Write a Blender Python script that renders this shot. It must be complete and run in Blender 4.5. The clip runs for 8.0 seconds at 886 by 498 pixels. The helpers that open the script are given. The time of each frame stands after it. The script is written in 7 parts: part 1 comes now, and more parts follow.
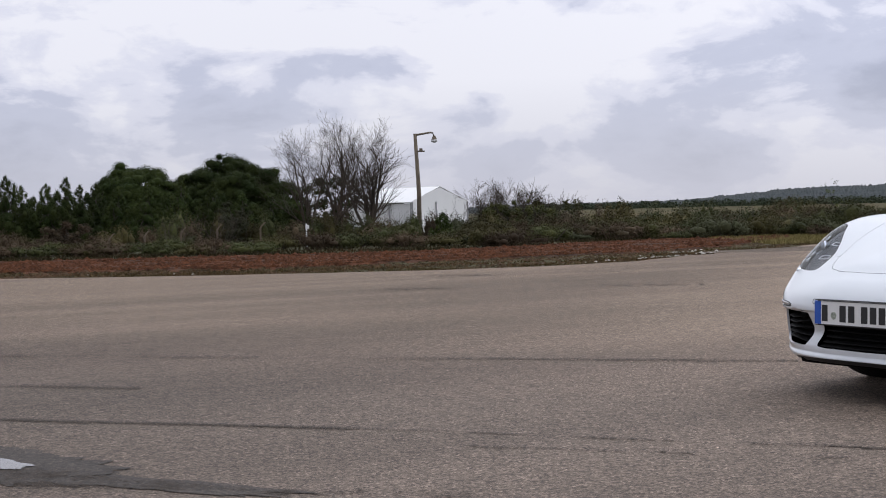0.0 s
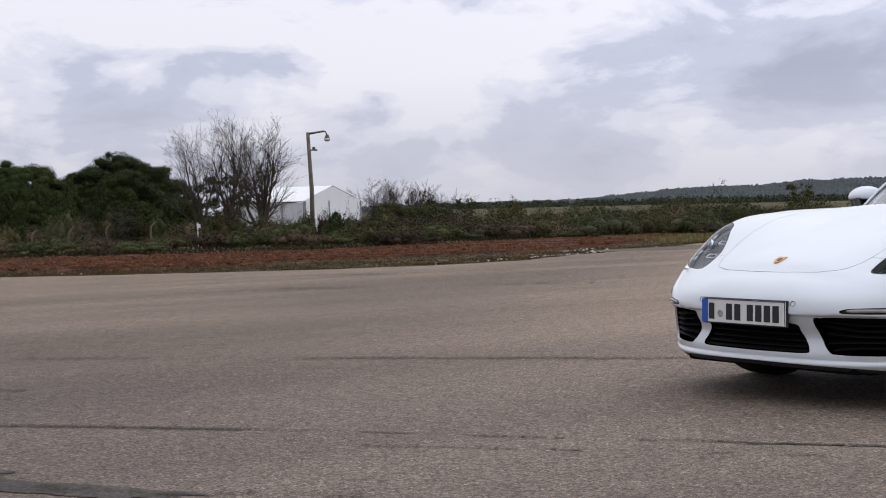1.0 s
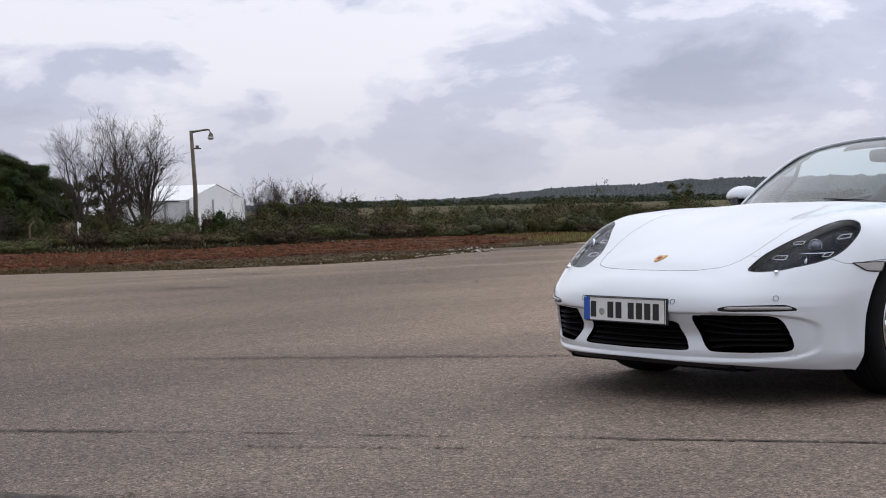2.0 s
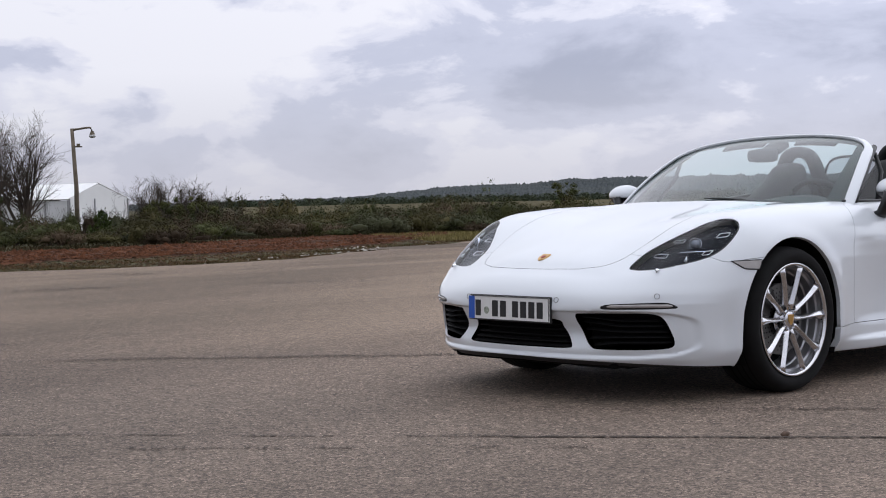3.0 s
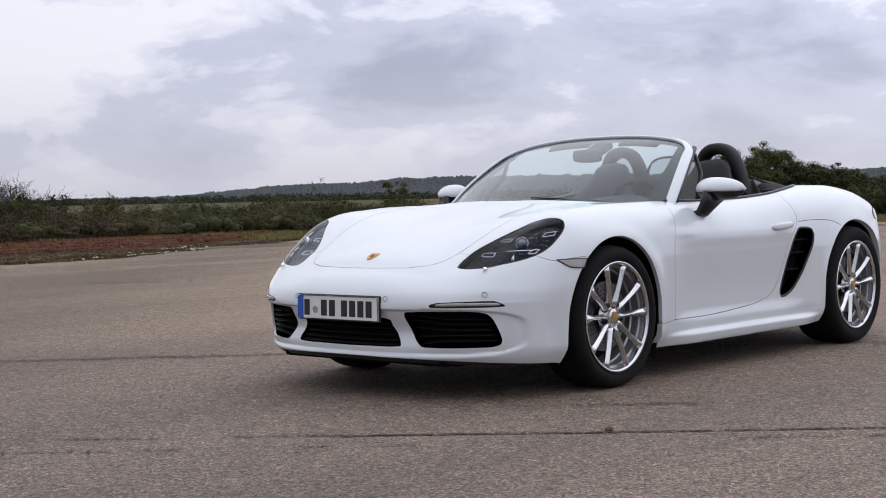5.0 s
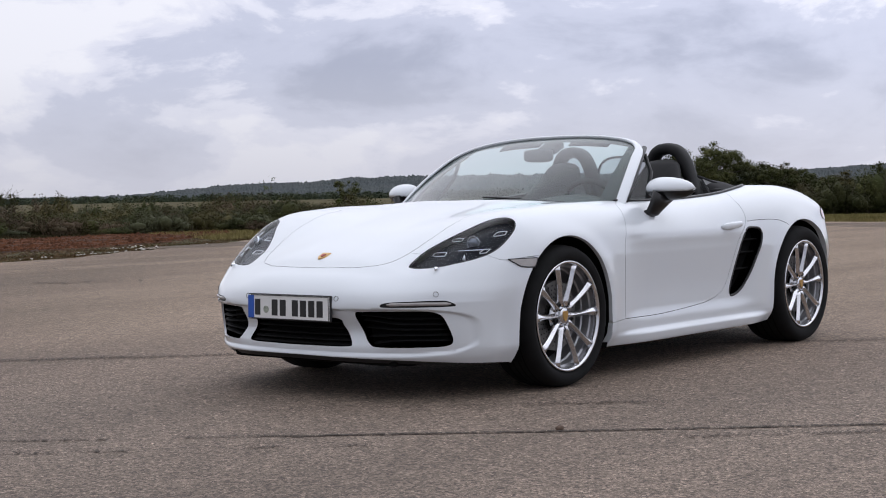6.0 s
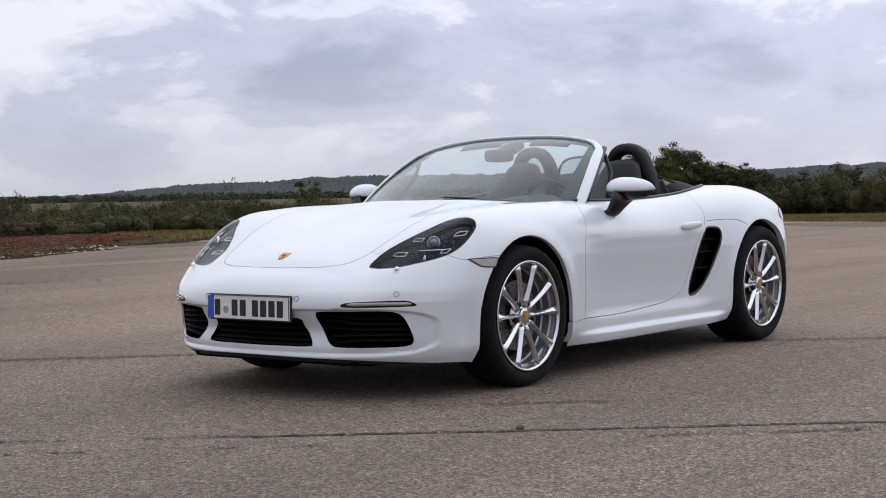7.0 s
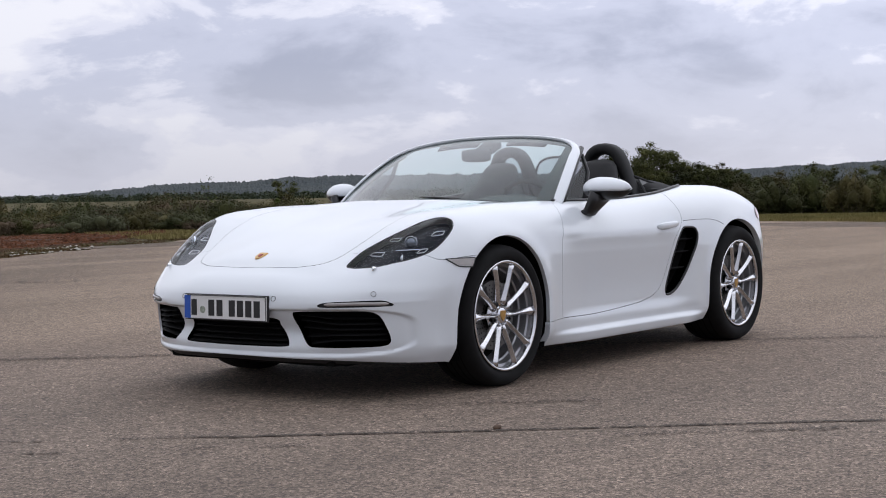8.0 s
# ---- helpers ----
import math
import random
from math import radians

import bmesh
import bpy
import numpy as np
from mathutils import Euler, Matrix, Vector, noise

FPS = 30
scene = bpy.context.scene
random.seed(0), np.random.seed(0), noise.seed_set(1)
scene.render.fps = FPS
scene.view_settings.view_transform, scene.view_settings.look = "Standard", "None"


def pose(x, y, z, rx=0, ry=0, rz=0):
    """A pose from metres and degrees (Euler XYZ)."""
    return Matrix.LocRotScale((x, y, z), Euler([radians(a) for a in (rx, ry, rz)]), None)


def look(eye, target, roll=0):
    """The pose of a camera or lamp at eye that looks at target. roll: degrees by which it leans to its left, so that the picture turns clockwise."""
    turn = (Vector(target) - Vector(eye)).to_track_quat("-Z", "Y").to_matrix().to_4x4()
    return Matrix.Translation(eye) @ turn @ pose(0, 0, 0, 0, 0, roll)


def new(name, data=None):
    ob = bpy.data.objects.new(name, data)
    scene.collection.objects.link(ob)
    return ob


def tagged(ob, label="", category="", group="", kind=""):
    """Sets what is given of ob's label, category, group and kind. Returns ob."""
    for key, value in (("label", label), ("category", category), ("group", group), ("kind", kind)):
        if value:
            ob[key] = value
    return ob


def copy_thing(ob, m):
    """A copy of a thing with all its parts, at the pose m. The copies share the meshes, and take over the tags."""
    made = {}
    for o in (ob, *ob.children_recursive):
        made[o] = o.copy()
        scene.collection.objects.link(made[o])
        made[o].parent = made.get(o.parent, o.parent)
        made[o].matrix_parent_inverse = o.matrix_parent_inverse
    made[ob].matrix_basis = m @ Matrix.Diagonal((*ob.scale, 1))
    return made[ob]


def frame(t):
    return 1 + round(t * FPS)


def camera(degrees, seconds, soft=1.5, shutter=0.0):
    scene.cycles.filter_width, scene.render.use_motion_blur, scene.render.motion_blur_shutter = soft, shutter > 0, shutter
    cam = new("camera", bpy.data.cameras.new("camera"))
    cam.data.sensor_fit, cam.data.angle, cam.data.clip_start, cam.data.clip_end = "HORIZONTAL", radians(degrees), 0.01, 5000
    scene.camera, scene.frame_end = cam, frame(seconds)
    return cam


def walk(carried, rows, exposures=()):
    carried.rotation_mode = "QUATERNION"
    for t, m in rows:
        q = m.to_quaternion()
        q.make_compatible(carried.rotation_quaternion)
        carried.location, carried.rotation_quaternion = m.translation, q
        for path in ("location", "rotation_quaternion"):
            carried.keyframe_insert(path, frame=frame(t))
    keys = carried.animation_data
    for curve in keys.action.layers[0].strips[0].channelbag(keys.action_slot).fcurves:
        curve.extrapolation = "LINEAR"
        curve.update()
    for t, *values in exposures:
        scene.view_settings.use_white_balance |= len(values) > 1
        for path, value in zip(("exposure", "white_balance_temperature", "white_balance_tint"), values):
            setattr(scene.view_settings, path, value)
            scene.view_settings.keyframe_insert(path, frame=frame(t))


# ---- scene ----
cam = camera(33.56, 8.0, soft=1.0)
PATH = [
    (0.0, 5.737, 4.773, 0.901, 150.759, -1.360, -1.31),
    (0.5, 5.734, 4.775, 0.901, 148.656, -1.431, -1.30),
    (1.0, 5.732, 4.776, 0.901, 146.602, -1.490, -1.29),
    (1.5, 5.729, 4.778, 0.901, 144.355, -1.558, -1.28),
    (3.0, 5.722, 4.784, 0.901, 137.712, -1.755, -1.26),
    (3.5, 5.720, 4.786, 0.901, 135.479, -1.815, -1.25),
    (4.0, 5.718, 4.788, 0.901, 133.792, -1.861, -1.21),
    (4.5, 5.717, 4.789, 0.901, 132.311, -1.899, -1.17),
    (6.0, 5.714, 4.792, 0.901, 129.237, -1.984, -1.11),
    (6.5, 5.713, 4.793, 0.901, 128.351, -2.010, -1.08),
    (7.0, 5.713, 4.794, 0.901, 127.718, -2.018, -1.07),
    (7.5, 5.712, 4.795, 0.901, 127.219, -2.029, -1.07),
    (8.0, 5.712, 4.795, 0.901, 126.840, -2.040, -1.07),
]
walk(cam, [(t, pose(x, y, z, 0, 0, yaw) @ pose(0, 0, 0, 90 + pitch) @ pose(0, 0, 0, 0, 0, roll))
           for t, x, y, z, yaw, pitch, roll in PATH])

# ---- light: an overcast sky with broken cloud, and a very wide soft sun ----
SUN_AZ, SUN_EL = 84.0, 56.0


def build_world():
    w = bpy.data.worlds.new("overcast_sky")
    scene.world = w
    w.use_nodes = True
    nt = w.node_tree
    nt.nodes.clear()
    N, L = nt.nodes.new, nt.links.new

    def math_(op, a, b=None, clamp=False):
        n = N("ShaderNodeMath")
        n.operation, n.use_clamp = op, clamp
        for i, v in enumerate((a, b)):
            if v is None:
                continue
            if isinstance(v, (int, float)):
                n.inputs[i].default_value = v
            else:
                L(v, n.inputs[i])
        return n.outputs[0]

    def ramp(src, stops):
        n = N("ShaderNodeValToRGB")
        n.color_ramp.interpolation = "EASE"
        while len(n.color_ramp.elements) < len(stops):
            n.color_ramp.elements.new(0.5)
        for e, (p, c) in zip(n.color_ramp.elements, stops):
            e.position, e.color = p, (*c, 1)
        L(src, n.inputs[0])
        return n.outputs[0]

    tc = N("ShaderNodeTexCoord").outputs["Generated"]
    sep = N("ShaderNodeSeparateXYZ")
    L(tc, sep.inputs[0])
    up = math_("ADD", math_("MAXIMUM", sep.outputs[2], 0.0), 0.30)
    comb = N("ShaderNodeCombineXYZ")
    L(math_("DIVIDE", sep.outputs[0], up), comb.inputs[0])
    L(math_("DIVIDE", sep.outputs[1], up), comb.inputs[1])

    def cloud(scale, detail, rough, dist, off, vec):
        mp = N("ShaderNodeMapping")
        mp.inputs["Location"].default_value = (off, off * 0.7, off * 1.3)
        L(vec, mp.inputs[0])
        n = N("ShaderNodeTexNoise")
        n.inputs["Scale"].default_value = scale
        n.inputs["Detail"].default_value = detail
        n.inputs["Roughness"].default_value = rough
        n.inputs["Distortion"].default_value = dist
        L(mp.outputs[0], n.inputs["Vector"])
        return n.outputs["Fac"]

    def dome(lift):
        """The dome stretched upwards, so that low clouds are wider than tall; lift looks a little higher up."""
        n = N("ShaderNodeCombineXYZ")
        L(sep.outputs[0], n.inputs[0])
        L(sep.outputs[1], n.inputs[1])
        L(math_("MULTIPLY", math_("ADD", sep.outputs[2], lift), 2.3), n.inputs[2])
        return n.outputs[0]

    big = cloud(0.95, 4, 0.5, 0.2, 3.1, comb.outputs[0])
    puffs = cloud(8.5, 9, 0.56, 0.35, 11.0, dome(0.0))
    # the same puffs a little higher up tell the tops of the clouds from their undersides
    tops = math_("SUBTRACT", puffs, cloud(8.5, 9, 0.56, 0.35, 11.0, dome(0.010)))
    wisps = cloud(24.0, 6, 0.55, 0.3, 5.0, dome(0.0))
    # the cloud deck is thinner on one side of the sky
    side = math_("ADD", math_("MULTIPLY", sep.outputs[0], 0.75), math_("MULTIPLY", sep.outputs[1], -0.66))
    dens = math_("ADD", math_("MULTIPLY", big, 0.40), math_("SUBTRACT", math_("MULTIPLY", puffs, 0.95), 0.065))
    dens = math_("SUBTRACT", dens, math_("MULTIPLY", side, 0.13), clamp=True)
    dens = math_("ADD", dens, math_("MULTIPLY", math_("SUBTRACT", wisps, 0.5), 0.26))
    # the larger cloud masses and the gaps between them: bearing, elevation, half width, half height (degrees), thickness
    bearing = math_("ARCTAN2", math_("MULTIPLY", sep.outputs[0], -1.0), sep.outputs[1])
    rise = math_("ARCSINE", sep.outputs[2])
    for az, el, w, h, s in ((130.9, 4.4, 10.0, 2.1, 0.10), (134.5, 6.6, 7.0, 2.2, 0.05), (122.3, 4.05, 2.6, 1.4, -0.13), (115.6, 4.5, 4.5, 1.3, 0.06), (151.5, 6.6, 9.0, 2.2, -0.11),
                            (159.5, 4.0, 2.6, 0.5, 0.07), (163.5, 6.2, 5.5, 2.2, -0.09), (166.5, 1.8, 3.5, 1.0, 0.06), (137.2, 3.4, 3.5, 0.7, -0.12), (110.3, 3.3, 2.5, 0.9, 0.10), (152.6, 5.6, 2.0, 0.6, 0.08), (146.5, 3.6, 6.0, 1.6, -0.04)):
        du = math_("DIVIDE", math_("SUBTRACT", bearing, radians(az)), radians(w))
        dv = math_("DIVIDE", math_("SUBTRACT", rise, radians(el)), radians(h))
        r2 = math_("ADD", math_("MULTIPLY", du, du), math_("MULTIPLY", dv, dv))
        dens = math_("ADD", dens, math_("MULTIPLY", math_("EXPONENT", math_("MULTIPLY", r2, -1.0)), s))
    dens = math_("SUBTRACT", dens, math_("MULTIPLY", tops, 0.9))
    deck = ramp(dens, [(0.485, (0.89, 0.89, 0.98)), (0.565, (0.765, 0.775, 0.905)), (0.645, (0.58, 0.605, 0.755)), (0.88, (0.42, 0.445, 0.575))])
    # low down all cloud melts into an even pale veil
    veil = N("ShaderNodeMix")
    veil.data_type = "RGBA"
    veil.inputs[6].default_value = (0.63, 0.635, 0.735, 1)
    L(math_("MULTIPLY", math_("ADD", sep.outputs[2], 0.02), 9.0, clamp=True), veil.inputs[0])
    L(deck, veil.inputs[7])
    deck = veil.outputs[2]
    # overhead the deck is thick and even
    high = N("ShaderNodeMapRange")
    high.interpolation_type = "SMOOTHSTEP"
    high.inputs["From Min"].default_value, high.inputs["From Max"].default_value, high.inputs["To Max"].default_value = 0.13, 0.36, 0.85
    L(sep.outputs[2], high.inputs[0])
    even = N("ShaderNodeMix")
    even.data_type = "RGBA"
    even.inputs[7].default_value = (0.65, 0.67, 0.75, 1)
    L(high.outputs[0], even.inputs[0])
    L(deck, even.inputs[6])
    deck = even.outputs[2]
    # cloud grows brighter overhead, where it is seen through less depth
    gain = math_("ADD", math_("MULTIPLY", math_("MAXIMUM", sep.outputs[2], 0.0), 0.66), 0.905)
    # and towards the hidden sun
    toward = N("ShaderNodeVectorMath")
    toward.operation = "DOT_PRODUCT"
    e, a = radians(SUN_EL - 10), radians(SUN_AZ)
    toward.inputs[1].default_value = (-math.sin(a) * math.cos(e), math.cos(a) * math.cos(e), math.sin(e))
    L(tc, toward.inputs[0])
    gain = math_("ADD", gain, math_("MULTIPLY", math_("POWER", math_("MAXIMUM", toward.outputs["Value"], 0.0), 4.0), 1.0))
    # the far side of the sky from it is duller
    away = math_("MAXIMUM", math_("MULTIPLY", toward.outputs["Value"], -1.0), 0.0)
    gain = math_("SUBTRACT", gain, math_("MULTIPLY", math_("POWER", away, 0.7), 0.42))
    lit = N("ShaderNodeVectorMath")
    lit.operation = "SCALE"
    L(deck, lit.inputs[0])
    L(gain, lit.inputs["Scale"])
    bg = N("ShaderNodeBackground")
    L(lit.outputs[0], bg.inputs[0])
    sky = N("ShaderNodeTexSky")
    sky.sky_type, sky.sun_disc = "NISHITA", False
    sky.sun_elevation, sky.sun_rotation = radians(SUN_EL), radians(-SUN_AZ)
    bg2 = N("ShaderNodeBackground")
    bg2.inputs[1].default_value = 0.1
    L(sky.outputs[0], bg2.inputs[0])
    mix = N("ShaderNodeMixShader")
    mix.inputs[0].default_value = 0.93
    L(bg2.outputs[0], mix.inputs[1])
    L(bg.outputs[0], mix.inputs[2])
    out = N("ShaderNodeOutputWorld")
    L(mix.outputs[0], out.inputs[0])


build_world()
sun = new("sun", bpy.data.lights.new("sun", "SUN"))
sun.data.energy, sun.data.angle, sun.data.color = 0.55, radians(160), (1.0, 0.98, 0.95)
_a, _e = radians(SUN_AZ), radians(SUN_EL)
sun.matrix_world = look((0, 0, 30), (math.sin(_a) * math.cos(_e) * 10, -math.cos(_a) * math.cos(_e) * 10, 30 - math.sin(_e) * 10))


# ---- materials ----
def material(name, color, rough=0.6, metal=0.0, var=0.0, scale=5.0, bump=0.0, bump_scale=60.0, island=0.0, coat=0.0, rand=0.0,
             color2=None, fine=0.0, fine_scale=90.0, dist=0.01, spec=0.5):
    """A surface with a base colour, stains (var at scale, towards color2), grain (fine), relief, and a shift for each island or object."""
    m = bpy.data.materials.new(name)
    m.use_nodes = True
    nt = m.node_tree
    N, L = nt.nodes.new, nt.links.new
    b = nt.nodes["Principled BSDF"]
    b.inputs["Roughness"].default_value = rough
    b.inputs["Metallic"].default_value = metal
    b.inputs["Specular IOR Level"].default_value = spec
    b.inputs["Coat Weight"].default_value = coat
    b.inputs["Coat Roughness"].default_value = 0.03
    tc = N("ShaderNodeTexCoord")
    col = None

    def noise_(sc, detail=4.0):
        n = N("ShaderNodeTexNoise")
        n.inputs["Scale"].default_value = sc
        n.inputs["Detail"].default_value = detail
        L(tc.outputs["Object"], n.inputs["Vector"])
        return n.outputs["Fac"]

    def mix(fac, a, c, blend="MIX"):
        n = N("ShaderNodeMix")
        n.data_type, n.blend_type = "RGBA", blend
        for k, v in ((0, fac), (6, a), (7, c)):
            if isinstance(v, (int, float)):
                n.inputs[k].default_value = v
            elif isinstance(v, tuple):
                n.inputs[k].default_value = (*v, 1)
            else:
                L(v, n.inputs[k])
        return n.outputs[2]

    def stretch(src, lo, hi):
        n = N("ShaderNodeMapRange")
        n.inputs["From Min"].default_value, n.inputs["From Max"].default_value = lo, hi
        L(src, n.inputs[0])
        return n.outputs[0]

    col = color
    dark = color2 or tuple(c * (1 - var) for c in color)
    if var or color2:
        col = mix(stretch(noise_(scale), 0.36, 0.64), col, dark)
    if fine:
        col = mix(stretch(noise_(fine_scale, 3), 0.3, 0.7), mix(1.0, col, (1 - fine,) * 3, "MULTIPLY"), mix(1.0, col, (1 + fine,) * 3, "MULTIPLY"))
    shifts = []
    if island:
        shifts.append((N("ShaderNodeNewGeometry").outputs["Random Per Island"], island))
    if rand:
        shifts.append((N("ShaderNodeObjectInfo").outputs["Random"], rand))
    for src, amt in shifts:
        hs = N("ShaderNodeHueSaturation")
        mr = N("ShaderNodeMapRange")
        mr.inputs["To Min"].default_value, mr.inputs["To Max"].default_value = 1 - amt, 1 + amt
        L(src, mr.inputs[0])
        L(mr.outputs[0], hs.inputs["Value"])
        if isinstance(col, tuple):
            hs.inputs["Color"].default_value = (*col, 1)
        else:
            L(col, hs.inputs["Color"])
        col = hs.outputs[0]
    if isinstance(col, tuple):
        b.inputs["Base Color"].default_value = (*col, 1)
    else:
        L(col, b.inputs["Base Color"])
    if bump:
        bp = N("ShaderNodeBump")
        bp.inputs["Strength"].default_value = bump
        bp.inputs["Distance"].default_value = dist
        L(noise_(bump_scale), bp.inputs["Height"])
        L(bp.outputs[0], b.inputs["Normal"])
    return m


def asphalt_material(name="worn_asphalt", dry=1.0, rough=0.85, spec=0.3):
    """Worn asphalt: pale and dark stones, paver lanes, stains. Soaked asphalt is darker (dry below 1) and smoother."""
    m = bpy.data.materials.new(name)
    m.use_nodes = True
    nt = m.node_tree
    N, L = nt.nodes.new, nt.links.new
    b = nt.nodes["Principled BSDF"]
    tc = N("ShaderNodeTexCoord").outputs["Object"]

    def tex(kind, sc, **kw):
        n = N(kind)
        n.inputs["Scale"].default_value = sc
        for k, v in kw.items():
            n.inputs[k].default_value = v
        L(tc, n.inputs["Vector"])
        return n

    def rng(src, lo, hi, a, c):
        n = N("ShaderNodeMapRange")
        for k, v in zip(("From Min", "From Max", "To Min", "To Max"), (lo, hi, a, c)):
            n.inputs[k].default_value = v
        L(src, n.inputs[0])
        return n.outputs[0]

    def mul(a, c):
        n = N("ShaderNodeMath")
        n.operation = "MULTIPLY"
        L(a, n.inputs[0])
        L(c, n.inputs[1])
        return n.outputs[0]

    def stone(size, lo, hi, share):
        """Stones of one size: each with its own tone, a few of them pale."""
        cells = N("ShaderNodeSeparateColor")
        L(tex("ShaderNodeTexVoronoi", size).outputs["Color"], cells.inputs[0])
        return mul(rng(cells.outputs[0], 0.0, 1.0, lo, hi), rng(cells.outputs[1], share, 1.0, 1.0, 1.6))

    stones = mul(stone(82.0, 0.52, 1.34, 0.88), stone(170.0, 0.50, 1.40, 0.86))
    fine = rng(tex("ShaderNodeTexNoise", 260.0, Detail=3.0).outputs["Fac"], 0.3, 0.7, 0.7, 1.3)
    mid = rng(tex("ShaderNodeTexNoise", 9.0, Detail=5.0, Roughness=0.65).outputs["Fac"], 0.3, 0.7, 0.86, 1.14)
    # long pale and dark lanes, laid by the paver
    mp = N("ShaderNodeMapping")
    mp.inputs["Rotation"].default_value = (0, 0, radians(-131))
    mp.inputs["Scale"].default_value = (0.05, 0.75, 1)
    L(tc, mp.inputs[0])
    lane = N("ShaderNodeTexNoise")
    lane.inputs["Scale"].default_value = 1.0
    lane.inputs["Detail"].default_value = 6.0
    L(mp.outputs[0], lane.inputs["Vector"])
    lanes = rng(lane.outputs["Fac"], 0.3, 0.7, 0.74, 1.24)
    big = rng(tex("ShaderNodeTexNoise", 0.16, Detail=4.0).outputs["Fac"], 0.35, 0.65, 0.9, 1.08)
    # uneven daylight painted into the colour along the lanes, brightest beside the car
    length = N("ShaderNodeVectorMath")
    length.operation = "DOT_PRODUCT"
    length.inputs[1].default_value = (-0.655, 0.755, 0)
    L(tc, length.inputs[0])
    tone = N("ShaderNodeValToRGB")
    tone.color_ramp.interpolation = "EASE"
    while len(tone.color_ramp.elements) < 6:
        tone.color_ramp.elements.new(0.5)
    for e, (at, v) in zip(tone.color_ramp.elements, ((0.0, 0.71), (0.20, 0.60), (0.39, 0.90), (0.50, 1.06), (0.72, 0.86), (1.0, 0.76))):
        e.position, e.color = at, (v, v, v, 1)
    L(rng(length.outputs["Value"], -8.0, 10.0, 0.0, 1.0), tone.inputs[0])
    painted_light = rng(tone.outputs[0], 0.0, 1.0, 0.0, 1.74)
    val = mul(mul(mul(stones, fine), mul(mid, lanes)), mul(big, painted_light))
    # paver lanes: greyer and darker on this side of the joints, tan beyond them
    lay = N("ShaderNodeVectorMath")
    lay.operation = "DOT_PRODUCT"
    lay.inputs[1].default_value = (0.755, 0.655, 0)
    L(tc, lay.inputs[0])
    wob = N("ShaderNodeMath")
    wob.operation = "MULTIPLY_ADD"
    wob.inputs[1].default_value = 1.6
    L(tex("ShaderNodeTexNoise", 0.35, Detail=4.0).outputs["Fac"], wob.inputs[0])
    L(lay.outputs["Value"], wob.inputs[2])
    lane_tint = N("ShaderNodeValToRGB")
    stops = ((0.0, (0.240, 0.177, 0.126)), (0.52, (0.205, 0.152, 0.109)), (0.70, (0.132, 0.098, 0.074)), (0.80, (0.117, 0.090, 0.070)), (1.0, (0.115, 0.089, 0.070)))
    while len(lane_tint.color_ramp.elements) < len(stops):
        lane_tint.color_ramp.elements.new(0.5)
    for e, (q, col) in zip(lane_tint.color_ramp.elements, stops):
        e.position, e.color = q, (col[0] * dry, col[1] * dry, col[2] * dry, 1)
    L(rng(wob.outputs[0], -15.0, 6.0, 0.0, 1.0), lane_tint.inputs[0])
    sc = N("ShaderNodeVectorMath")
    sc.operation = "SCALE"
    L(lane_tint.outputs[0], sc.inputs[0])
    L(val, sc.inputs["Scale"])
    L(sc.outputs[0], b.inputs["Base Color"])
    b.inputs["Roughness"].default_value = rough
    b.inputs["Specular IOR Level"].default_value = spec
    bp = N("ShaderNodeBump")
    bp.inputs["Strength"].default_value = 1.0
    bp.inputs["Distance"].default_value = 0.007
    L(stones, bp.inputs["Height"])
    L(bp.outputs[0], b.inputs["Normal"])
    return m


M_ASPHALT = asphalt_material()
M_TAR = material("dark_open_joint", (0.074, 0.055, 0.041), 0.9, var=0.4, scale=30, bump=0.5, bump_scale=120)
M_OLD = asphalt_material("older_dark_asphalt", 0.58)
M_WET = asphalt_material("soaked_asphalt", 0.36, 0.7, 0.3)
M_PUDDLE = material("still_water", (0.03, 0.028, 0.026), 0.12)
M_GRASSLAND = material("dry_grassland", (0.050, 0.050, 0.022), 0.95, color2=(0.080, 0.068, 0.032), scale=0.05, bump=0.6, bump_scale=3, fine=0.35, fine_scale=2.0, dist=0.1, spec=0.12)
M_SOIL = material("red_brown_ploughed_soil", (0.1080, 0.0378, 0.0135), 0.95, color2=(0.0495, 0.0270, 0.0153), scale=0.55, bump=0.9, bump_scale=7, fine=0.5, fine_scale=7, dist=0.08, spec=0.12)
M_CLOD = material("soil_clod", (0.095, 0.037, 0.017), 0.95, var=0.4, scale=1.5, island=0.45, bump=0.6, bump_scale=25, spec=0.12)
M_DIRT = material("dark_trodden_dirt", (0.080, 0.046, 0.026), 0.95, color2=(0.056, 0.044, 0.022), scale=0.7, island=0.3, bump=0.8, bump_scale=9, fine=0.4, fine_scale=8, dist=0.05, spec=0.12)
M_STONE = material("pale_limestone", (0.40, 0.37, 0.32), 0.85, var=0.25, scale=6, island=0.25, bump=0.4, bump_scale=30)
M_VERGE = material("verge_grass", (0.066, 0.056, 0.021), 0.9, color2=(0.100, 0.060, 0.031), scale=0.5, island=0.35, bump=0.4, bump_scale=40, spec=0.12)
M_STRAW = material("dry_field_grass", (0.205, 0.165, 0.066), 0.95, color2=(0.140, 0.126, 0.046), scale=0.08, fine=0.3, fine_scale=1.0, bump=0.5, bump_scale=2, dist=0.1, spec=0.12)
M_FIELD = material("pale_field_grass", (0.092, 0.073, 0.030), 0.95, color2=(0.060, 0.054, 0.022), scale=0.05, fine=0.3, fine_scale=1.0, bump=0.5, bump_scale=2, dist=0.1, spec=0.12)
M_RANK = material("rank_weeds", (0.028, 0.025, 0.011), 0.9, color2=(0.052, 0.037, 0.018), scale=0.4, island=0.3, spec=0.1)
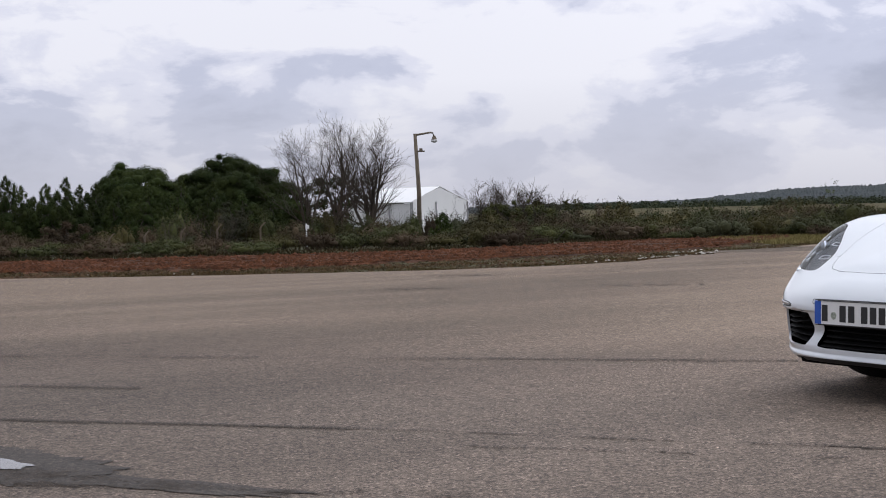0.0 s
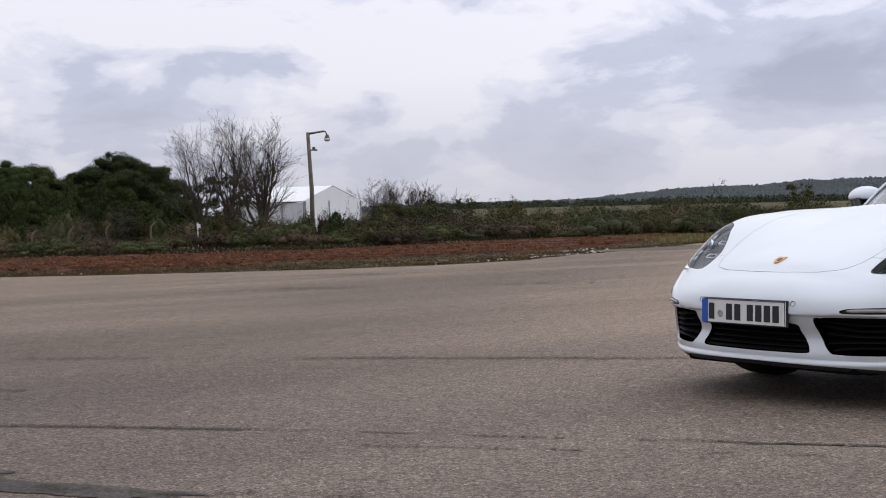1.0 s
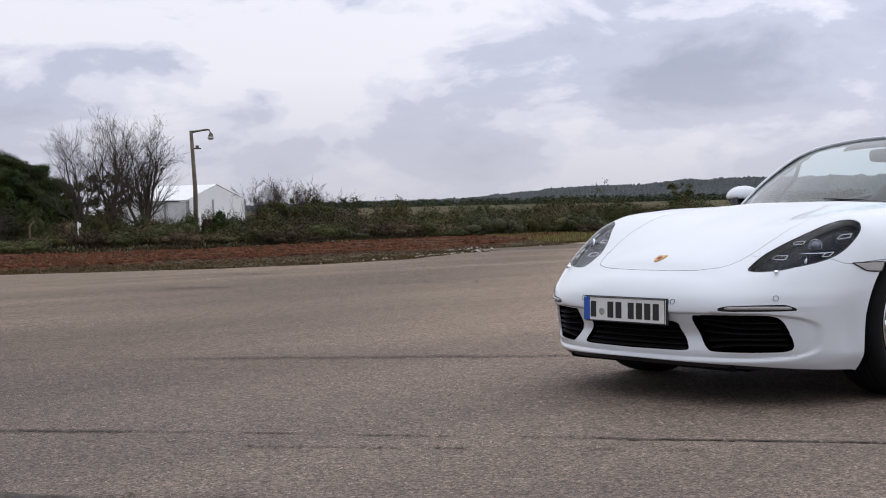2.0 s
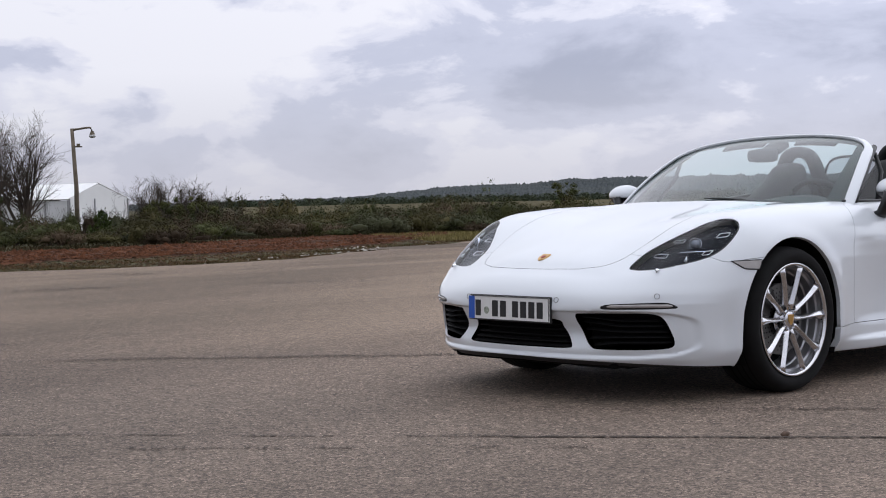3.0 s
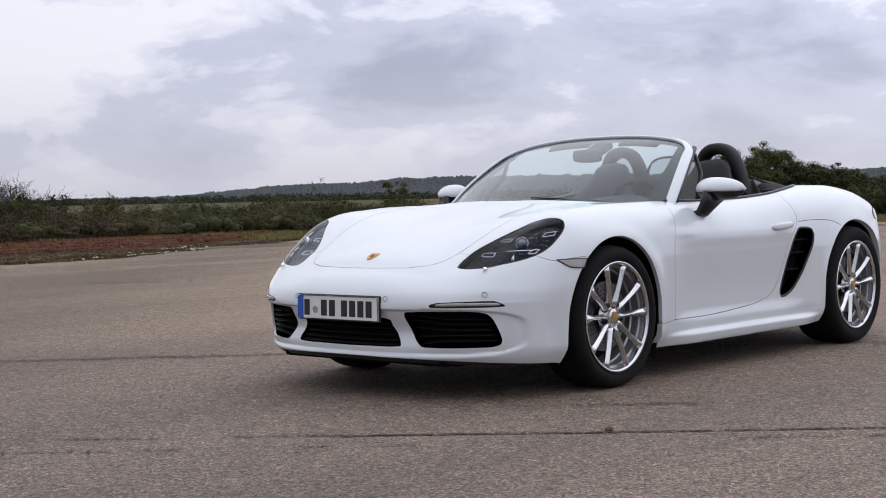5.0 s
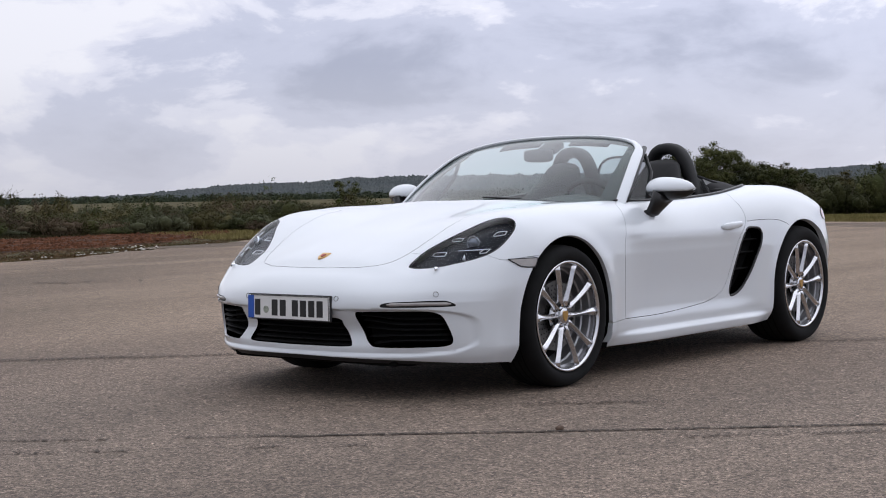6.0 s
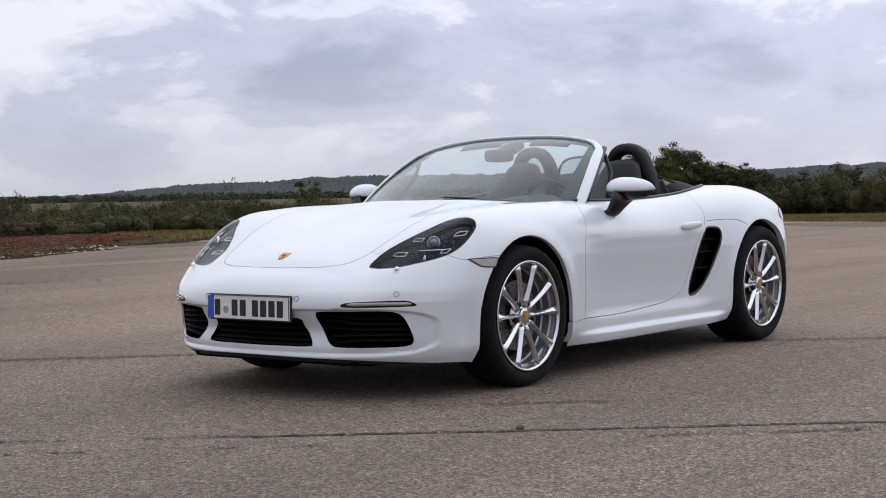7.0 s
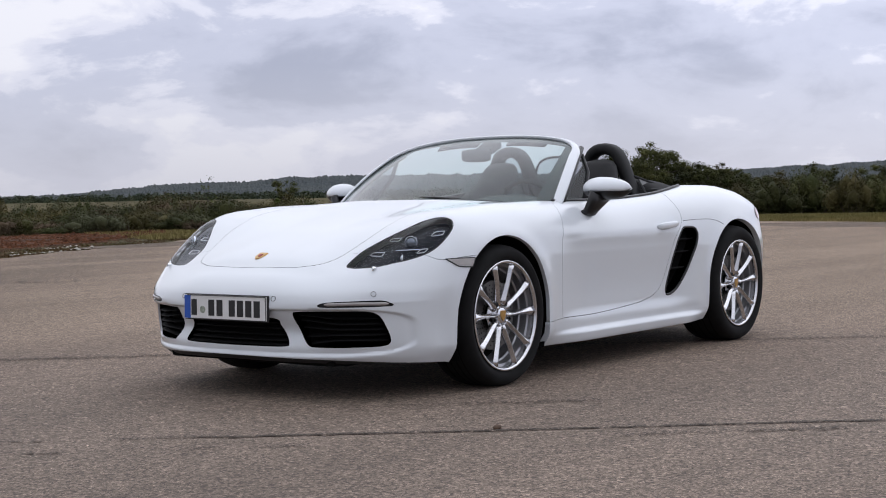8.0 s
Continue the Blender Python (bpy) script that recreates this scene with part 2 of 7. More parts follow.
M_PINE = material("pine_needles", (0.0220, 0.0350, 0.0085), 0.75, color2=(0.0380, 0.0500, 0.0120), scale=0.55, island=0.16, rand=0.22, spec=0.1)
M_FIR = material("young_pine_needles", (0.0215, 0.0345, 0.0090), 0.75, color2=(0.0400, 0.0500, 0.0125), scale=0.7, island=0.16, rand=0.22, spec=0.1)
M_OAK = material("oak_leaves", (0.040, 0.047, 0.0165), 0.75, color2=(0.068, 0.068, 0.024), scale=0.8, island=0.16, rand=0.42, spec=0.1)
M_SCRUB = material("scrub_leaves", (0.046, 0.043, 0.016), 0.8, color2=(0.082, 0.068, 0.027), scale=0.45, island=0.16, rand=0.42, spec=0.1)
M_GREY_SCRUB = material("grey_olive_scrub", (0.064, 0.067, 0.036), 0.8, color2=(0.046, 0.050, 0.025), scale=0.6, island=0.16, rand=0.42, spec=0.1)
M_BROWN_SCRUB = material("brown_winter_scrub", (0.086, 0.060, 0.039), 0.85, color2=(0.054, 0.043, 0.025), scale=0.6, island=0.16, rand=0.42, spec=0.1)
M_LIME = material("fresh_green_leaves", (0.09, 0.11, 0.028), 0.7, color2=(0.06, 0.075, 0.02), scale=1.0, island=0.25, spec=0.1)
M_BARK = material("grey_brown_bark", (0.060, 0.048, 0.039), 0.9, var=0.4, scale=3, bump=0.5, bump_scale=20)
M_TWIG = material("bare_twigs", (0.080, 0.065, 0.053), 0.9, var=0.3, scale=1, spec=0.15)
M_DEAD = material("dry_brown_twigs", (0.080, 0.056, 0.040), 0.9, var=0.35, scale=0.6, island=0.3, rand=0.2, spec=0.1)
# the blue-grey of distance haze is put into the woods' colour
M_HILL = material("hazed_distant_woods", (0.040, 0.049, 0.052), 0.95, color2=(0.052, 0.061, 0.061), scale=0.008, fine=0.3, fine_scale=0.05, spec=0.12)
M_TREELINE = material("far_tree_line", (0.037, 0.051, 0.031), 0.9, color2=(0.055, 0.064, 0.037), scale=0.05, island=0.3, spec=0.12)
M_LAMP = material("rusty_painted_steel", (0.17, 0.135, 0.095), 0.8, var=0.35, scale=2.5, bump=0.3, bump_scale=20)
M_LAMPHEAD = material("pale_lamp_bowl", (0.62, 0.62, 0.62), 0.35, var=0.1, scale=6)
M_CONCRETE = material("weathered_concrete", (0.15, 0.115, 0.08), 0.9, var=0.3, scale=3, bump=0.4, bump_scale=30)
M_TENT = material("white_tent_fabric", (0.88, 0.88, 0.87), 0.6, var=0.06, scale=0.4)
M_TENT_WALL = material("grey_white_tent_wall", (0.74, 0.74, 0.75), 0.65, var=0.1, scale=0.5)
M_TENT_POST = material("grey_aluminium_post", (0.34, 0.34, 0.35), 0.5, metal=0.2)

EYE_X, EYE_Y, EYE_Z = 5.72, 4.79, 0.90


def polar(az, d):
    """A place on the plan, by bearing (degrees anticlockwise from +y) and distance from where the tripod stands."""
    a = radians(az)
    return EYE_X - math.sin(a) * d, EYE_Y + math.cos(a) * d


def up_at(el, d):
    return EYE_Z + d * math.tan(radians(el))


def smooth(a, b, x):
    t = np.clip((np.asarray(x, float) - a) / (b - a), 0, 1)
    return t * t * (3 - 2 * t)


def land(x, y):
    """Height of the open land: level round the apron, a shallow dip beyond the soil bank, then a slow rise."""
    dx, dy = np.asarray(x, float) - EYE_X, np.asarray(y, float) - EYE_Y
    d = np.hypot(dx, dy)
    az = np.degrees(np.arctan2(-dx, dy)) % 360
    west = smooth(120, 128, az) * (1 - smooth(190, 220, az))
    dip = -1.35 * smooth(44, 85, d) * west + -0.25 * smooth(50, 75, d) * (1 - west)
    return -0.04 + dip + 2.1 * smooth(150, 330, d) * west + 1.2 * smooth(150, 500, d) * (1 - west)


def mesh_object(name, verts, faces, mat, parent=None, smooth_shade=False, label=""):
    me = bpy.data.meshes.new(name)
    me.from_pydata([tuple(map(float, v)) for v in verts], [], faces)
    if smooth_shade:
        me.polygons.foreach_set("use_smooth", [True] * len(me.polygons))
    me.materials.append(mat)
    me.update()
    ob = new(name, me)
    if parent:
        ob.parent = parent
    if label:
        tagged(ob, label)
    return ob


def part(name, bm, mat, parent, label="", smooth_shade=False):
    me = bpy.data.meshes.new(name)
    bmesh.ops.recalc_face_normals(bm, faces=bm.faces[:])
    bm.to_mesh(me)
    bm.free()
    if smooth_shade:
        me.polygons.foreach_set("use_smooth", [True] * len(me.polygons))
    me.materials.append(mat)
    ob = new(name, me)
    if parent:
        ob.parent = parent
    if label:
        tagged(ob, label)
    return ob


def empty(name, x=0.0, y=0.0, z=0.0, rz=0.0):
    ob = new(name)
    ob.empty_display_size = 0.1
    ob.matrix_basis = pose(x, y, z, 0, 0, rz)
    return ob


def tube(verts, faces, pts, radii, sides=5):
    """Adds a tapered tube along pts to the lists of vertices and faces."""
    base = len(verts)
    n = len(pts)
    for i, p in enumerate(pts):
        a = pts[max(i - 1, 0)]
        c = pts[min(i + 1, n - 1)]
        d = (Vector(c) - Vector(a)).normalized()
        u = d.orthogonal().normalized()
        w = d.cross(u)
        for k in range(sides):
            q = 2 * math.pi * k / sides
            verts.append(Vector(p) + (u * math.cos(q) + w * math.sin(q)) * radii[i])
    for i in range(n - 1):
        for k in range(sides):
            k2 = (k + 1) % sides
            faces.append((base + i * sides + k, base + i * sides + k2, base + (i + 1) * sides + k2, base + (i + 1) * sides + k))
    faces.append(tuple(base + k for k in reversed(range(sides))))
    faces.append(tuple(base + (n - 1) * sides + k for k in range(sides)))


def leaf_mesh(centres, out, size, rng, face=0.45, up=0.45, slim=1.0):
    """Loose leaf sprays: one pointed blade at every centre, loosely turned to face out of its clump (face) and up."""
    n = len(centres)
    nrm = rng.normal(size=(n, 3)) * 0.42 + out * face + [0, 0, up]
    nrm /= np.linalg.norm(nrm, axis=1, keepdims=True)
    t = np.cross(nrm, rng.normal(size=(n, 3)))
    t /= np.linalg.norm(t, axis=1, keepdims=True)
    b = np.cross(nrm, t)
    s = (size * rng.uniform(0.55, 1.35, n))[:, None]
    w = s * rng.uniform(0.45, 0.8, n)[:, None] * slim
    return np.stack([centres - t * s, centres + t * s * 0.6 - b * w, centres + t * s * 0.6 + b * w], 1).reshape(-1, 3)


def twig_mesh(feet, ways, length, width, rng):
    """Fine twigs: one long thin pointed blade from every foot."""
    n = len(feet)
    ways = ways / np.linalg.norm(ways, axis=1, keepdims=True)
    side = np.cross(ways, rng.normal(size=(n, 3)))
    side *= width / np.linalg.norm(side, axis=1, keepdims=True)
    tip = feet + ways * (length * rng.uniform(0.5, 1.3, n))[:, None]
    return np.stack([feet - side, feet + side, tip], 1).reshape(-1, 3)


def crown_points(rng, blobs, size, cover=0.6, inner=0.25):
    """Points scattered in the outer part of a list of blobs (x, y, z, rx, ry, rz), enough for leaves of that size to cover them."""
    out = []
    for x, y, z, rx, ry, rz in blobs:
        n = max(8, int(cover * 10.5 * (rx * ry + rx * rz + ry * rz) / 3 / (size * size)))
        d = rng.normal(size=(n, 3))
        d /= np.linalg.norm(d, axis=1, keepdims=True)
        r = np.where(rng.random(n) < inner, rng.uniform(0.55, 0.8, n), np.minimum(rng.normal(0.93, 0.10, n), 1.15))
        out.append(np.concatenate([d * r[:, None] * [rx, ry, rz] + [x, y, z], d], 1))
    return np.concatenate(out)


def quads_object(name, verts, mat, parent=None, corners=4):
    """A mesh of many loose faces, each with its own corners."""
    v = np.ascontiguousarray(verts, dtype=np.float32)
    n = len(v) // corners
    me = bpy.data.meshes.new(name)
    me.vertices.add(n * corners)
    me.vertices.foreach_set("co", v.ravel())
    me.loops.add(n * corners)
    me.loops.foreach_set("vertex_index", np.arange(n * corners, dtype=np.int32))
    me.polygons.add(n)
    me.polygons.foreach_set("loop_start", np.arange(n, dtype=np.int32) * corners)
    me.materials.append(mat)
    me.update(calc_edges=True)
    me.validate()
    ob = new(name, me)
    if parent:
        ob.parent = parent
    return ob


_ball = bmesh.new()
bmesh.ops.create_icosphere(_ball, subdivisions=1, radius=1.0)
BALL_V = np.array([tuple(v.co) for v in _ball.verts])
BALL_F = np.array([[v.index for v in f.verts] for f in _ball.faces])
_ball.free()


def clump_cores(blobs, rng, fill=0.6):
    """The dense inside of each leaf clump: a small lumpy body that closes the gaps between the leaves."""
    verts, faces = [], []
    for i, (x, y, z, rx, ry, rz) in enumerate(blobs):
        bumps = np.sin(BALL_V @ rng.normal(0, 3.2, (3, 4)) + rng.uniform(0, 6, 4)).sum(1)
        v = BALL_V * (fill * (1 + 0.085 * bumps))[:, None] * [rx, ry, rz] + [x, y, z]
        verts.append(v)
        faces.append(BALL_F + i * len(BALL_V))
    return np.concatenate(verts), np.concatenate(faces)


def leaves_object(name, pts, size, mat, rng, parent=None, blobs=None, fill=0.6, face=0.45, up=0.45):
    """Loose leaves over the cores of their clumps, as one mesh."""
    v = leaf_mesh(pts[:, :3], pts[:, 3:], size, rng, face, up)
    f = np.arange(len(v)).reshape(-1, 3)
    loose = len(f)
    if blobs is not None and len(blobs):
        cv, cf = clump_cores(blobs, rng, fill)
        v, f = np.concatenate([v, cv]), np.concatenate([f, cf + len(v)])
    v = np.ascontiguousarray(v, dtype=np.float32)
    me = bpy.data.meshes.new(name)
    me.vertices.add(len(v))
    me.vertices.foreach_set("co", v.ravel())
    me.loops.add(f.size)
    me.loops.foreach_set("vertex_index", np.ascontiguousarray(f, dtype=np.int32).ravel())
    me.polygons.add(len(f))
    me.polygons.foreach_set("loop_start", np.arange(len(f), dtype=np.int32) * 3)
    me.polygons.foreach_set("use_smooth", np.arange(len(f)) >= loose)
    me.materials.append(mat)
    me.update(calc_edges=True)
    me.validate()
    ob = new(name, me)
    if parent:
        ob.parent = parent
    return ob



# ---- ground, apron and soil ----
def build_ground():
    rings = [0.0] + list(np.geomspace(6, 4500, 84))
    cols = 240
    verts, faces = [(EYE_X, EYE_Y, float(land(EYE_X, EYE_Y)))], []
    for r in rings[1:]:
        for k in range(cols):
            x, y = polar(360 * k / cols, r)
            verts.append((x, y, float(land(x, y)) + (noise.noise((x * 0.07, y * 0.07, 0)) * 0.12 if r > 60 else 0)))
    for k in range(cols):
        faces.append((0, 1 + k, 1 + (k + 1) % cols))
    for i in range(len(rings) - 2):
        a, b = 1 + i * cols, 1 + (i + 1) * cols
        for k in range(cols):
            k2 = (k + 1) % cols
            faces.append((a + k, b + k, b + k2, a + k2))
    ob = mesh_object("ground", verts, faces, M_GRASSLAND, smooth_shade=True)
    return tagged(ob, "dry green and brown grassland reaching the hills", "ground", kind="structure")


build_ground()

# edge of the apron towards the soil bank, then round the far side and behind the tripod
EDGE = [(14, -46), (2.7, -25.6), (0.29, -19.95), (-1.26, -18.6), (-2.77, -17.5), (-5.8, -15.95), (-8.0, -15.7), (-9.4, -15.9), (-12.2, -17.6), (-16.0, -19.2), (-18.8, -21.0),
        (-24, -21.4), (-30.5, -17.0), (-34.6, -13.7), (-33.1, -9.4), (-31.5, 0)]


def build_apron():
    pts = []
    for (x0, y0), (x1, y1) in zip(EDGE[:-1], EDGE[1:]):
        n = max(2, int(math.hypot(x1 - x0, y1 - y0) / 0.35))
        for i in range(n):
            t = i / n
            x, y = x0 + (x1 - x0) * t, y0 + (y1 - y0) * t
            j = noise.noise((x * 0.9, y * 0.9, 4)) * 0.22 + noise.noise((x * 3.1, y * 3.1, 9)) * 0.1
            pts.append((x + j, y - j))
    pts += [(-31.5, 0), (-30, 25), (-12, 48), (30, 55), (60, 20), (55, -30)]
    bm = bmesh.new()
    top = [bm.verts.new((x, y, 0)) for x, y in pts]
    low = [bm.verts.new((x, y, -0.09)) for x, y in pts]
    f = bm.faces.new(top)
    for i in range(len(pts)):
        j = (i + 1) % len(pts)
        bm.faces.new((top[i], low[i], low[j], top[j]))
    bmesh.ops.triangulate(bm, faces=[f])
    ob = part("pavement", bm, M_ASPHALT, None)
    return tagged(ob, "worn grey-brown asphalt apron with paver joints", "asphalt", kind="structure")


pavement = build_apron()


def joint(p0, p1, width, gaps, seed, grain=0.006, per=420, name="paver_joint", z=0.0035):
    """An open, ravelled paver joint from p0 to p1: dark pits and loose grains, thick along its middle, broken where the noise says so."""
    rng = np.random.default_rng(seed)
    a, b = np.array(p0, float), np.array(p1, float)
    L = np.linalg.norm(b - a)
    d = (b - a) / L
    s = np.array([-d[1], d[0]])
    n = int(L * per)
    t = rng.uniform(0, L, n)
    off = rng.normal(0, width, n)
    c = a + d * t[:, None]
    keep = np.array([noise.noise((x * 0.9, y * 0.9, seed)) + 0.35 * noise.noise((x * 5, y * 5, seed)) > gaps + 0.16 * g for (x, y), g in zip(c, rng.normal(0, 1, n))])
    wob = np.array([noise.noise((x * 1.3, y * 1.3, seed + 7)) * 0.025 for x, y in c])
    c = (c + s * (off + wob)[:, None])[keep]
    n = len(c)
    r = grain * rng.uniform(0.5, 1.5, n)
    ang = rng.uniform(0, np.pi, n)
    u = np.stack([np.cos(ang), np.sin(ang)], 1) * (r * rng.uniform(0.8, 1.8, n))[:, None]
    w = np.stack([-np.sin(ang), np.cos(ang)], 1) * r[:, None]
    zz = np.full((n, 1), z) + rng.uniform(0, 0.002, (n, 1))
    quad = [np.concatenate([c + k, zz], 1) for k in (-u, -w, u, w)]
    return quads_object(name, np.stack(quad, 1).reshape(-1, 3), M_TAR, pavement)


joint((5.6, -3.6), (3.05, -0.82), 0.024, -0.4, 11, 0.005, 900)
joint((3.05, -0.82), (1.75, 0.80), 0.008, 0.10, 12, 0.005, 500)
joint((1.75, 0.80), (-1.6, 4.9), 0.0075, -0.5, 13, 0.0055, 480)
joint((5.2, -7.2), (-0.2, -1.66), 0.05, -0.3, 14, 0.006, 600)
joint((-0.2, -1.66), (-7.0, 6.2), 0.035, -0.25, 15, 0.006, 340)
joint((4.8, -11.2), (-12, 7.0), 0.05, 0.0, 16, 0.008, 90)
joint((3.2, -12.6), (-16, 6.6), 0.06, 0.05, 17, 0.009, 70)
joint((2.2, -15.4), (-20, 8.0), 0.08, 0.05, 18, 0.011, 70)
joint((5.2, -4.9), (3.3, -2.9), 0.045, -0.2, 19, 0.005, 800)
joint((2.9, -0.15), (0.4, 2.7), 0.02, 0.12, 20, 0.005, 420)
joint((2.4, -1.0), (0.2, 1.5), 0.025, 0.18, 23, 0.005, 420)
joint((-2, -11.5), (-25, 6), 0.14, 0.0, 21, 0.022, 80)
joint((-4, -14.2), (-28, -2), 0.16, 0.05, 22, 0.024, 80)
joint((4.6, -0.4), (3.4, 0.75), 0.03, -0.1, 24, 0.0045, 900)
# no joints: dark grains added along the damp stain to roughen its edge
joint((4.86, -1.0), (4.40, -0.42), 0.07, -0.3, 25, 0.0045, 1800)
joint((4.45, -0.52), (3.86, 0.36), 0.035, -0.3, 26, 0.0045, 1300)


# faint curved tyre marks
for _k, _arc in enumerate((((2.4, -10.2), (1.4, -10.7), (0.2, -11.8), (-1.0, -13.1)),
                           ((3.1, -6.2), (1.4, -6.4), (-0.1, -7.1), (-1.9, -8.7)),
                           ((-1.2, -11.2), (-2.8, -10.7), (-4.1, -9.8), (-5.9, -9.4)))):
    for _p, _q in zip(_arc[:-1], _arc[1:]):
        joint(_p, _q, 0.13, -0.6, 40 + _k, 0.008, 90, "tyre_mark")


def patch(cx, cy, rx, ry, rot, mat, name, z, seed, label, rough=0.25):
    """A flat stain or puddle with an uneven outline."""
    n = 360
    vs = [(cx, cy, z)]
    for k in range(n):
        a = 2 * math.pi * k / n
        r = 1 + rough * noise.noise((math.cos(a) * 1.6, math.sin(a) * 1.6, seed)) + 0.35 * rough * noise.noise((math.cos(a) * 7, math.sin(a) * 7, seed)) + 0.12 * rough * noise.noise((math.cos(a) * 31, math.sin(a) * 31, seed))
        x, y = rx * r * math.cos(a), ry * r * math.sin(a)
        vs.append((cx + x * math.cos(rot) - y * math.sin(rot), cy + x * math.sin(rot) + y * math.cos(rot), z))
    fs = [(0, 1 + k, 1 + (k + 1) % n) for k in range(n)]
    ob = mesh_object(name, vs, fs, mat)
    return tagged(ob, label, name.replace("_", " "), kind="structure")


patch(4.56, -0.80, 0.62, 0.27, radians(112), M_WET, "damp_stain", 0.0035, 5, "dark damp stain on the asphalt round a puddle", 0.8)
patch(4.10, 0.02, 0.62, 0.075, radians(121), M_WET, "damp_stain", 0.0033, 6, "narrow dark damp stain running from a puddle", 0.9)
patch(4.535, -0.83, 0.19, 0.075, radians(112), M_PUDDLE, "puddle", 0.007, 8, "small shallow puddle mirroring the sky", 0.5)
patch(*polar(110.6, 38.6), 4.6, 1.9, radians(70), M_OLD, "asphalt_repair", 0.0032, 15, "older dark asphalt along the edge of the grass", 0.25)
patch(-19.5, -17.6, 6.0, 1.6, radians(170), M_OLD, "asphalt_repair", 0.0032, 16, "older dark asphalt where the apron runs out", 0.3)
stone_bm = bmesh.new()
bmesh.ops.create_icosphere(stone_bm, subdivisions=2, radius=0.018)
for v in stone_bm.verts:
    v.co *= 1 + 0.3 * noise.noise(v.co * 60)
    v.co.z *= 0.6
loose = part("pebble", stone_bm, material("brown_pebble", (0.13, 0.085, 0.06), 0.9, var=0.3, scale=60), None, smooth_shade=True)
tagged(loose, "small brown lump lying on the paver joint", "stone")
loose.matrix_basis = pose(1.08, 1.57, 0.009)


def build_soil():
    """A bank of ploughed red soil beyond the verge, uneven and full of clods."""
    verts, faces = [], []
    azs = np.arange(137.2, 172, 0.17)
    near = {176: 35, 167.6: 28.5, 163.4: 28.0, 159.2: 26.8, 156.1: 27.0, 152.6: 28.8, 148.2: 29.8, 143.8: 31.4, 141.9: 33.0, 139.6: 36.5, 138.0: 42, 137.2: 44}
    far = {176: 40, 167.6: 36.6, 161: 36.4, 157: 36.2, 151.3: 36.8, 148: 39.2, 146: 41.8, 142: 45.0, 138: 46.5, 137.2: 46.5}
    nk, fk = sorted(near), sorted(far)
    rows = 72
    for az in azs:
        r0 = np.interp(az, nk, [near[k] for k in nk]) + 1.1 * noise.noise((az * 1.3, 0, 2)) + 0.5 * noise.noise((az * 4.1, 0, 7))
        r1 = np.interp(az, fk, [far[k] for k in fk]) + 0.3 * noise.noise((az * 1.1, 5, 2))
        for j in range(rows + 1):
            t = j / rows
            r = r0 + (r1 - r0) * t
            x, y = polar(az, r)
            lift = 0.02 * math.sin(math.pi * min(1, t * 1.02)) + 0.04
            h = -0.045 + smooth(0, 0.1, t) * (lift + 0.022 * noise.noise((x * 0.9, y * 0.9, 0)) + 0.03 * noise.noise((x * 2.3, y * 2.3, 5)))
            verts.append((x, y, float(h)))
    w = rows + 1
    for i in range(len(azs) - 1):
        for j in range(rows):
            faces.append((i * w + j, i * w + j + 1, (i + 1) * w + j + 1, (i + 1) * w + j))
    ob = mesh_object("soil_bank", verts, faces, M_SOIL, smooth_shade=True)
    tagged(ob, "bank of freshly turned red-brown soil beside the apron", "soil", kind="stuff")
    rng = np.random.default_rng(5)
    cv, cf = [], []
    sv, sf = [], []

    def lump(vs, fs, x, y, z, r):
        b = len(vs)
        ring = [(math.cos(k * math.pi / 3), math.sin(k * math.pi / 3)) for k in range(6)]
        vs.append((x, y, z + r * rng.uniform(0.6, 1)))
        for c, s in ring:
            q = r * rng.uniform(0.7, 1.3)
            vs.append((x + c * q, y + s * q, z + r * rng.uniform(-0.1, 0.35)))
        for k in range(6):
            fs.append((b, b + 1 + k, b + 1 + (k + 1) % 6))
    for _ in range(15000):
        az = rng.uniform(137.5, 170)
        r0 = np.interp(az, nk, [near[k] for k in nk])
        r1 = np.interp(az, fk, [far[k] for k in fk])
        t = rng.random() ** 1.2
        x, y = polar(az, r0 + (r1 - r0) * (0.03 + 0.95 * t))
        lump(cv, cf, x, y, -0.005 + 0.012 * math.sin(math.pi * t), rng.uniform(0.014, 0.05) * (1.8 if rng.random() < 0.06 else 1))
    tagged(mesh_object("soil_clods", cv, cf, M_CLOD), "lumps of broken red-brown soil on the bank", "soil", kind="stuff")
    dv, df = [], []
    for _ in range(9000):
        az = rng.uniform(137.5, 170)
        r0 = np.interp(az, nk, [near[k] for k in nk])
        e = np.interp(az, [136.6, 137.9, 141.9, 145.8, 150.2, 154.8, 161.4, 167.3, 170], [36, 32.0, 27.2, 24.2, 23.5, 22.9, 23.9, 25.3, 26.5])
        x, y = polar(az, e + 0.3 + (r0 - e + 0.6) * rng.random() ** 0.8)
        if noise.noise((x * 0.45, y * 0.45, 9)) > -0.12 + 0.3 * rng.normal():
            lump(dv, df, x, y, -0.045, rng.uniform(0.012, 0.045) * (1.8 if rng.random() < 0.06 else 1))
    tagged(mesh_object("dirt_clods", dv, df, M_DIRT), "dark trodden dirt and clods along the verge", "dirt", kind="stuff")
    for _ in range(80):
        az = rng.choice([rng.uniform(139.2, 143.4), rng.uniform(140.2, 142.2), rng.uniform(138, 147), rng.uniform(160, 168)], p=[0.42, 0.33, 0.22, 0.03])
        e = np.interp(az, [136.6, 137.9, 141.2, 146, 151, 159, 167.6], [36, 32.4, 28.8, 24.7, 23.9, 24.0, 26.6])
        x, y = polar(az, e + 0.25 + rng.exponential(0.4) + (2.2 if 140.8 < az < 142 and rng.random() < 0.5 else 0))
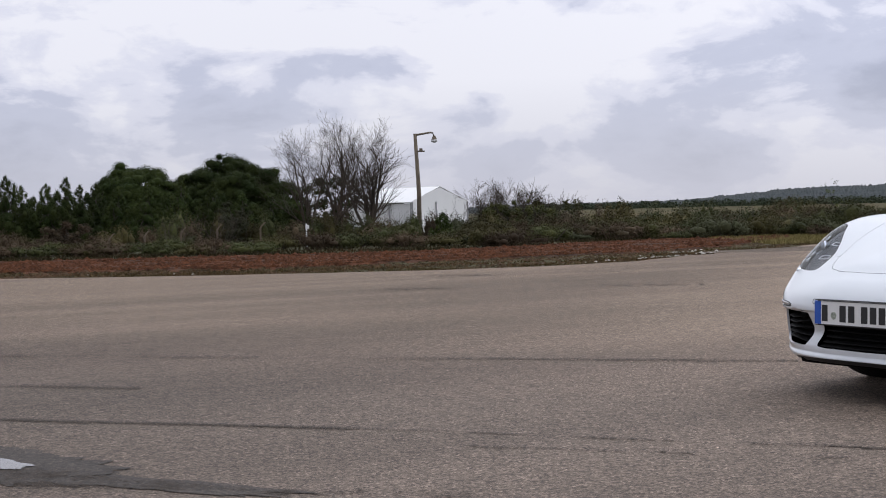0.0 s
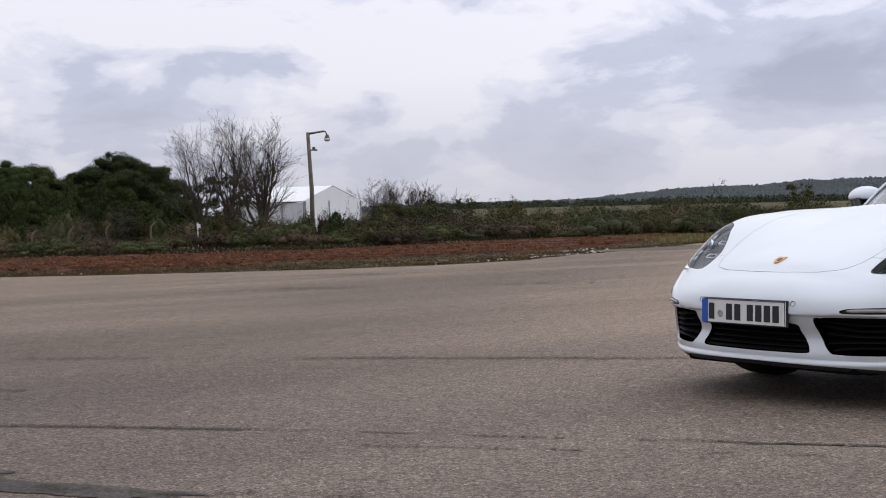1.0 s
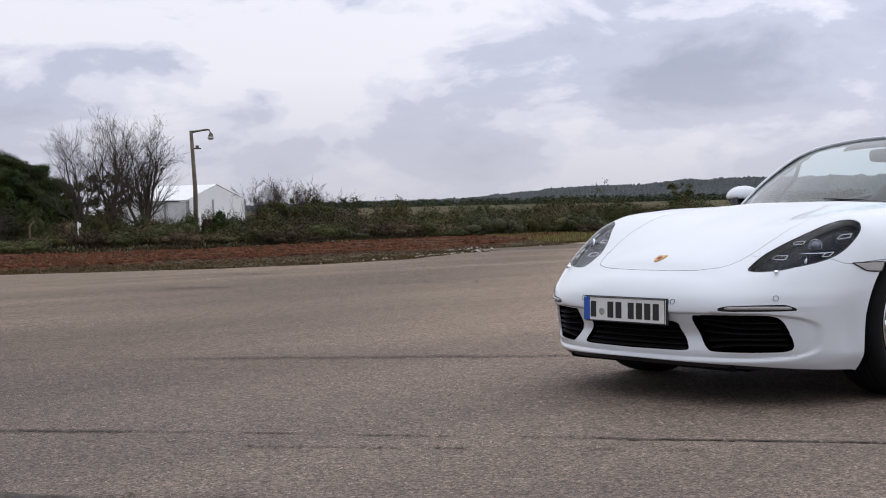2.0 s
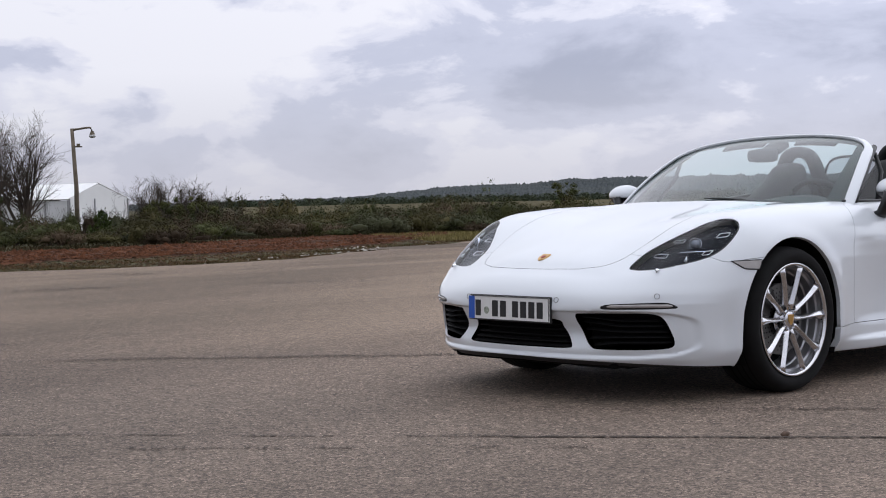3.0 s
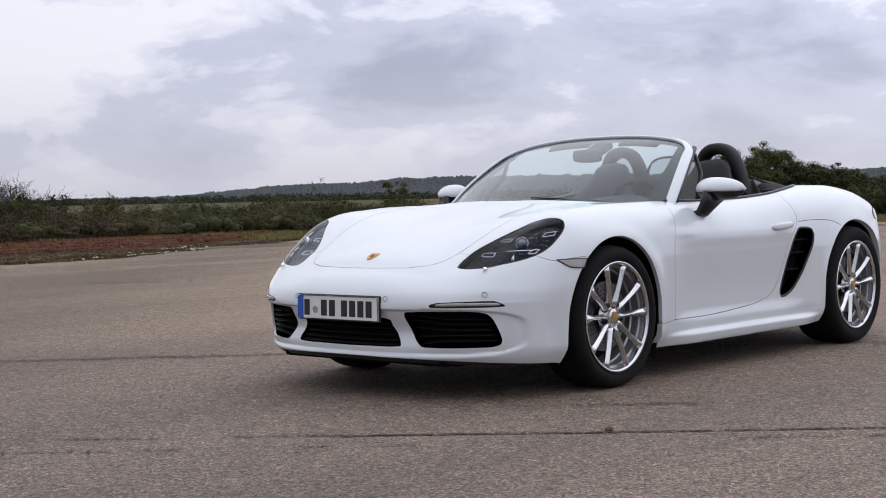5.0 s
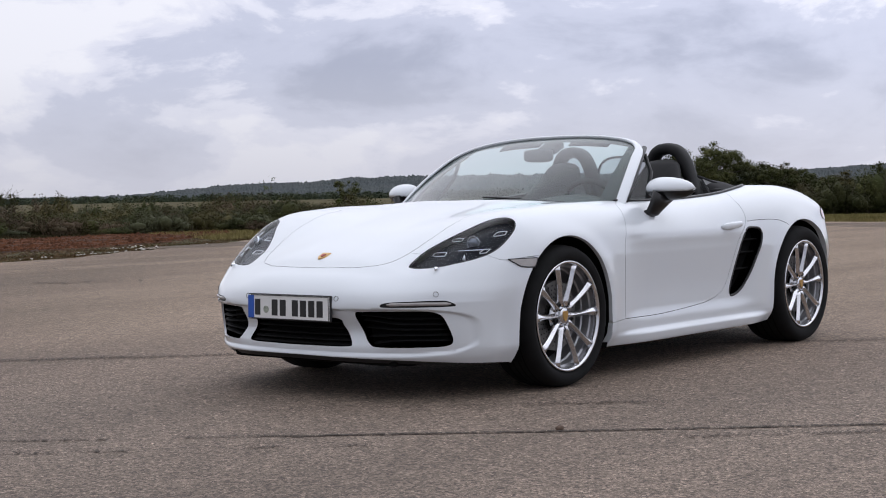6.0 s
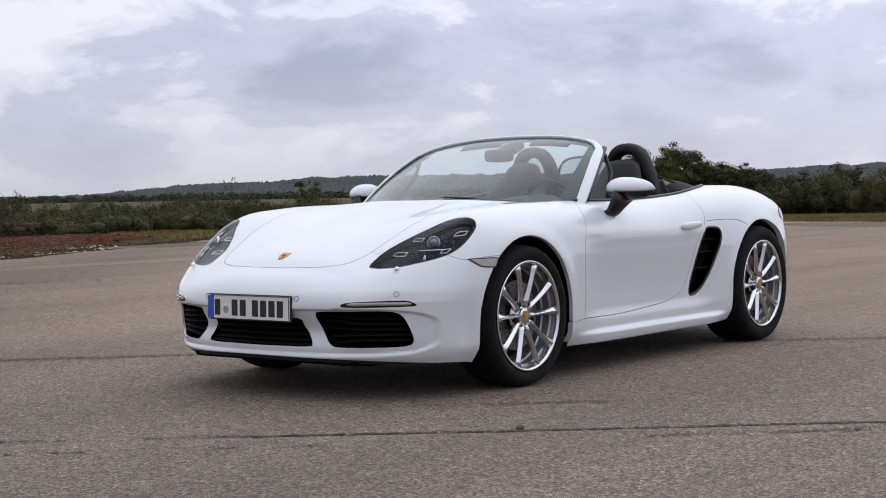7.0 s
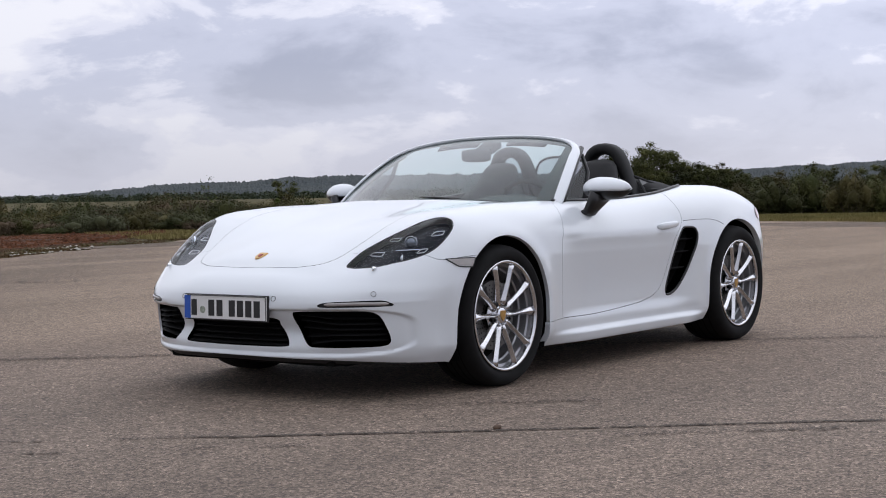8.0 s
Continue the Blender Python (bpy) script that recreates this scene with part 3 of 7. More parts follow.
        lump(sv, sf, x, y, -0.01, rng.uniform(0.012, 0.036) * (2.0 if rng.random() < 0.15 else 1))
    tagged(mesh_object("limestone_rubble", sv, sf, M_STONE), "pale limestone rubble scattered along the apron's edge", "rubble", kind="stuff")


build_soil()


def grass_blades(name, spots, height, mat, seed, label):
    """Thin bent blades of grass at a list of (x, y, z)."""
    rng = np.random.default_rng(seed)
    p = np.array(spots)
    n = len(p)
    a = rng.uniform(0, 2 * np.pi, n)
    w = rng.uniform(0.008, 0.03, n)
    h = height * rng.uniform(0.4, 1.3, n)
    lean = rng.normal(0, 0.45, (n, 2)) * h[:, None]
    side = np.stack([np.cos(a) * w, np.sin(a) * w, 0 * a], 1)
    tip = p + np.concatenate([lean, h[:, None]], 1)
    v = np.stack([p - side, p + side, tip], 1).reshape(-1, 3)
    ob = mesh_object(name, v, np.arange(n * 3).reshape(n, 3).tolist(), mat)
    return tagged(ob, label, "grass", kind="stuff")


def verge_spots(n, seed):
    rng = np.random.default_rng(seed)
    out = []
    while len(out) < n:
        az = rng.uniform(136.3, 170)
        e = np.interp(az, [136.6, 137.9, 141.2, 146, 151, 159, 167.6, 170], [36, 32.4, 28.8, 24.7, 23.9, 24.0, 26.6, 28])
        d = e + abs(rng.normal(0, 1.9)) + 0.1
        x, y = polar(az, d)
        if noise.noise((x * 0.6, y * 0.6, 1)) + 0.25 > rng.random() * 0.6:
            out.append((x, y, -0.04))
    return out


grass_blades("verge_grass", verge_spots(11000, 3), 0.034, M_VERGE, 31, "sparse green and straw grass along the apron's edge")


def strip_grass():
    """Grass strip and grassy bank that close the apron on the far side."""
    rng = np.random.default_rng(12)
    out = []
    for _ in range(26000):
        az = rng.uniform(108.5, 116.5)
        e = np.interp(az, [108.5, 110, 114.7, 116.5], [41.0, 41.3, 44.3, 45.5])
        d = e + 0.1 + rng.random() ** 0.8 * 17
        x, y = polar(az, d)
        out.append((x, y, float(land(x, y))))
    for _ in range(9000):
        az = rng.uniform(134.5, 140.5)
        e = np.interp(az, [134.5, 136.6, 138, 140.5], [40, 37, 37, 43])
        d = e + rng.random() * (50 - e)
        x, y = polar(az, d)
        out.append((x, y, float(land(x, y))))
    grass_blades("strip_grass", out, 0.10, M_STRAW, 33, "short yellow-green grass strip beyond the apron")


strip_grass()


# ---- hills and far country ----
HILL = {176: 0.15, 160: 0.2, 146: 0.30, 145: 0.34, 143.2: 0.30, 141.5: 0.36, 140.5: 0.45, 138.4: 0.61, 137.4: 0.72, 136: 0.74, 134: 0.79, 133: 0.88, 131: 0.93,
        128: 0.92, 125: 0.90, 121: 0.82, 118: 0.78, 114.9: 0.88, 112.4: 1.0, 110: 1.08, 107: 1.05, 100: 0.9}


def ridge(name, d0, d1, profile, mat, tree, label, az0, az1, step, drop=0.0):
    """A wooded ridge between two distances: it rises to the profile (elevation by bearing), its crest rough with tree tops."""
    ks = sorted(profile)
    azs = np.arange(az0, az1, step)
    rows = 22
    verts, faces = [], []
    for az in azs:
        el = np.interp(az, ks, [profile[k] for k in ks])
        top = up_at(el - drop, d1) - tree * 0.42
        foot = float(land(*polar(az, d0)))
        for j in range(rows + 1):
            t = j / rows
            d = d0 + (d1 - d0) * t
            x, y = polar(az, d)
            k = 0.55 * tree
            bumps = 0.28 + noise.noise((x / (3.5 * k), y / (3.5 * k), 1)) * 0.25 + noise.noise((x / (0.5 * k), y / (0.5 * k), 7)) * 0.24
            z = foot + (top - foot) * (t ** 1.3) + (tree * bumps if j else 0)
            verts.append((x, y, float(z)))
        x, y = polar(az, d1 + 40)
        verts.append((x, y, foot))
    w = rows + 2
    for i in range(len(azs) - 1):
        for j in range(rows + 1):
            faces.append((i * w + j, i * w + j + 1, (i + 1) * w + j + 1, (i + 1) * w + j))
    ob = mesh_object(name, verts, faces, mat)
    return tagged(ob, label, "hills", kind="structure")


ridge("wooded_hills", 1400, 2300, HILL, M_HILL, 11.0, "low wooded hills, grey-green, with distance haze in their colour", 104, 152, 0.022)


def woods_line(name, az0, az1, d, height, n, size, mat, seed, label, cat="woods", base=None):
    """A far belt of trees: many uneven leafy crowns side by side."""
    rng = np.random.default_rng(seed)
    blobs = []
    for _ in range(n):
        az = rng.uniform(az0, az1)
        dd = d * rng.uniform(0.92, 1.08)
        x, y = polar(az, dd)
        h = height * rng.uniform(0.55, 1.15)
        r = h * rng.uniform(0.35, 0.6)
        z = float(land(x, y)) if base is None else base
        blobs.append((x, y, z + h * 0.55, r, r, h * 0.5))
    pts = crown_points(rng, blobs, size, 0.5, 0.15)
    ob = leaves_object(name, pts, size, mat, rng)
    return tagged(ob, label, cat, kind="stuff")


woods_line("far_tree_belt", 126, 147, 1230, 6.4, 760, 1.0, M_TREELINE, 41, "dark belt of trees across the far field")


def straw_field():
    verts, faces = [], []
    azs = np.linspace(130, 147, 60)
    for az in azs:
        for d in (225, 280, 350, 450, 560):
            x, y = polar(az, d)
            verts.append((x, y, float(land(x, y)) + 0.12 + 0.1 * noise.noise((x * 0.05, y * 0.05, 3)) + 0.5 * smooth(225, 560, d)))
    for i in range(len(azs) - 1):
        for j in range(4):
            a = i * 5 + j
            faces.append((a, a + 1, a + 6, a + 5))
    ob = mesh_object("far_field", verts, faces, M_FIELD, smooth_shade=True)
    tagged(ob, "flat field of pale dry grass", "field", kind="structure")


straw_field()


# ---- plants ----
def limb(verts, faces, rng, p, d, length, r, level, rise):
    """One limb of a bare tree with its own smaller limbs; the last level is fine twigs."""
    n = 5 if level > 1 else 3
    cur, way = Vector(p), Vector(d)
    pts, radii, nodes = [cur.copy()], [r], []
    for i in range(n):
        way = (way + Vector(rng.normal(0, 0.10, 3)) + Vector((0, 0, rise))).normalized()
        cur = cur + way * (length / n)
        pts.append(cur.copy())
        radii.append(max(0.0065, r * (1 - 0.72 * (i + 1) / n)))
        nodes.append((cur.copy(), way.copy(), radii[-1]))
    tube(verts, faces, pts, radii, 5 if level > 2 else (4 if level > 1 else 3))
    if level == 0:
        return
    for k, (c, w, rr) in enumerate(nodes):
        for _ in range(2 if (level > 1 and k) or rng.random() < 0.35 else 1):
            side = Vector(rng.normal(0, 1, 3))
            side = (side - w * side.dot(w)).normalized()
            nd = (w + side * rng.uniform(0.45, 0.95)).normalized()
            limb(verts, faces, rng, c, nd, length * rng.uniform(0.36, 0.60) * (1.15 - 0.08 * k), rr * 0.62, level - 1, rise)


def bare_tree(az, d, base_el, top_el, seed, spread=0.4, stems=3, depth=3, thick=0.13, lean=0.0, label="", mat=None):
    """A leafless tree: stems that part near the ground and fan upwards into limbs and twigs."""
    rng = np.random.default_rng(seed)
    x, y = polar(az, d)
    z0 = float(land(x, y))
    h = up_at(top_el, d) - z0
    tree = empty("bare_tree", x, y, z0)
    tv, tf, cv, cf = [], [], [], []
    side = Vector((math.cos(radians(az)), math.sin(radians(az)), 0))
    tube(tv, tf, [Vector((0, 0, -0.15)), Vector((0.02, 0, h * 0.06)), Vector((0, 0.02, h * 0.13))], [thick * 1.35, thick * 1.1, thick * 0.95], 8)
    for s in range(stems):
        out = (s - (stems - 1) / 2) / max(1, stems - 1) if stems > 1 else 0
        way = (Vector((rng.normal(0, 0.10), rng.normal(0, 0.10), 1)) - side * (out * spread * 1.5 + lean)).normalized()
        limb(cv, cf, rng, Vector((0, 0, h * 0.10)), way, h * rng.uniform(0.62, 0.74), thick * 0.72, depth, 0.05)
    k = h / float(np.percentile([v[2] for v in cv], 99.2))
    mesh_object("trunk", [(a * k, b * k, c * k) for a, b, c in tv], tf, M_BARK, tree, True)
    mesh_object("crown", [(a * k, b * k, c * k) for a, b, c in cv], cf, mat or M_TWIG, tree)
    return tagged(tree, label or "tall leafless tree with fine upright twigs", "tree", "bare trees by the tent")


def leafy_tree(name, az, d, top_el, width, seed, mat, shape, size, density, label, category="tree", trunk_r=0.16, group="", foot=None):
    """A tree with a tapered trunk, limbs and an uneven crown of leaf sprays; shape sets where the crown's clumps sit."""
    rng = np.random.default_rng(seed)
    x, y = polar(az, d)
    z0 = float(land(x, y))
    h = up_at(top_el, d) - z0
    tree = empty(name, x, y, z0)
    blobs = []
    cores, fill = None, 0.5
    if shape == "umbrella":
        # cushions of needles over a dome of uneven height, and the dark inside of the crown
        half, base = width / 2, h * 0.34
        for _ in range(170):
            a, th = rng.uniform(0, 2 * np.pi), math.acos(1 - 1.15 * rng.random())
            r = rng.uniform(0.035, 0.085) * width
            lump_ = 0.95 + 0.15 * noise.noise((math.cos(a) * math.sin(th) * 2.6 + seed, math.sin(a) * math.sin(th) * 2.6, math.cos(th) * 2.6))
            q = (half - r * 0.8) * math.sin(th) * lump_ * rng.uniform(0.86, 1.03)
            z = base + (h - base - r * 0.5) * max(0.0, math.cos(th)) ** 0.8 * lump_ * rng.uniform(0.9, 1.02)
            blobs.append((q * math.cos(a), q * math.sin(a), z, r, r, r * 0.72))
        for _ in range(20):
            a, q = rng.uniform(0, 2 * np.pi), math.sqrt(rng.random()) * width / 2.5
            r = rng.uniform(0.08, 0.13) * width
            blobs.append((q * math.cos(a), q * math.sin(a), h * rng.uniform(0.3, 0.5), r, r, r * 0.8))
        cores = blobs + [(half * 0.40 * math.cos(k * 1.05), half * 0.40 * math.sin(k * 1.05), base + (h - base) * 0.30, half * 0.5, half * 0.5, (h - base) * 0.42) for k in range(6)]
        fill = 0.70
    elif shape == "cone":
        for i in range(60):
            t = (i + 0.5) / 60
            a = i * 2.4 + rng.uniform(-0.5, 0.5)
            q = width / 2 * (1 - t) ** 0.72 * rng.uniform(0.35, 1.0)
            r = width * (0.03 + 0.085 * (1 - t)) * rng.uniform(0.7, 1.25)
            blobs.append((q * math.cos(a), q * math.sin(a), h * (0.03 + 0.93 * t ** 0.92), r, r, r * 1.3))
        cores = blobs + [(0, 0, h * t, width * 0.36 * (1 - t), width * 0.36 * (1 - t), h * 0.16) for t in (0.15, 0.3, 0.45, 0.6)]
        fill = 0.55
    elif shape == "sparse":
        for _ in range(20):
            a, t = rng.uniform(0, 2 * np.pi), rng.random()
            q = width / 2 * rng.random() * (0.5 + 0.5 * math.sin(math.pi * t))
            r = width * rng.uniform(0.06, 0.12)
            blobs.append((q * math.cos(a), q * math.sin(a), h * (0.35 + 0.62 * t), r, r, r * 0.8))
    else:
        # boughs that end in clusters of small leaf clumps, with gaps between them
        for i in range(11):
            t = (i + rng.uniform(0.2, 0.8)) / 11
            a = i * 2.4 + rng.uniform(-0.6, 0.6)
            q = width / 2 * rng.uniform(0.25, 0.9) * math.sqrt(max(0.08, 1 - (1.7 * t - 0.75) ** 2))
            c = (q * math.cos(a), q * math.sin(a), h * (0.20 + 0.70 * t))
            for _ in range(6):
                o = rng.normal(0, 0.085, 3) * width
                r = width * rng.uniform(0.055, 0.115)
                blobs.append((c[0] + o[0], c[1] + o[1], c[2] + o[2] * 0.8, r, r, r * 0.68))
    pts = crown_points(rng, blobs, size, density, 0.1)
    pts = pts[pts[:, 2] > 0.05]
    k = h / np.percentile(pts[:, 2], 99.7)
    pts[:, 2] *= k
    blobs = [(a, b, c * k, d, e, f * k) for a, b, c, d, e, f in blobs]
    inside = blobs if cores is None else [(a, b, c * k, d, e, f * k) for a, b, c, d, e, f in cores]
    leaves_object("crown", pts, size, mat, rng, tree, None if shape == "sparse" else inside, fill, 0.8, 0.5)
    tv, tf = [], []
    top = h * (0.62 if shape == "umbrella" else 0.8)
    spine = [Vector((0.15 * math.sin(i * 1.3), 0.12 * math.cos(i * 1.7) - 0.12, -0.1 + top * i / 5)) for i in range(6)]
    tube(tv, tf, spine, [trunk_r * (1 - 0.15 * i) for i in range(6)], 7)
    for b in blobs[::3]:
        k = spine[int(rng.integers(2, 5))]
        end = Vector(b[:3])
        midp = k.lerp(end, 0.5) + Vector((0, 0, -0.04 * h))
        tube(tv, tf, [k, midp, end], [trunk_r * 0.4, trunk_r * 0.25, trunk_r * 0.08], 4)
    mesh_object("trunk", tv, tf, M_BARK, tree, True)
    return tagged(tree, label, category, group)


def shrub(az, d, height, width, seed, mat, label, size=0.16, name="shrub", density=1.0, bare=0.0, twig=None):
    """A shrub: overlapping mounds of fine leaf sprays on stems from one foot; bare shrubs are thinner and full of twigs."""
    rng = np.random.default_rng(seed)
    x, y = polar(az, d)
    ob = empty(name, x, y, float(land(x, y)))
    blobs = []
    n = int(rng.integers(9, 14))
    for k in range(n):
        a, q = rng.uniform(0, 2 * np.pi), math.sqrt(rng.random()) * width * 0.36
        r = width * rng.uniform(0.12, 0.22)
        top = height * (1 - 0.42 * (q / (width * 0.42)) ** 2) * rng.uniform(0.72, 1.06)
        blobs.append((q * math.cos(a), q * math.sin(a), top * 0.55, r, r, top * 0.46))
        e = rng.normal(0, 1, 3)
        blobs.append((q * math.cos(a) + e[0] * r * 0.7, q * math.sin(a) + e[1] * r * 0.7, top * 0.72, r * 0.5, r * 0.5, top * 0.24))
    pts = []
    for bx, by, bz, rx, ry, rz in blobs:
        m = max(20, int(density * (1 - 0.5 * bare) * 3.4 * rx * (rx + 2 * rz) / (size * size)))
        v = rng.normal(size=(m, 3))
        v /= np.linalg.norm(v, axis=1, keepdims=True)
        ripple = 1 + 0.09 * np.sin(v @ rng.normal(0, 3.5, (3, 3)) + rng.uniform(0, 6, 3)).sum(1)
        r = np.minimum(rng.normal(0.92, 0.10 + 0.05 * bare, m) * ripple, 1.16)
        pts.append(np.concatenate([v * r[:, None] * [rx, ry, rz] + [bx, by, bz], v], 1))
    pts = np.concatenate(pts)
    pts = pts[pts[:, 2] > 0.02]
    leaves_object("foliage", pts, size, mat, rng, ob, blobs[::2], 0.68 - 0.2 * bare, 0.45, 0.45)
    verts, faces = [], []
    for bx, by, bz, rx, ry, rz in blobs[::3]:
        e = Vector((bx, by, bz + rz * rng.uniform(0.5, 1.15)))
        tube(verts, faces, [Vector((bx * 0.3, by * 0.3, -0.05)), Vector((bx * 0.8, by * 0.8, bz)), e], [0.03, 0.018, 0.005], 3)
    k = pts[rng.integers(0, len(pts), int(len(pts) * (0.015 + 0.16 * bare)))]
    tw = twig_mesh(k[:, :3] * [0.97, 0.97, 0.95], k[:, 3:] * 0.5 + rng.normal(0, 0.35, (len(k), 3)) + [0, 0, 0.6], size * 4.5, size * 0.16, rng)
    b = len(verts)
    verts += [tuple(v) for v in tw]
    faces += [(b + 3 * i, b + 3 * i + 1, b + 3 * i + 2) for i in range(len(tw) // 3)]
    tagged(mesh_object("brushwood", verts, faces, twig or M_TWIG, ob), "thin brown stems and twigs", kind="stuff")
    return tagged(ob, label, "shrub", "shrubs beyond the soil bank")


# umbrella pines and younger pines
leafy_tree("umbrella_pine", 162.4, 128, 2.10, 9.6, 51, M_PINE, "umbrella", 0.060, 0.50, "broad dark green umbrella pine", trunk_r=0.26, group="umbrella pines")
leafy_tree("umbrella_pine", 158.9, 132, 2.38, 12.0, 52, M_PINE, "umbrella", 0.064, 0.50, "very broad domed dark green umbrella pine", trunk_r=0.3, group="umbrella pines")
leafy_tree("umbrella_pine", 156.9, 138, 1.35, 5.6, 53, M_PINE, "umbrella", 0.062, 0.45, "small dark umbrella pine beside a larger one", trunk_r=0.2, group="umbrella pines")
leafy_tree("dark_pine", 154.95, 112, 1.55, 4.6, 54, M_PINE, "round", 0.058, 0.5, "dark narrow pine among the leafless trees", trunk_r=0.16)
for _k, (_az, _d, _el, _w) in enumerate(((168.6, 118, 1.5, 5.6), (167.3, 116, 1.70, 5.6), (166.75, 121, 1.35, 4.2), (165.85, 117, 1.40, 4.8), (165.1, 119, 1.64, 4.6), (164.6, 116, 1.35, 4.4), (164.0, 118, 1.40, 4.6),
                                         (163.2, 114, 1.25, 4.2), (162.1, 112, 1.42, 4.0), (160.8, 112, 1.66, 3.8), (159.6, 110, 1.42, 4.2), (158.5, 111, 0.95, 4.2), (157.4, 112, 0.85, 4.0), (169.8, 118, 1.6, 4.5),
                                         (166.3, 122, 0.95, 5.0), (161.4, 116, 0.95, 4.0),
                                         (168.0, 125, 1.05, 5.6), (165.4, 126, 1.1, 5.2), (164.3, 125, 1.0, 5.0), (163.5, 120, 0.9, 4.6))):
    leafy_tree("young_pine", _az, _d, _el, _w, 60 + _k, M_FIR, "cone", 0.058, 0.52, "young green pine with pointed top in a dense stand", trunk_r=0.12, group="stand of young pines")
leafy_tree("small_tree", 158.85, 96, 0.68, 2.9, 87, M_GREY_SCRUB, "round", 0.055, 0.4, "rounded grey-green small tree in front of the pines", trunk_r=0.06)
leafy_tree("small_tree", 165.1, 90, 0.05, 3.6, 88, M_BROWN_SCRUB, "round", 0.055, 0.35, "broad brown half-bare small tree in front of the pines", trunk_r=0.06)

# leafless poplars between the pines and the lamp
bare_tree(156.05, 104, -1.2, 3.5, 71, 0.34, 3, 3, 0.17, lean=-0.10)
bare_tree(154.95, 106, -1.2, 3.72, 72, 0.28, 4, 3, 0.17)
bare_tree(153.55, 103, -1.0, 3.45, 74, 0.42, 5, 3, 0.23, lean=0.10, label="broad leafless tree with rising limbs beside the lamp post")
bare_tree(148.2, 96, -1.2, 1.15, 75, 0.9, 5, 3, 0.10, label="leafless thorny bush tree above the scrub")
bare_tree(147.0, 97, -1.2, 1.0, 76, 0.9, 5, 3, 0.09, label="leafless thorny bush tree above the scrub")
bare_tree(150.2, 95, -1.2, 0.62, 77, 0.9, 3, 2, 0.05, label="small leafless bush in front of the tent")
bare_tree(159.4, 84, -1.2, 0.35, 78, 0.7, 3, 2, 0.05, label="small grey leafless tree in front of the pines")
bare_tree(161.2, 82, -1.2, 0.2, 79, 0.7, 3, 2, 0.05, label="small grey leafless tree in front of the pines")
bare_tree(155.5, 98, -1.2, 1.1, 171, 0.6, 4, 2, 0.05, label="thin leafless saplings at the foot of the tall trees", mat=M_DEAD)
bare_tree(154.4, 97, -1.2, 0.9, 172, 0.7, 4, 2, 0.05, label="thin leafless saplings at the foot of the tall trees", mat=M_DEAD)
bare_tree(152.9, 96, -1.2, 0.5, 173, 0.7, 3, 2, 0.04, label="thin leafless saplings at the foot of the tall trees", mat=M_DEAD)
bare_tree(148.75, 95, -1.2, 1.2, 174, 0.7, 4, 3, 0.09, label="leafless thorny bush tree above the scrub")
bare_tree(146.2, 96, -1.2, 0.75, 176, 0.8, 4, 2, 0.06, label="low leafless thorny bush above the scrub")
leafy_tree("sparse_tree", 135.95, 92, 0.98, 2.6, 81, M_LIME, "sparse", 0.07, 0.10, "slender tree with sparse fresh green leaves", trunk_r=0.05)
leafy_tree("sparse_tree", 147.2, 92, 0.85, 3.4, 83, M_SCRUB, "sparse", 0.08, 0.12, "thin half-bare tree with few dull leaves", trunk_r=0.06)
leafy_tree("sparse_tree", 145.5, 100, 0.50, 1.8, 84, M_OAK, "sparse", 0.08, 0.2, "thin dark tree above the scrub", trunk_r=0.05)
leafy_tree("small_tree", 132.95, 95, 0.74, 2.6, 82, M_OAK, "round", 0.052, 0.42, "small upright dark green tree by the field", trunk_r=0.08)
leafy_tree("small_tree", 133.25, 88, 0.05, 2.0, 85, M_LIME, "cone", 0.08, 0.45, "small bright green young tree", trunk_r=0.05)
leafy_tree("small_tree", 150.75, 90, 0.05, 2.6, 86, M_FIR, "cone", 0.10, 0.55, "small dark green conifer in front of the tent", trunk_r=0.06)

leafy_tree("small_tree", 148.3, 94, 0.42, 3.4, 181, M_OAK, "round", 0.054, 0.5, "dark green thicket tree below bare branches", trunk_r=0.07)
leafy_tree("small_tree", 147.1, 95, 0.48, 3.0, 182, M_OAK, "round", 0.054, 0.5, "dark green thicket tree below bare branches", trunk_r=0.07)
leafy_tree("small_tree", 149.15, 97, 0.12, 2.2, 183, M_PINE, "round", 0.054, 0.5, "low round dark shrub tree beside the tent", trunk_r=0.05)
leafy_tree("small_tree", 145.75, 96, 0.45, 1.6, 184, M_OAK, "round", 0.05, 0.5, "small dark upright tree above the scrub", trunk_r=0.05)

# oaks behind the grass strip on the far side
for _k, (_az, _d, _el, _w, _m) in enumerate(((119.5, 84, 1.70, 5.0, 0), (118.6, 86, 1.88, 5.0, 0), (117.95, 88, 1.58, 4.2, 0), (117.15, 86, 1.13, 3.8, 0), (116.4, 84, 1.0, 3.6, 0), (115.9, 88, 1.06, 3.2, 1), (115.35, 84, 0.88, 3.2, 0),
                                             (114.6, 88, 0.57, 3.6, 1), (113.9, 86, 0.55, 3.6, 0), (113.3, 82, 0.72, 3.4, 1), (112.75, 84, 0.62, 3.2, 0), (112.25, 80, 1.0, 2.7, 0), (111.55, 84, 0.5, 3.4, 1), (110.95, 86, 0.42, 3.4, 0),
                                             (110.2, 80, 0.90, 3.6, 0), (109.5, 78, 0.9, 4.0, 0), (108.7, 82, 1.0, 4.6, 0))):
    leafy_tree("oak", _az, _d, _el, _w, 90 + _k, (M_OAK, M_SCRUB)[_m], "round", 0.046, 0.44, "dark green oak in the wood edge behind the grass strip", trunk_r=0.13, group="wood edge")
_rng = np.random.default_rng(7)
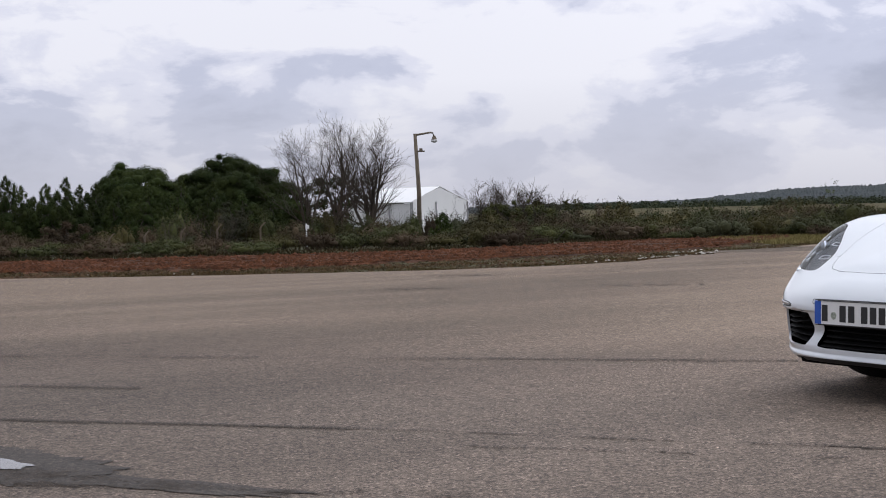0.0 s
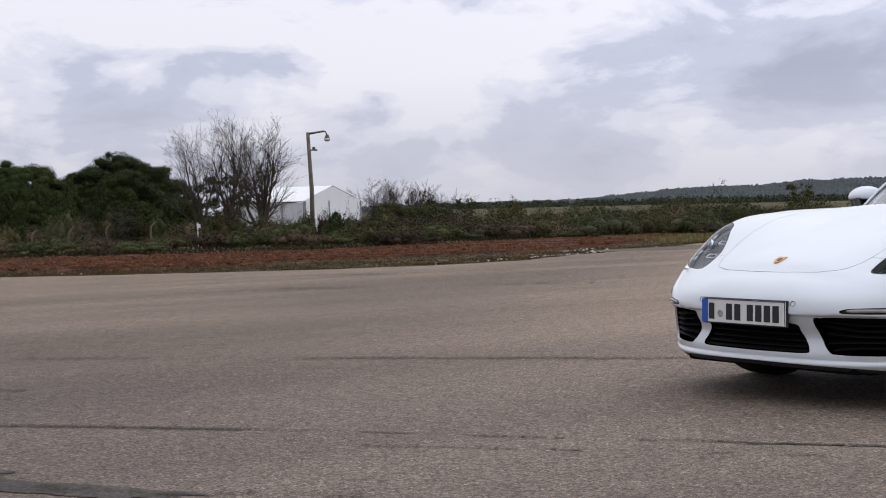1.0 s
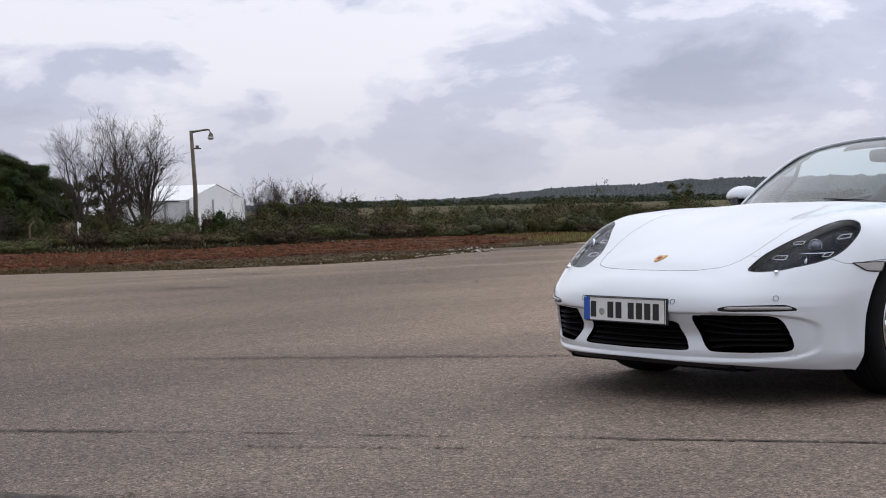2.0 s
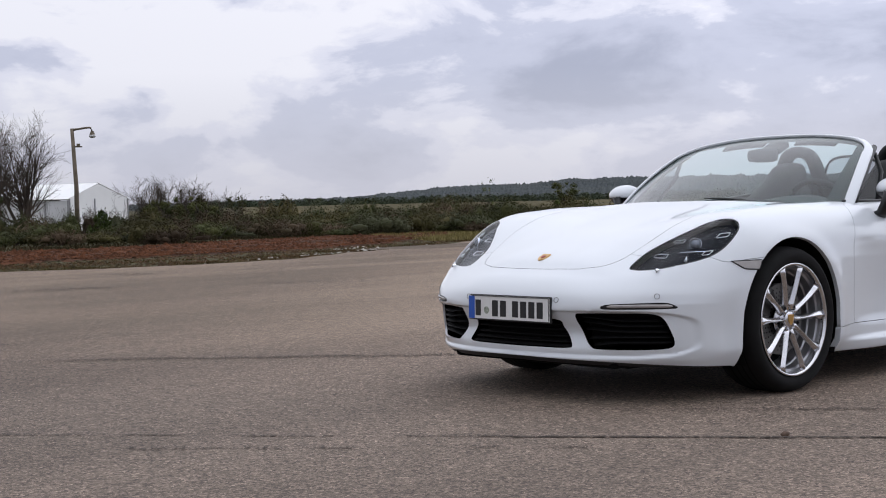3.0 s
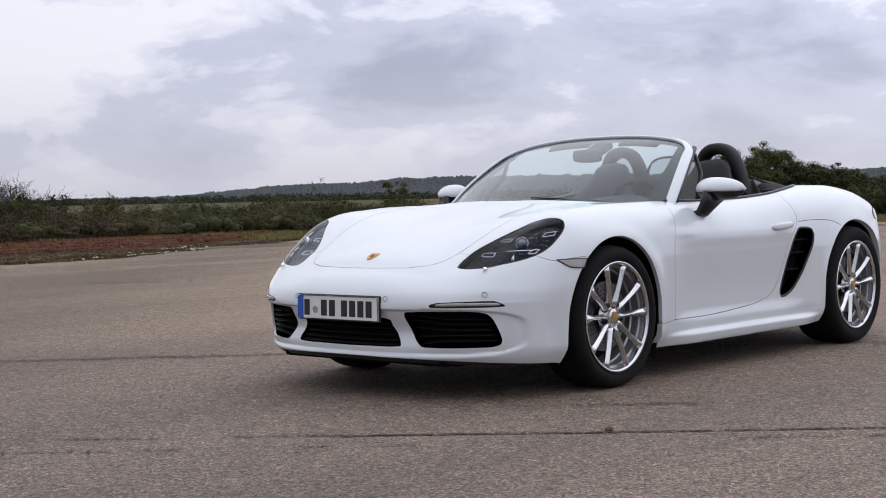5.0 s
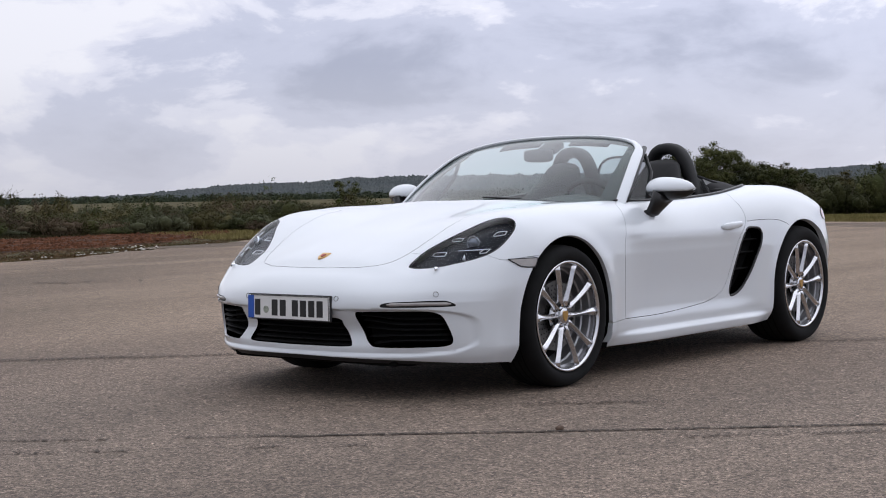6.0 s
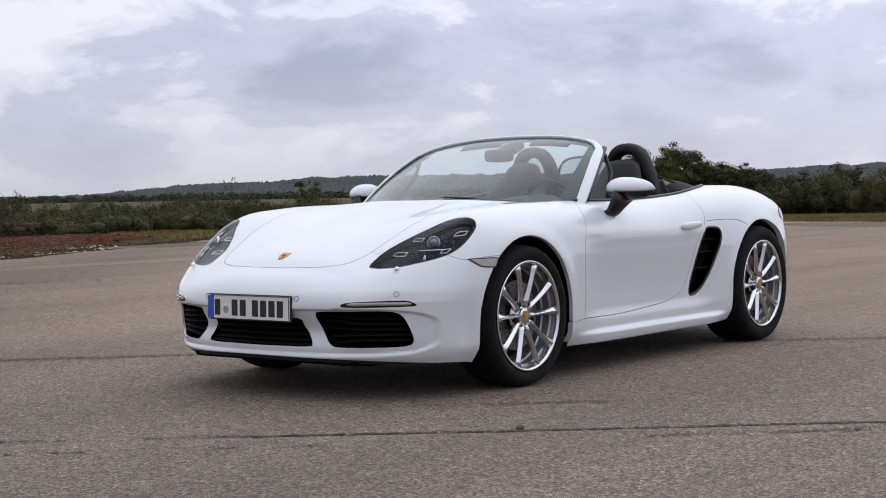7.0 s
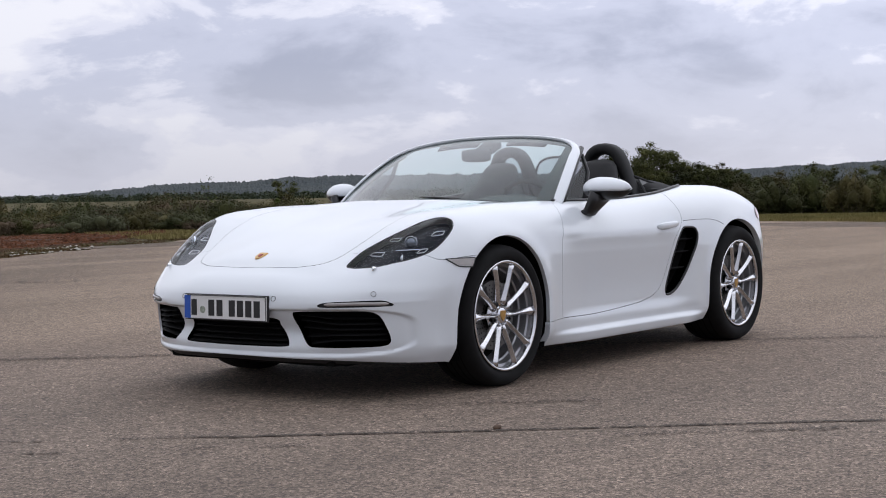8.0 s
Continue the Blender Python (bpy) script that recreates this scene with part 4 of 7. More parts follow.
for _k in range(26):
    _az = 108.2 + 8.6 * (_k + _rng.uniform(0.1, 0.9)) / 26
    shrub(_az, 66 + _rng.uniform(0, 9), _rng.uniform(0.9, 2.3), _rng.uniform(2.2, 3.6), 200 + _k, (M_SCRUB, M_OAK, M_OAK)[_k % 3], "dense shrub at the foot of the wood edge", 0.042, density=0.29, bare=0.1)

# the scrub belt beyond the soil bank: heights follow its skyline, looks change from stretch to stretch
_sky = {170: -0.45, 157: -0.55, 154.5: -0.3, 152: -0.15, 150.4: -0.12, 149.3: 0.0, 148: 0.1, 146.3: 0.12, 145: 0.24, 143: 0.25, 140: 0.26, 138.2: 0.28, 136.5: 0.45, 135: 0.36, 133.5: 0.12, 131: 0.1, 126: 0.1}
_under = {170: 0.1, 167: 0.0, 165: -0.05, 163: -0.1, 161.6: 0.25, 160.6: 0.5, 159: 0.45, 157.4: 0.2, 156: 0.15, 154.5: 0.05, 153: -0.02, 152: -0.12, 150: -0.2}
_kk, _ku = sorted(_sky), sorted(_under)
_looks = ((M_SCRUB, "tangled dull green shrub beyond the soil bank"), (M_GREY_SCRUB, "grey-olive shrub beyond the soil bank"), (M_BROWN_SCRUB, "brown leafless winter shrub beyond the soil bank"),
          (M_OAK, "dark green dense shrub beyond the soil bank"))
_zones = ((157, (0.16, 0.0, 0.42, 0.42)), (152.2, (0.30, 0.0, 0.15, 0.55)), (149.6, (0.25, 0.45, 0.05, 0.25)), (144.8, (0.18, 0.10, 0.46, 0.26)), (138.4, (0.36, 0.24, 0.16, 0.24)), (0, (0.42, 0.08, 0.14, 0.36)))
for _row, (_dist, _low) in enumerate(((46.5, 0.80), (52, 0.55), (59, 0.36), (68, 0.18), (79, 0.04), (94, -0.08))):
    _n = (44, 44, 42, 42, 42, 46)[_row]
    for _k in range(_n):
        _az = 127 + 43 * (_k + _rng.uniform(0.05, 0.95)) / _n
        _d = _dist * _rng.uniform(0.94, 1.07) * (1.04 if _az < 147 else 1)
        if _row == 0 and _az > 148:
            _d -= 5.0
        _el = np.interp(_az, _kk, [_sky[q] for q in _kk]) - _low * _rng.uniform(0.6, 1.35) + _rng.uniform(-0.26, 0.20)
        if _row == 5 and _az > 152:
            _d = 98 * _rng.uniform(0.96, 1.04)
            _el = np.interp(_az, _ku, [_under[q] for q in _ku]) + _rng.uniform(-0.45, 0.1)
        elif 155.5 < _az and _row == 4:
            _d = 88 * _rng.uniform(0.98, 1.05)
            _el = -0.32 + _rng.uniform(-0.45, 0.25)
        elif 155.5 < _az and _row > 1:
            _el = min(_el, -0.72 - 0.25 * _rng.random())
        if 151.3 < _az < 151.85:
            _el = min(_el, -0.9)
        if 152 < _az and _row < 2:
            _el = _rng.uniform(-1.0, -0.62) if _az > 156 else _rng.uniform(-0.8, -0.36)
        _x, _y = polar(_az, _d)
        _h = max(0.3, up_at(_el, _d) - float(land(_x, _y)))
        _p = next(p for lim, p in _zones if _az >= lim)
        _c = int(_rng.choice(4, p=_p))
        if 152 < _az and _row < 2:
            _c = (3, 2, 0, 3)[_k % 4]
        _bare = _rng.uniform(0.55, 0.9) if _c == 2 else _rng.uniform(0, 0.35)
        shrub(_az, _d, _h, _rng.uniform(1.6, 3.6) * min(1.0, 0.35 + 0.6 * _h), 300 + _row * 60 + _k, _looks[_c][0], _looks[_c][1], (0.029, 0.032, 0.037, 0.043, 0.050, 0.058)[_row], density=0.29, bare=_bare,
              twig=M_DEAD if _c == 2 else M_TWIG)
for _k in range(17):
    _az = 149.6 + 0.44 * (_k + _rng.uniform(0.2, 0.8))
    _d = _rng.uniform(90, 97)
    _x, _y = polar(_az, _d)
    _el = -0.35 if 151.2 < _az < 151.9 else 0.06 + _rng.uniform(-0.2, 0.12)
    _c = (0, 3, 3, 2)[_k % 4]
    shrub(_az, _d, up_at(_el, _d) - float(land(_x, _y)), _rng.uniform(1.6, 2.8), 800 + _k, _looks[_c][0], _looks[_c][1], 0.056, density=0.29, bare=0.2)
_spots = []
for _ in range(16000):
    _az = _rng.uniform(135, 170)
    _d = np.interp(_az, [135, 138, 142, 146, 151, 157, 168, 170], [46, 46, 45.4, 42.4, 37.6, 36.6, 37.2, 39]) + abs(_rng.normal(0, 4.0))
    _x, _y = polar(_az, _d)
    if noise.noise((_x * 0.5, _y * 0.5, 3)) > -0.1 + 0.25 * _rng.normal():
        _spots.append((_x, _y, float(land(_x, _y))))
grass_blades("rank_grass", _spots, 0.085, M_RANK, 35, "rank dry grass between soil bank and scrub")


# ---- lamp, fence posts, tent ----
def lamp_post():
    x, y = polar(151.67, 100)
    z0 = float(land(x, y))
    h = up_at(3.15, 100) - z0
    ob = empty("street_lamp", x, y, z0, 151.57)
    v, f = [], []
    tube(v, f, [(0, 0, -0.2), (0.02, 0, h * 0.5), (-0.16, 0, h)], [0.17, 0.145, 0.115], 8)
    mesh_object("pole", v, f, M_LAMP, ob, True)
    v, f = [], []
    tube(v, f, [(-0.16, 0, h - 0.1), (0.35, 0, h - 0.02), (0.88, 0, h + 0.06), (1.04, 0, h + 0.03), (1.12, 0, h - 0.15)], [0.08, 0.07, 0.065, 0.065, 0.06], 6)
    mesh_object("arm", v, f, M_LAMP, ob, True)
    bm = bmesh.new()
    bmesh.ops.create_cone(bm, cap_ends=True, segments=16, radius1=0.22, radius2=0.09, depth=0.34, matrix=Matrix.Translation((1.14, 0, h - 0.33)))
    part("shade", bm, M_LAMP, ob)
    bm = bmesh.new()
    bmesh.ops.create_uvsphere(bm, u_segments=14, v_segments=8, radius=0.23, matrix=Matrix.Translation((1.14, 0, h - 0.50)) @ Matrix.Diagonal((1, 1, 0.6, 1)))
    part("bowl", bm, M_LAMPHEAD, ob, "pale glass bowl", True)
    bm = bmesh.new()
    bmesh.ops.create_cube(bm, size=1, matrix=Matrix.Translation((0.16, 0, h - 1.2)) @ Matrix.Diagonal((0.62, 0.16, 0.09, 1)))
    bmesh.ops.create_cube(bm, size=1, matrix=Matrix.Translation((0.22, 0, h - 1.1)) @ Matrix.Diagonal((0.22, 0.2, 0.2, 1)))
    part("bracket", bm, M_LAMP, ob)
    tagged(ob, "tall old rust-coloured street lamp with a short arm", "street lamp")


lamp_post()


def fence_post():
    """A concrete fence post with a bent top for barbed wire."""
    ob = empty("fence_post")
    bm = bmesh.new()
    prof = [(0, -0.3), (0, 2.04), (0.03, 2.14), (0.27, 2.40)]
    rows = []
    for x, z in prof:
        rows.append([bm.verts.new((x + a, b, z)) for a, b in ((-0.052, -0.05), (0.052, -0.05), (0.052, 0.05), (-0.052, 0.05))])
    for a, b in zip(rows[:-1], rows[1:]):
        for k in range(4):
            bm.faces.new((a[k], a[(k + 1) % 4], b[(k + 1) % 4], b[k]))
    bm.faces.new(rows[-1])
    bm.faces.new(rows[0][::-1])
    bmesh.ops.bevel(bm, geom=bm.edges[:], offset=0.012, segments=1, affect="EDGES")
    part("shaft", bm, M_CONCRETE, ob)
    return tagged(ob, "weathered concrete fence post with a bent top", "fence post", "concrete fence posts")


_first = fence_post()
for _k, (_az, _el) in enumerate(((163.51, -0.46), (162.24, -0.37), (160.92, -0.28), (159.46, -0.21), (157.84, -0.16), (153.95, -0.42))):
    _x, _y = polar(_az, 84)
    _m = pose(_x, _y, up_at(_el, 84) - 2.40, 0, (_k % 3 - 1) * 2.0, _az + (0 if _k != 1 else 10))
    if _k == 0:
        _first.matrix_basis = _m
    else:
        copy_thing(_first, _m)


def marker():
    x, y = polar(156.08, 48)
    ob = empty("marker_post", x, y, float(land(x, y)), 156)
    bm = bmesh.new()
    bmesh.ops.create_cone(bm, cap_ends=True, segments=10, radius1=0.024, radius2=0.024, depth=0.9, matrix=Matrix.Translation((0, 0, 0.32)))
    part("post", bm, M_TENT_WALL, ob)
    bm = bmesh.new()
    bmesh.ops.create_cube(bm, size=1, matrix=Matrix.Translation((0.03, 0, 0.66)) @ Matrix.Diagonal((0.12, 0.03, 0.13, 1)))
    bmesh.ops.bevel(bm, geom=bm.edges[:], offset=0.01, segments=1, affect="EDGES")
    part("box", bm, M_TENT_WALL, ob)
    tagged(ob, "thin pale post with a small grey box", "marker post")


marker()


def tent():
    """A long white frame tent: one gable and one long wall face the apron."""
    ob = empty("marquee_tent")
    A, B = Vector(polar(151.95, 150)), Vector(polar(149.80, 156))
    C = A + (A - B).orthogonal().normalized() * -9.5
    if (C - Vector((EYE_X, EYE_Y))).length < 140:
        C = A + (A - B).orthogonal().normalized() * 9.5
    z0 = -1.25
    eave, peak = up_at(0.50, 150), up_at(1.09, 152)
    D = B + (C - A)

    def slab(name, pts, mat, t=0.06, label=""):
        bm = bmesh.new()
        vs = [bm.verts.new(p) for p in pts]
        f = bm.faces.new(vs)
        r = bmesh.ops.extrude_face_region(bm, geom=[f])
        n = (Vector(pts[1]) - Vector(pts[0])).cross(Vector(pts[2]) - Vector(pts[0])).normalized()
        bmesh.ops.translate(bm, verts=[v for v in r["geom"] if isinstance(v, bmesh.types.BMVert)], vec=n * t)
        return part(name, bm, mat, ob, label)

    P = lambda v, z: (v.x, v.y, z)
    ma, mc = (A + B) / 2, (C + D) / 2
    slab("gable_wall", [P(A, z0), P(B, z0), P(B, eave), P(ma, peak - 0.1), P(A, eave)], M_TENT)
    slab("gable_wall", [P(C, z0), P(D, z0), P(D, eave), P(mc, peak - 0.1), P(C, eave)], M_TENT)
    slab("side_wall", [P(A, z0), P(C, z0), P(C, eave - 0.15), P(A, eave - 0.15)], M_TENT_WALL)
    slab("side_wall", [P(B, z0), P(D, z0), P(D, eave - 0.15), P(B, eave - 0.15)], M_TENT_WALL)
    slab("roof", [P(A + (A - ma) * 0.05, eave), P(C + (A - ma) * 0.05, eave), P(mc, peak), P(ma, peak)], M_TENT)
    slab("roof", [P(B + (B - ma) * 0.05, eave), P(D + (B - ma) * 0.05, eave), P(mc, peak), P(ma, peak)], M_TENT)
    for k in range(4):
        c = A.lerp(C, k / 3)
        out = (A - B).normalized() * 0.12
        v, f = [], []
        tube(v, f, [P(c + out, z0), P(c + out, eave - 0.1)], [0.09, 0.09], 6)
        mesh_object("frame_post", v, f, M_TENT_POST, ob)
    for k in (0.0, 0.42, 1.0):
        c = A.lerp(B, k) + (A - C).normalized() * 0.12
        v, f = [], []
        tube(v, f, [P(c, z0), P(c, eave)], [0.07, 0.07], 6)
        mesh_object("frame_post", v, f, M_TENT_POST, ob)
    tagged(ob, "long white marquee tent with grey frame posts behind the trees", "tent")


tent()


# ---- the car's skin: one smooth solid from which all panels are taken ----
def curve(x, *knots):
    """A smooth curve through (position, value) knots (monotone cubic between them)."""
    k = np.array(knots, float)
    k = k[np.argsort(k[:, 0])]
    xs, ys = k[:, 0], k[:, 1]
    h = np.diff(xs)
    s = np.diff(ys) / h
    m = np.zeros(len(xs))
    m[1:-1] = np.where(s[:-1] * s[1:] > 0, 2 * s[:-1] * s[1:] / np.where(s[:-1] + s[1:] == 0, 1, s[:-1] + s[1:]), 0)
    m[0], m[-1] = s[0], s[-1]
    x = np.asarray(x, float)
    xc = np.clip(x, xs[0], xs[-1])
    i = np.clip(np.searchsorted(xs, xc) - 1, 0, len(h) - 1)
    t = (xc - xs[i]) / h[i]
    y = (2 * t**3 - 3 * t**2 + 1) * ys[i] + (t**3 - 2 * t**2 + t) * h[i] * m[i] + (-2 * t**3 + 3 * t**2) * ys[i + 1] + (t**3 - t**2) * h[i] * m[i + 1]
    return y + (x - xc) * np.where(x > xs[-1], m[-1], m[0])


def smax(a, b, k):
    return np.maximum(a, b) + np.maximum(k - np.abs(a - b), 0) ** 2 / (4 * k)


def bell(x, c, w):
    return np.exp(-(((np.asarray(x, float) - c) / w) ** 2))


def body_top(x, a):
    centre = curve(x, (1.0, 0.44), (0.97, 0.485), (0.92, 0.533), (0.815, 0.592), (0.75, 0.632), (0.6, 0.690), (0.4, 0.752), (0.2, 0.797), (0.0, 0.836), (-0.2, 0.872),
                   (-0.4, 0.902), (-0.7, 0.914), (-1.2, 0.91), (-1.7, 0.925), (-2.1, 0.945), (-2.4, 0.948), (-2.8, 0.915), (-3.2, 0.845), (-3.45, 0.79))
    crest = curve(x, (1.0, 0.41), (0.95, 0.445), (0.85, 0.503), (0.72, 0.578), (0.62, 0.642), (0.5, 0.718), (0.36, 0.789), (0.2, 0.838), (0.05, 0.852), (-0.17, 0.865), (-0.4, 0.869), (-0.8, 0.878),
                  (-1.2, 0.884), (-1.6, 0.902), (-1.9, 0.925), (-2.2, 0.943), (-2.45, 0.942), (-2.7, 0.917), (-2.95, 0.845), (-3.2, 0.74), (-3.45, 0.62))
    s = smooth(0.16, 0.69, a)
    t = centre * (1 - s) + crest * s
    return t - 1.3 * np.maximum(a - 0.70, 0) ** 2


def body_side(x, z):
    w = curve(x, (1.0, 0.86), (0.5, 0.868), (0.3, 0.884), (0.0, 0.893), (-0.3, 0.886), (-0.6, 0.874), (-1.1, 0.872), (-1.6, 0.880), (-2.0, 0.898), (-2.4, 0.903), (-2.7, 0.894), (-3.0, 0.862), (-3.4, 0.80))
    w = w - 0.95 * np.maximum(z - 0.66, 0) ** 2 - 0.10 * np.maximum(z - 0.60, 0)
    door = smooth(-0.42, -0.75, x) * smooth(-1.95, -1.6, x)
    w = w - door * (0.020 * smooth(0.68, 0.38, z) * smooth(0.235, 0.32, z) - 0.008 * bell(z, 0.685, 0.045))
    w = w + door * 0.016 * bell(x, -1.0, 0.5) * smooth(0.674, 0.697, z) * smooth(0.86, 0.71, z)
    sill = smooth(-0.30, -0.75, x) * smooth(-2.1, -1.8, x)
    w = w + sill * (0.021 * smooth(0.221, 0.196, z) - 0.008 * bell(z, 0.235, 0.028))
    w = w - 0.05 * smooth(0.24, 0.12, z) * (1 - sill * 0.6)
    w = w - 0.022 * smooth(0.30, 0.5, x) * smooth(0.52, 0.30, z)
    # flares round the wheels
    for cx, cz in ((0.0, 0.335), (-2.475, 0.345)):
        r = np.hypot(x - cx, z - cz)
        w = w + 0.012 * bell(r, 0.385, 0.055)
    return w


def body_front(a, z):
    p = 0.40 + 0.585 * (1 - np.clip(a / 0.905, 0, 0.9999) ** 2.65) ** 0.64
    prof = curve(z, (0.10, -0.11), (0.16, -0.085), (0.20, -0.044), (0.26, -0.016), (0.34, -0.006), (0.43, -0.002), (0.48, 0.0), (0.54, -0.02), (0.62, -0.06), (0.8, -0.2))
    prof = prof - 0.045 * bell(z, 0.315, 0.062) * smooth(0.58, 0.36, a)
    # shallow sunk field round the lower openings
    r = (np.maximum(a - 0.44, 0) / 0.372) ** 4 + (np.abs(z - 0.312) / 0.100) ** 4
    low = smooth(0.24, 0.20, z)
    prof = prof - 0.023 * smooth(1.20 + 0.35 * low, 0.80 - 0.25 * low, r)
    return p + prof - 0.30 * np.maximum(z - 0.44, 0) * smooth(0.3, 0.75, a)


def body_rear(a, z):
    p = -2.77 - 0.62 * (1 - np.clip(a / 0.91, 0, 0.9999) ** 2.6) ** 0.64
    prof = curve(z, (0.10, 0.16), (0.25, 0.09), (0.45, 0.01), (0.55, 0.0), (0.70, 0.04), (0.82, 0.06), (1.0, 0.15))
    return p + prof


def body(x, y, z):
    a = np.abs(y)
    g = smax(a - body_side(x, z), z - body_top(x, a), 0.13)
    g = smax(g, x - body_front(a, z), 0.085)
    g = smax(g, body_rear(a, z) - x, 0.12)
    return smax(g, 0.14 - z, 0.03)


def cast(origin, way, reach=1.6, steps=110):
    """Where rays first meet the skin: origins and ways as (n, 3) arrays; rays that miss end where they come nearest."""
    o, w = np.asarray(origin, float), np.asarray(way, float)
    s = np.linspace(0, reach, steps)
    p = o[:, None, :] + w[:, None, :] * s[None, :, None]
    g = body(p[..., 0], p[..., 1], p[..., 2])
    inside = g < 0
    k = np.where(inside.any(1), inside.argmax(1), np.maximum(g.argmin(1), 1))
    k = np.maximum(k, 1)
    lo, hi = s[k - 1], s[k]
    for _ in range(26):
        mid = (lo + hi) / 2
        q = o + w * mid[:, None]
        ins = body(q[:, 0], q[:, 1], q[:, 2]) < 0
        hi = np.where(ins, mid, hi)
        lo = np.where(ins, lo, mid)
    return o + w * ((lo + hi) / 2)[:, None]


AXIS_Y, AXIS_Z = 0.30, 0.36


def from_side(uv):
    """Skin points from (x, angle) round a lengthwise axis inside the left half; 0 is outwards, 90 up."""
    uv = np.asarray(uv, float)
    a = np.radians(uv[:, 1])
    w = np.stack([0 * a, -np.cos(a), -np.sin(a)], 1)
    o = np.stack([uv[:, 0], AXIS_Y + 0 * a, AXIS_Z + 0 * a], 1) - w * 1.2
    return cast(o, w, 1.19)


def to_side(p):
    p = np.asarray(p, float)
    return np.stack([p[:, 0], np.degrees(np.arctan2(p[:, 2] - AXIS_Z, p[:, 1] - AXIS_Y))], 1)


NOSE_X, TAIL_X = 0.10, -2.55


def from_nose(uv):
    """Skin points from (angle, height) round an upright axis behind the nose; 0 is straight ahead."""
    uv = np.asarray(uv, float)
    a = np.radians(uv[:, 0])
    w = np.stack([-np.cos(a), -np.sin(a), 0 * a], 1)
    o = np.stack([NOSE_X + 0 * a, 0 * a, uv[:, 1]], 1) - w * 1.5
    return cast(o, w, 1.49)


def to_nose(p):
    p = np.asarray(p, float)
    return np.stack([np.degrees(np.arctan2(p[:, 1], p[:, 0] - NOSE_X)), p[:, 2]], 1)


def from_tail(uv):
    uv = np.asarray(uv, float)
    a = np.radians(uv[:, 0])
    w = np.stack([np.cos(a), -np.sin(a), 0 * a], 1)
    o = np.stack([TAIL_X + 0 * a, 0 * a, uv[:, 1]], 1) - w * 1.5
    return cast(o, w, 1.49)


def to_tail(p):
    p = np.asarray(p, float)
    return np.stack([np.degrees(np.arctan2(p[:, 1], TAIL_X - p[:, 0])), p[:, 2]], 1)


def skin_top(xy):
    xy = np.asarray(xy, float)
    o = np.concatenate([xy, np.full((len(xy), 1), 1.3)], 1)
    return cast(o, np.tile([0.0, 0.0, -1.0], (len(xy), 1)), 1.1)


def to_top(p):
    return np.asarray(p, float)[:, :2]


def skin_flat(xz):
    """Skin points of the left side, from (x, z), seen square on."""
    xz = np.asarray(xz, float)
    o = np.stack([xz[:, 0], np.full(len(xz), 1.3), xz[:, 1]], 1)
    return cast(o, np.tile([0.0, -1.0, 0.0], (len(xz), 1)), 1.2)


def skin_normal(p):
    e = 0.002
    x, y, z = p[:, 0], p[:, 1], p[:, 2]
    n = np.stack([body(x + e, y, z) - body(x - e, y, z), body(x, y + e, z) - body(x, y - e, z), body(x, y, z + e) - body(x, y, z - e)], 1)
    return n / np.maximum(np.linalg.norm(n, axis=1, keepdims=True), 1e-9)


def spline(ctrl, closed=False, per=14):
    """A smooth curve through control points of any dimension."""
    c = np.asarray(ctrl, float)
    n = len(c)
    out = []
    for i in range(n if closed else n - 1):
        if closed:
            p0, p1, p2, p3 = c[i - 1], c[i], c[(i + 1) % n], c[(i + 2) % n]
        else:
            p1, p2 = c[i], c[i + 1]
            p0 = c[i - 1] if i else 2 * p1 - p2
            p3 = c[i + 2] if i + 2 < n else 2 * p2 - p1
        for t in np.arange(per) / per:
            out.append(0.5 * (2 * p1 + (p2 - p0) * t + (2 * p0 - 5 * p1 + 4 * p2 - p3) * t * t + (3 * p1 - p0 - 3 * p2 + p3) * t ** 3))
    if not closed:
        out.append(c[-1])
    return np.array(out)


def resample(p, step, closed=False):
    p = np.asarray(p, float)
    if closed:
        p = np.concatenate([p, p[:1]])
    s = np.concatenate([[0], np.cumsum(np.linalg.norm(np.diff(p, axis=0), axis=1))])
    n = max(2, int(round(s[-1] / step)))
    q = np.linspace(0, s[-1], n + 1)
    r = np.stack([np.interp(q, s, p[:, k]) for k in range(p.shape[1])], 1)
    return r[:-1] if closed else r


def chain(*lines, step=0.016):
    """One closed outline from several open lines laid end to end."""
    out = []
    for ln in lines:
        r = resample(ln, step)
        out.append(r[:-1])
    return np.concatenate(out)


def in_polygon(pts, poly):
    x, y = pts[:, 0][:, None], pts[:, 1][:, None]
    x0, y0 = poly[:, 0], poly[:, 1]
    x1, y1 = np.roll(x0, -1), np.roll(y0, -1)
    cross = ((y0 > y) != (y1 > y)) & (x < (x1 - x0) * (y - y0) / np.where(y1 == y0, 1e-12, y1 - y0) + x0)
    return cross.sum(1) % 2 == 1


SIDE, NOSE, TOP, TAIL = (to_side, from_side, (1.0, 0.0105)), (to_nose, from_nose, (0.0145, 1.0)), (to_top, skin_top, (1.0, 1.0)), (to_tail, from_tail, (0.0145, 1.0))


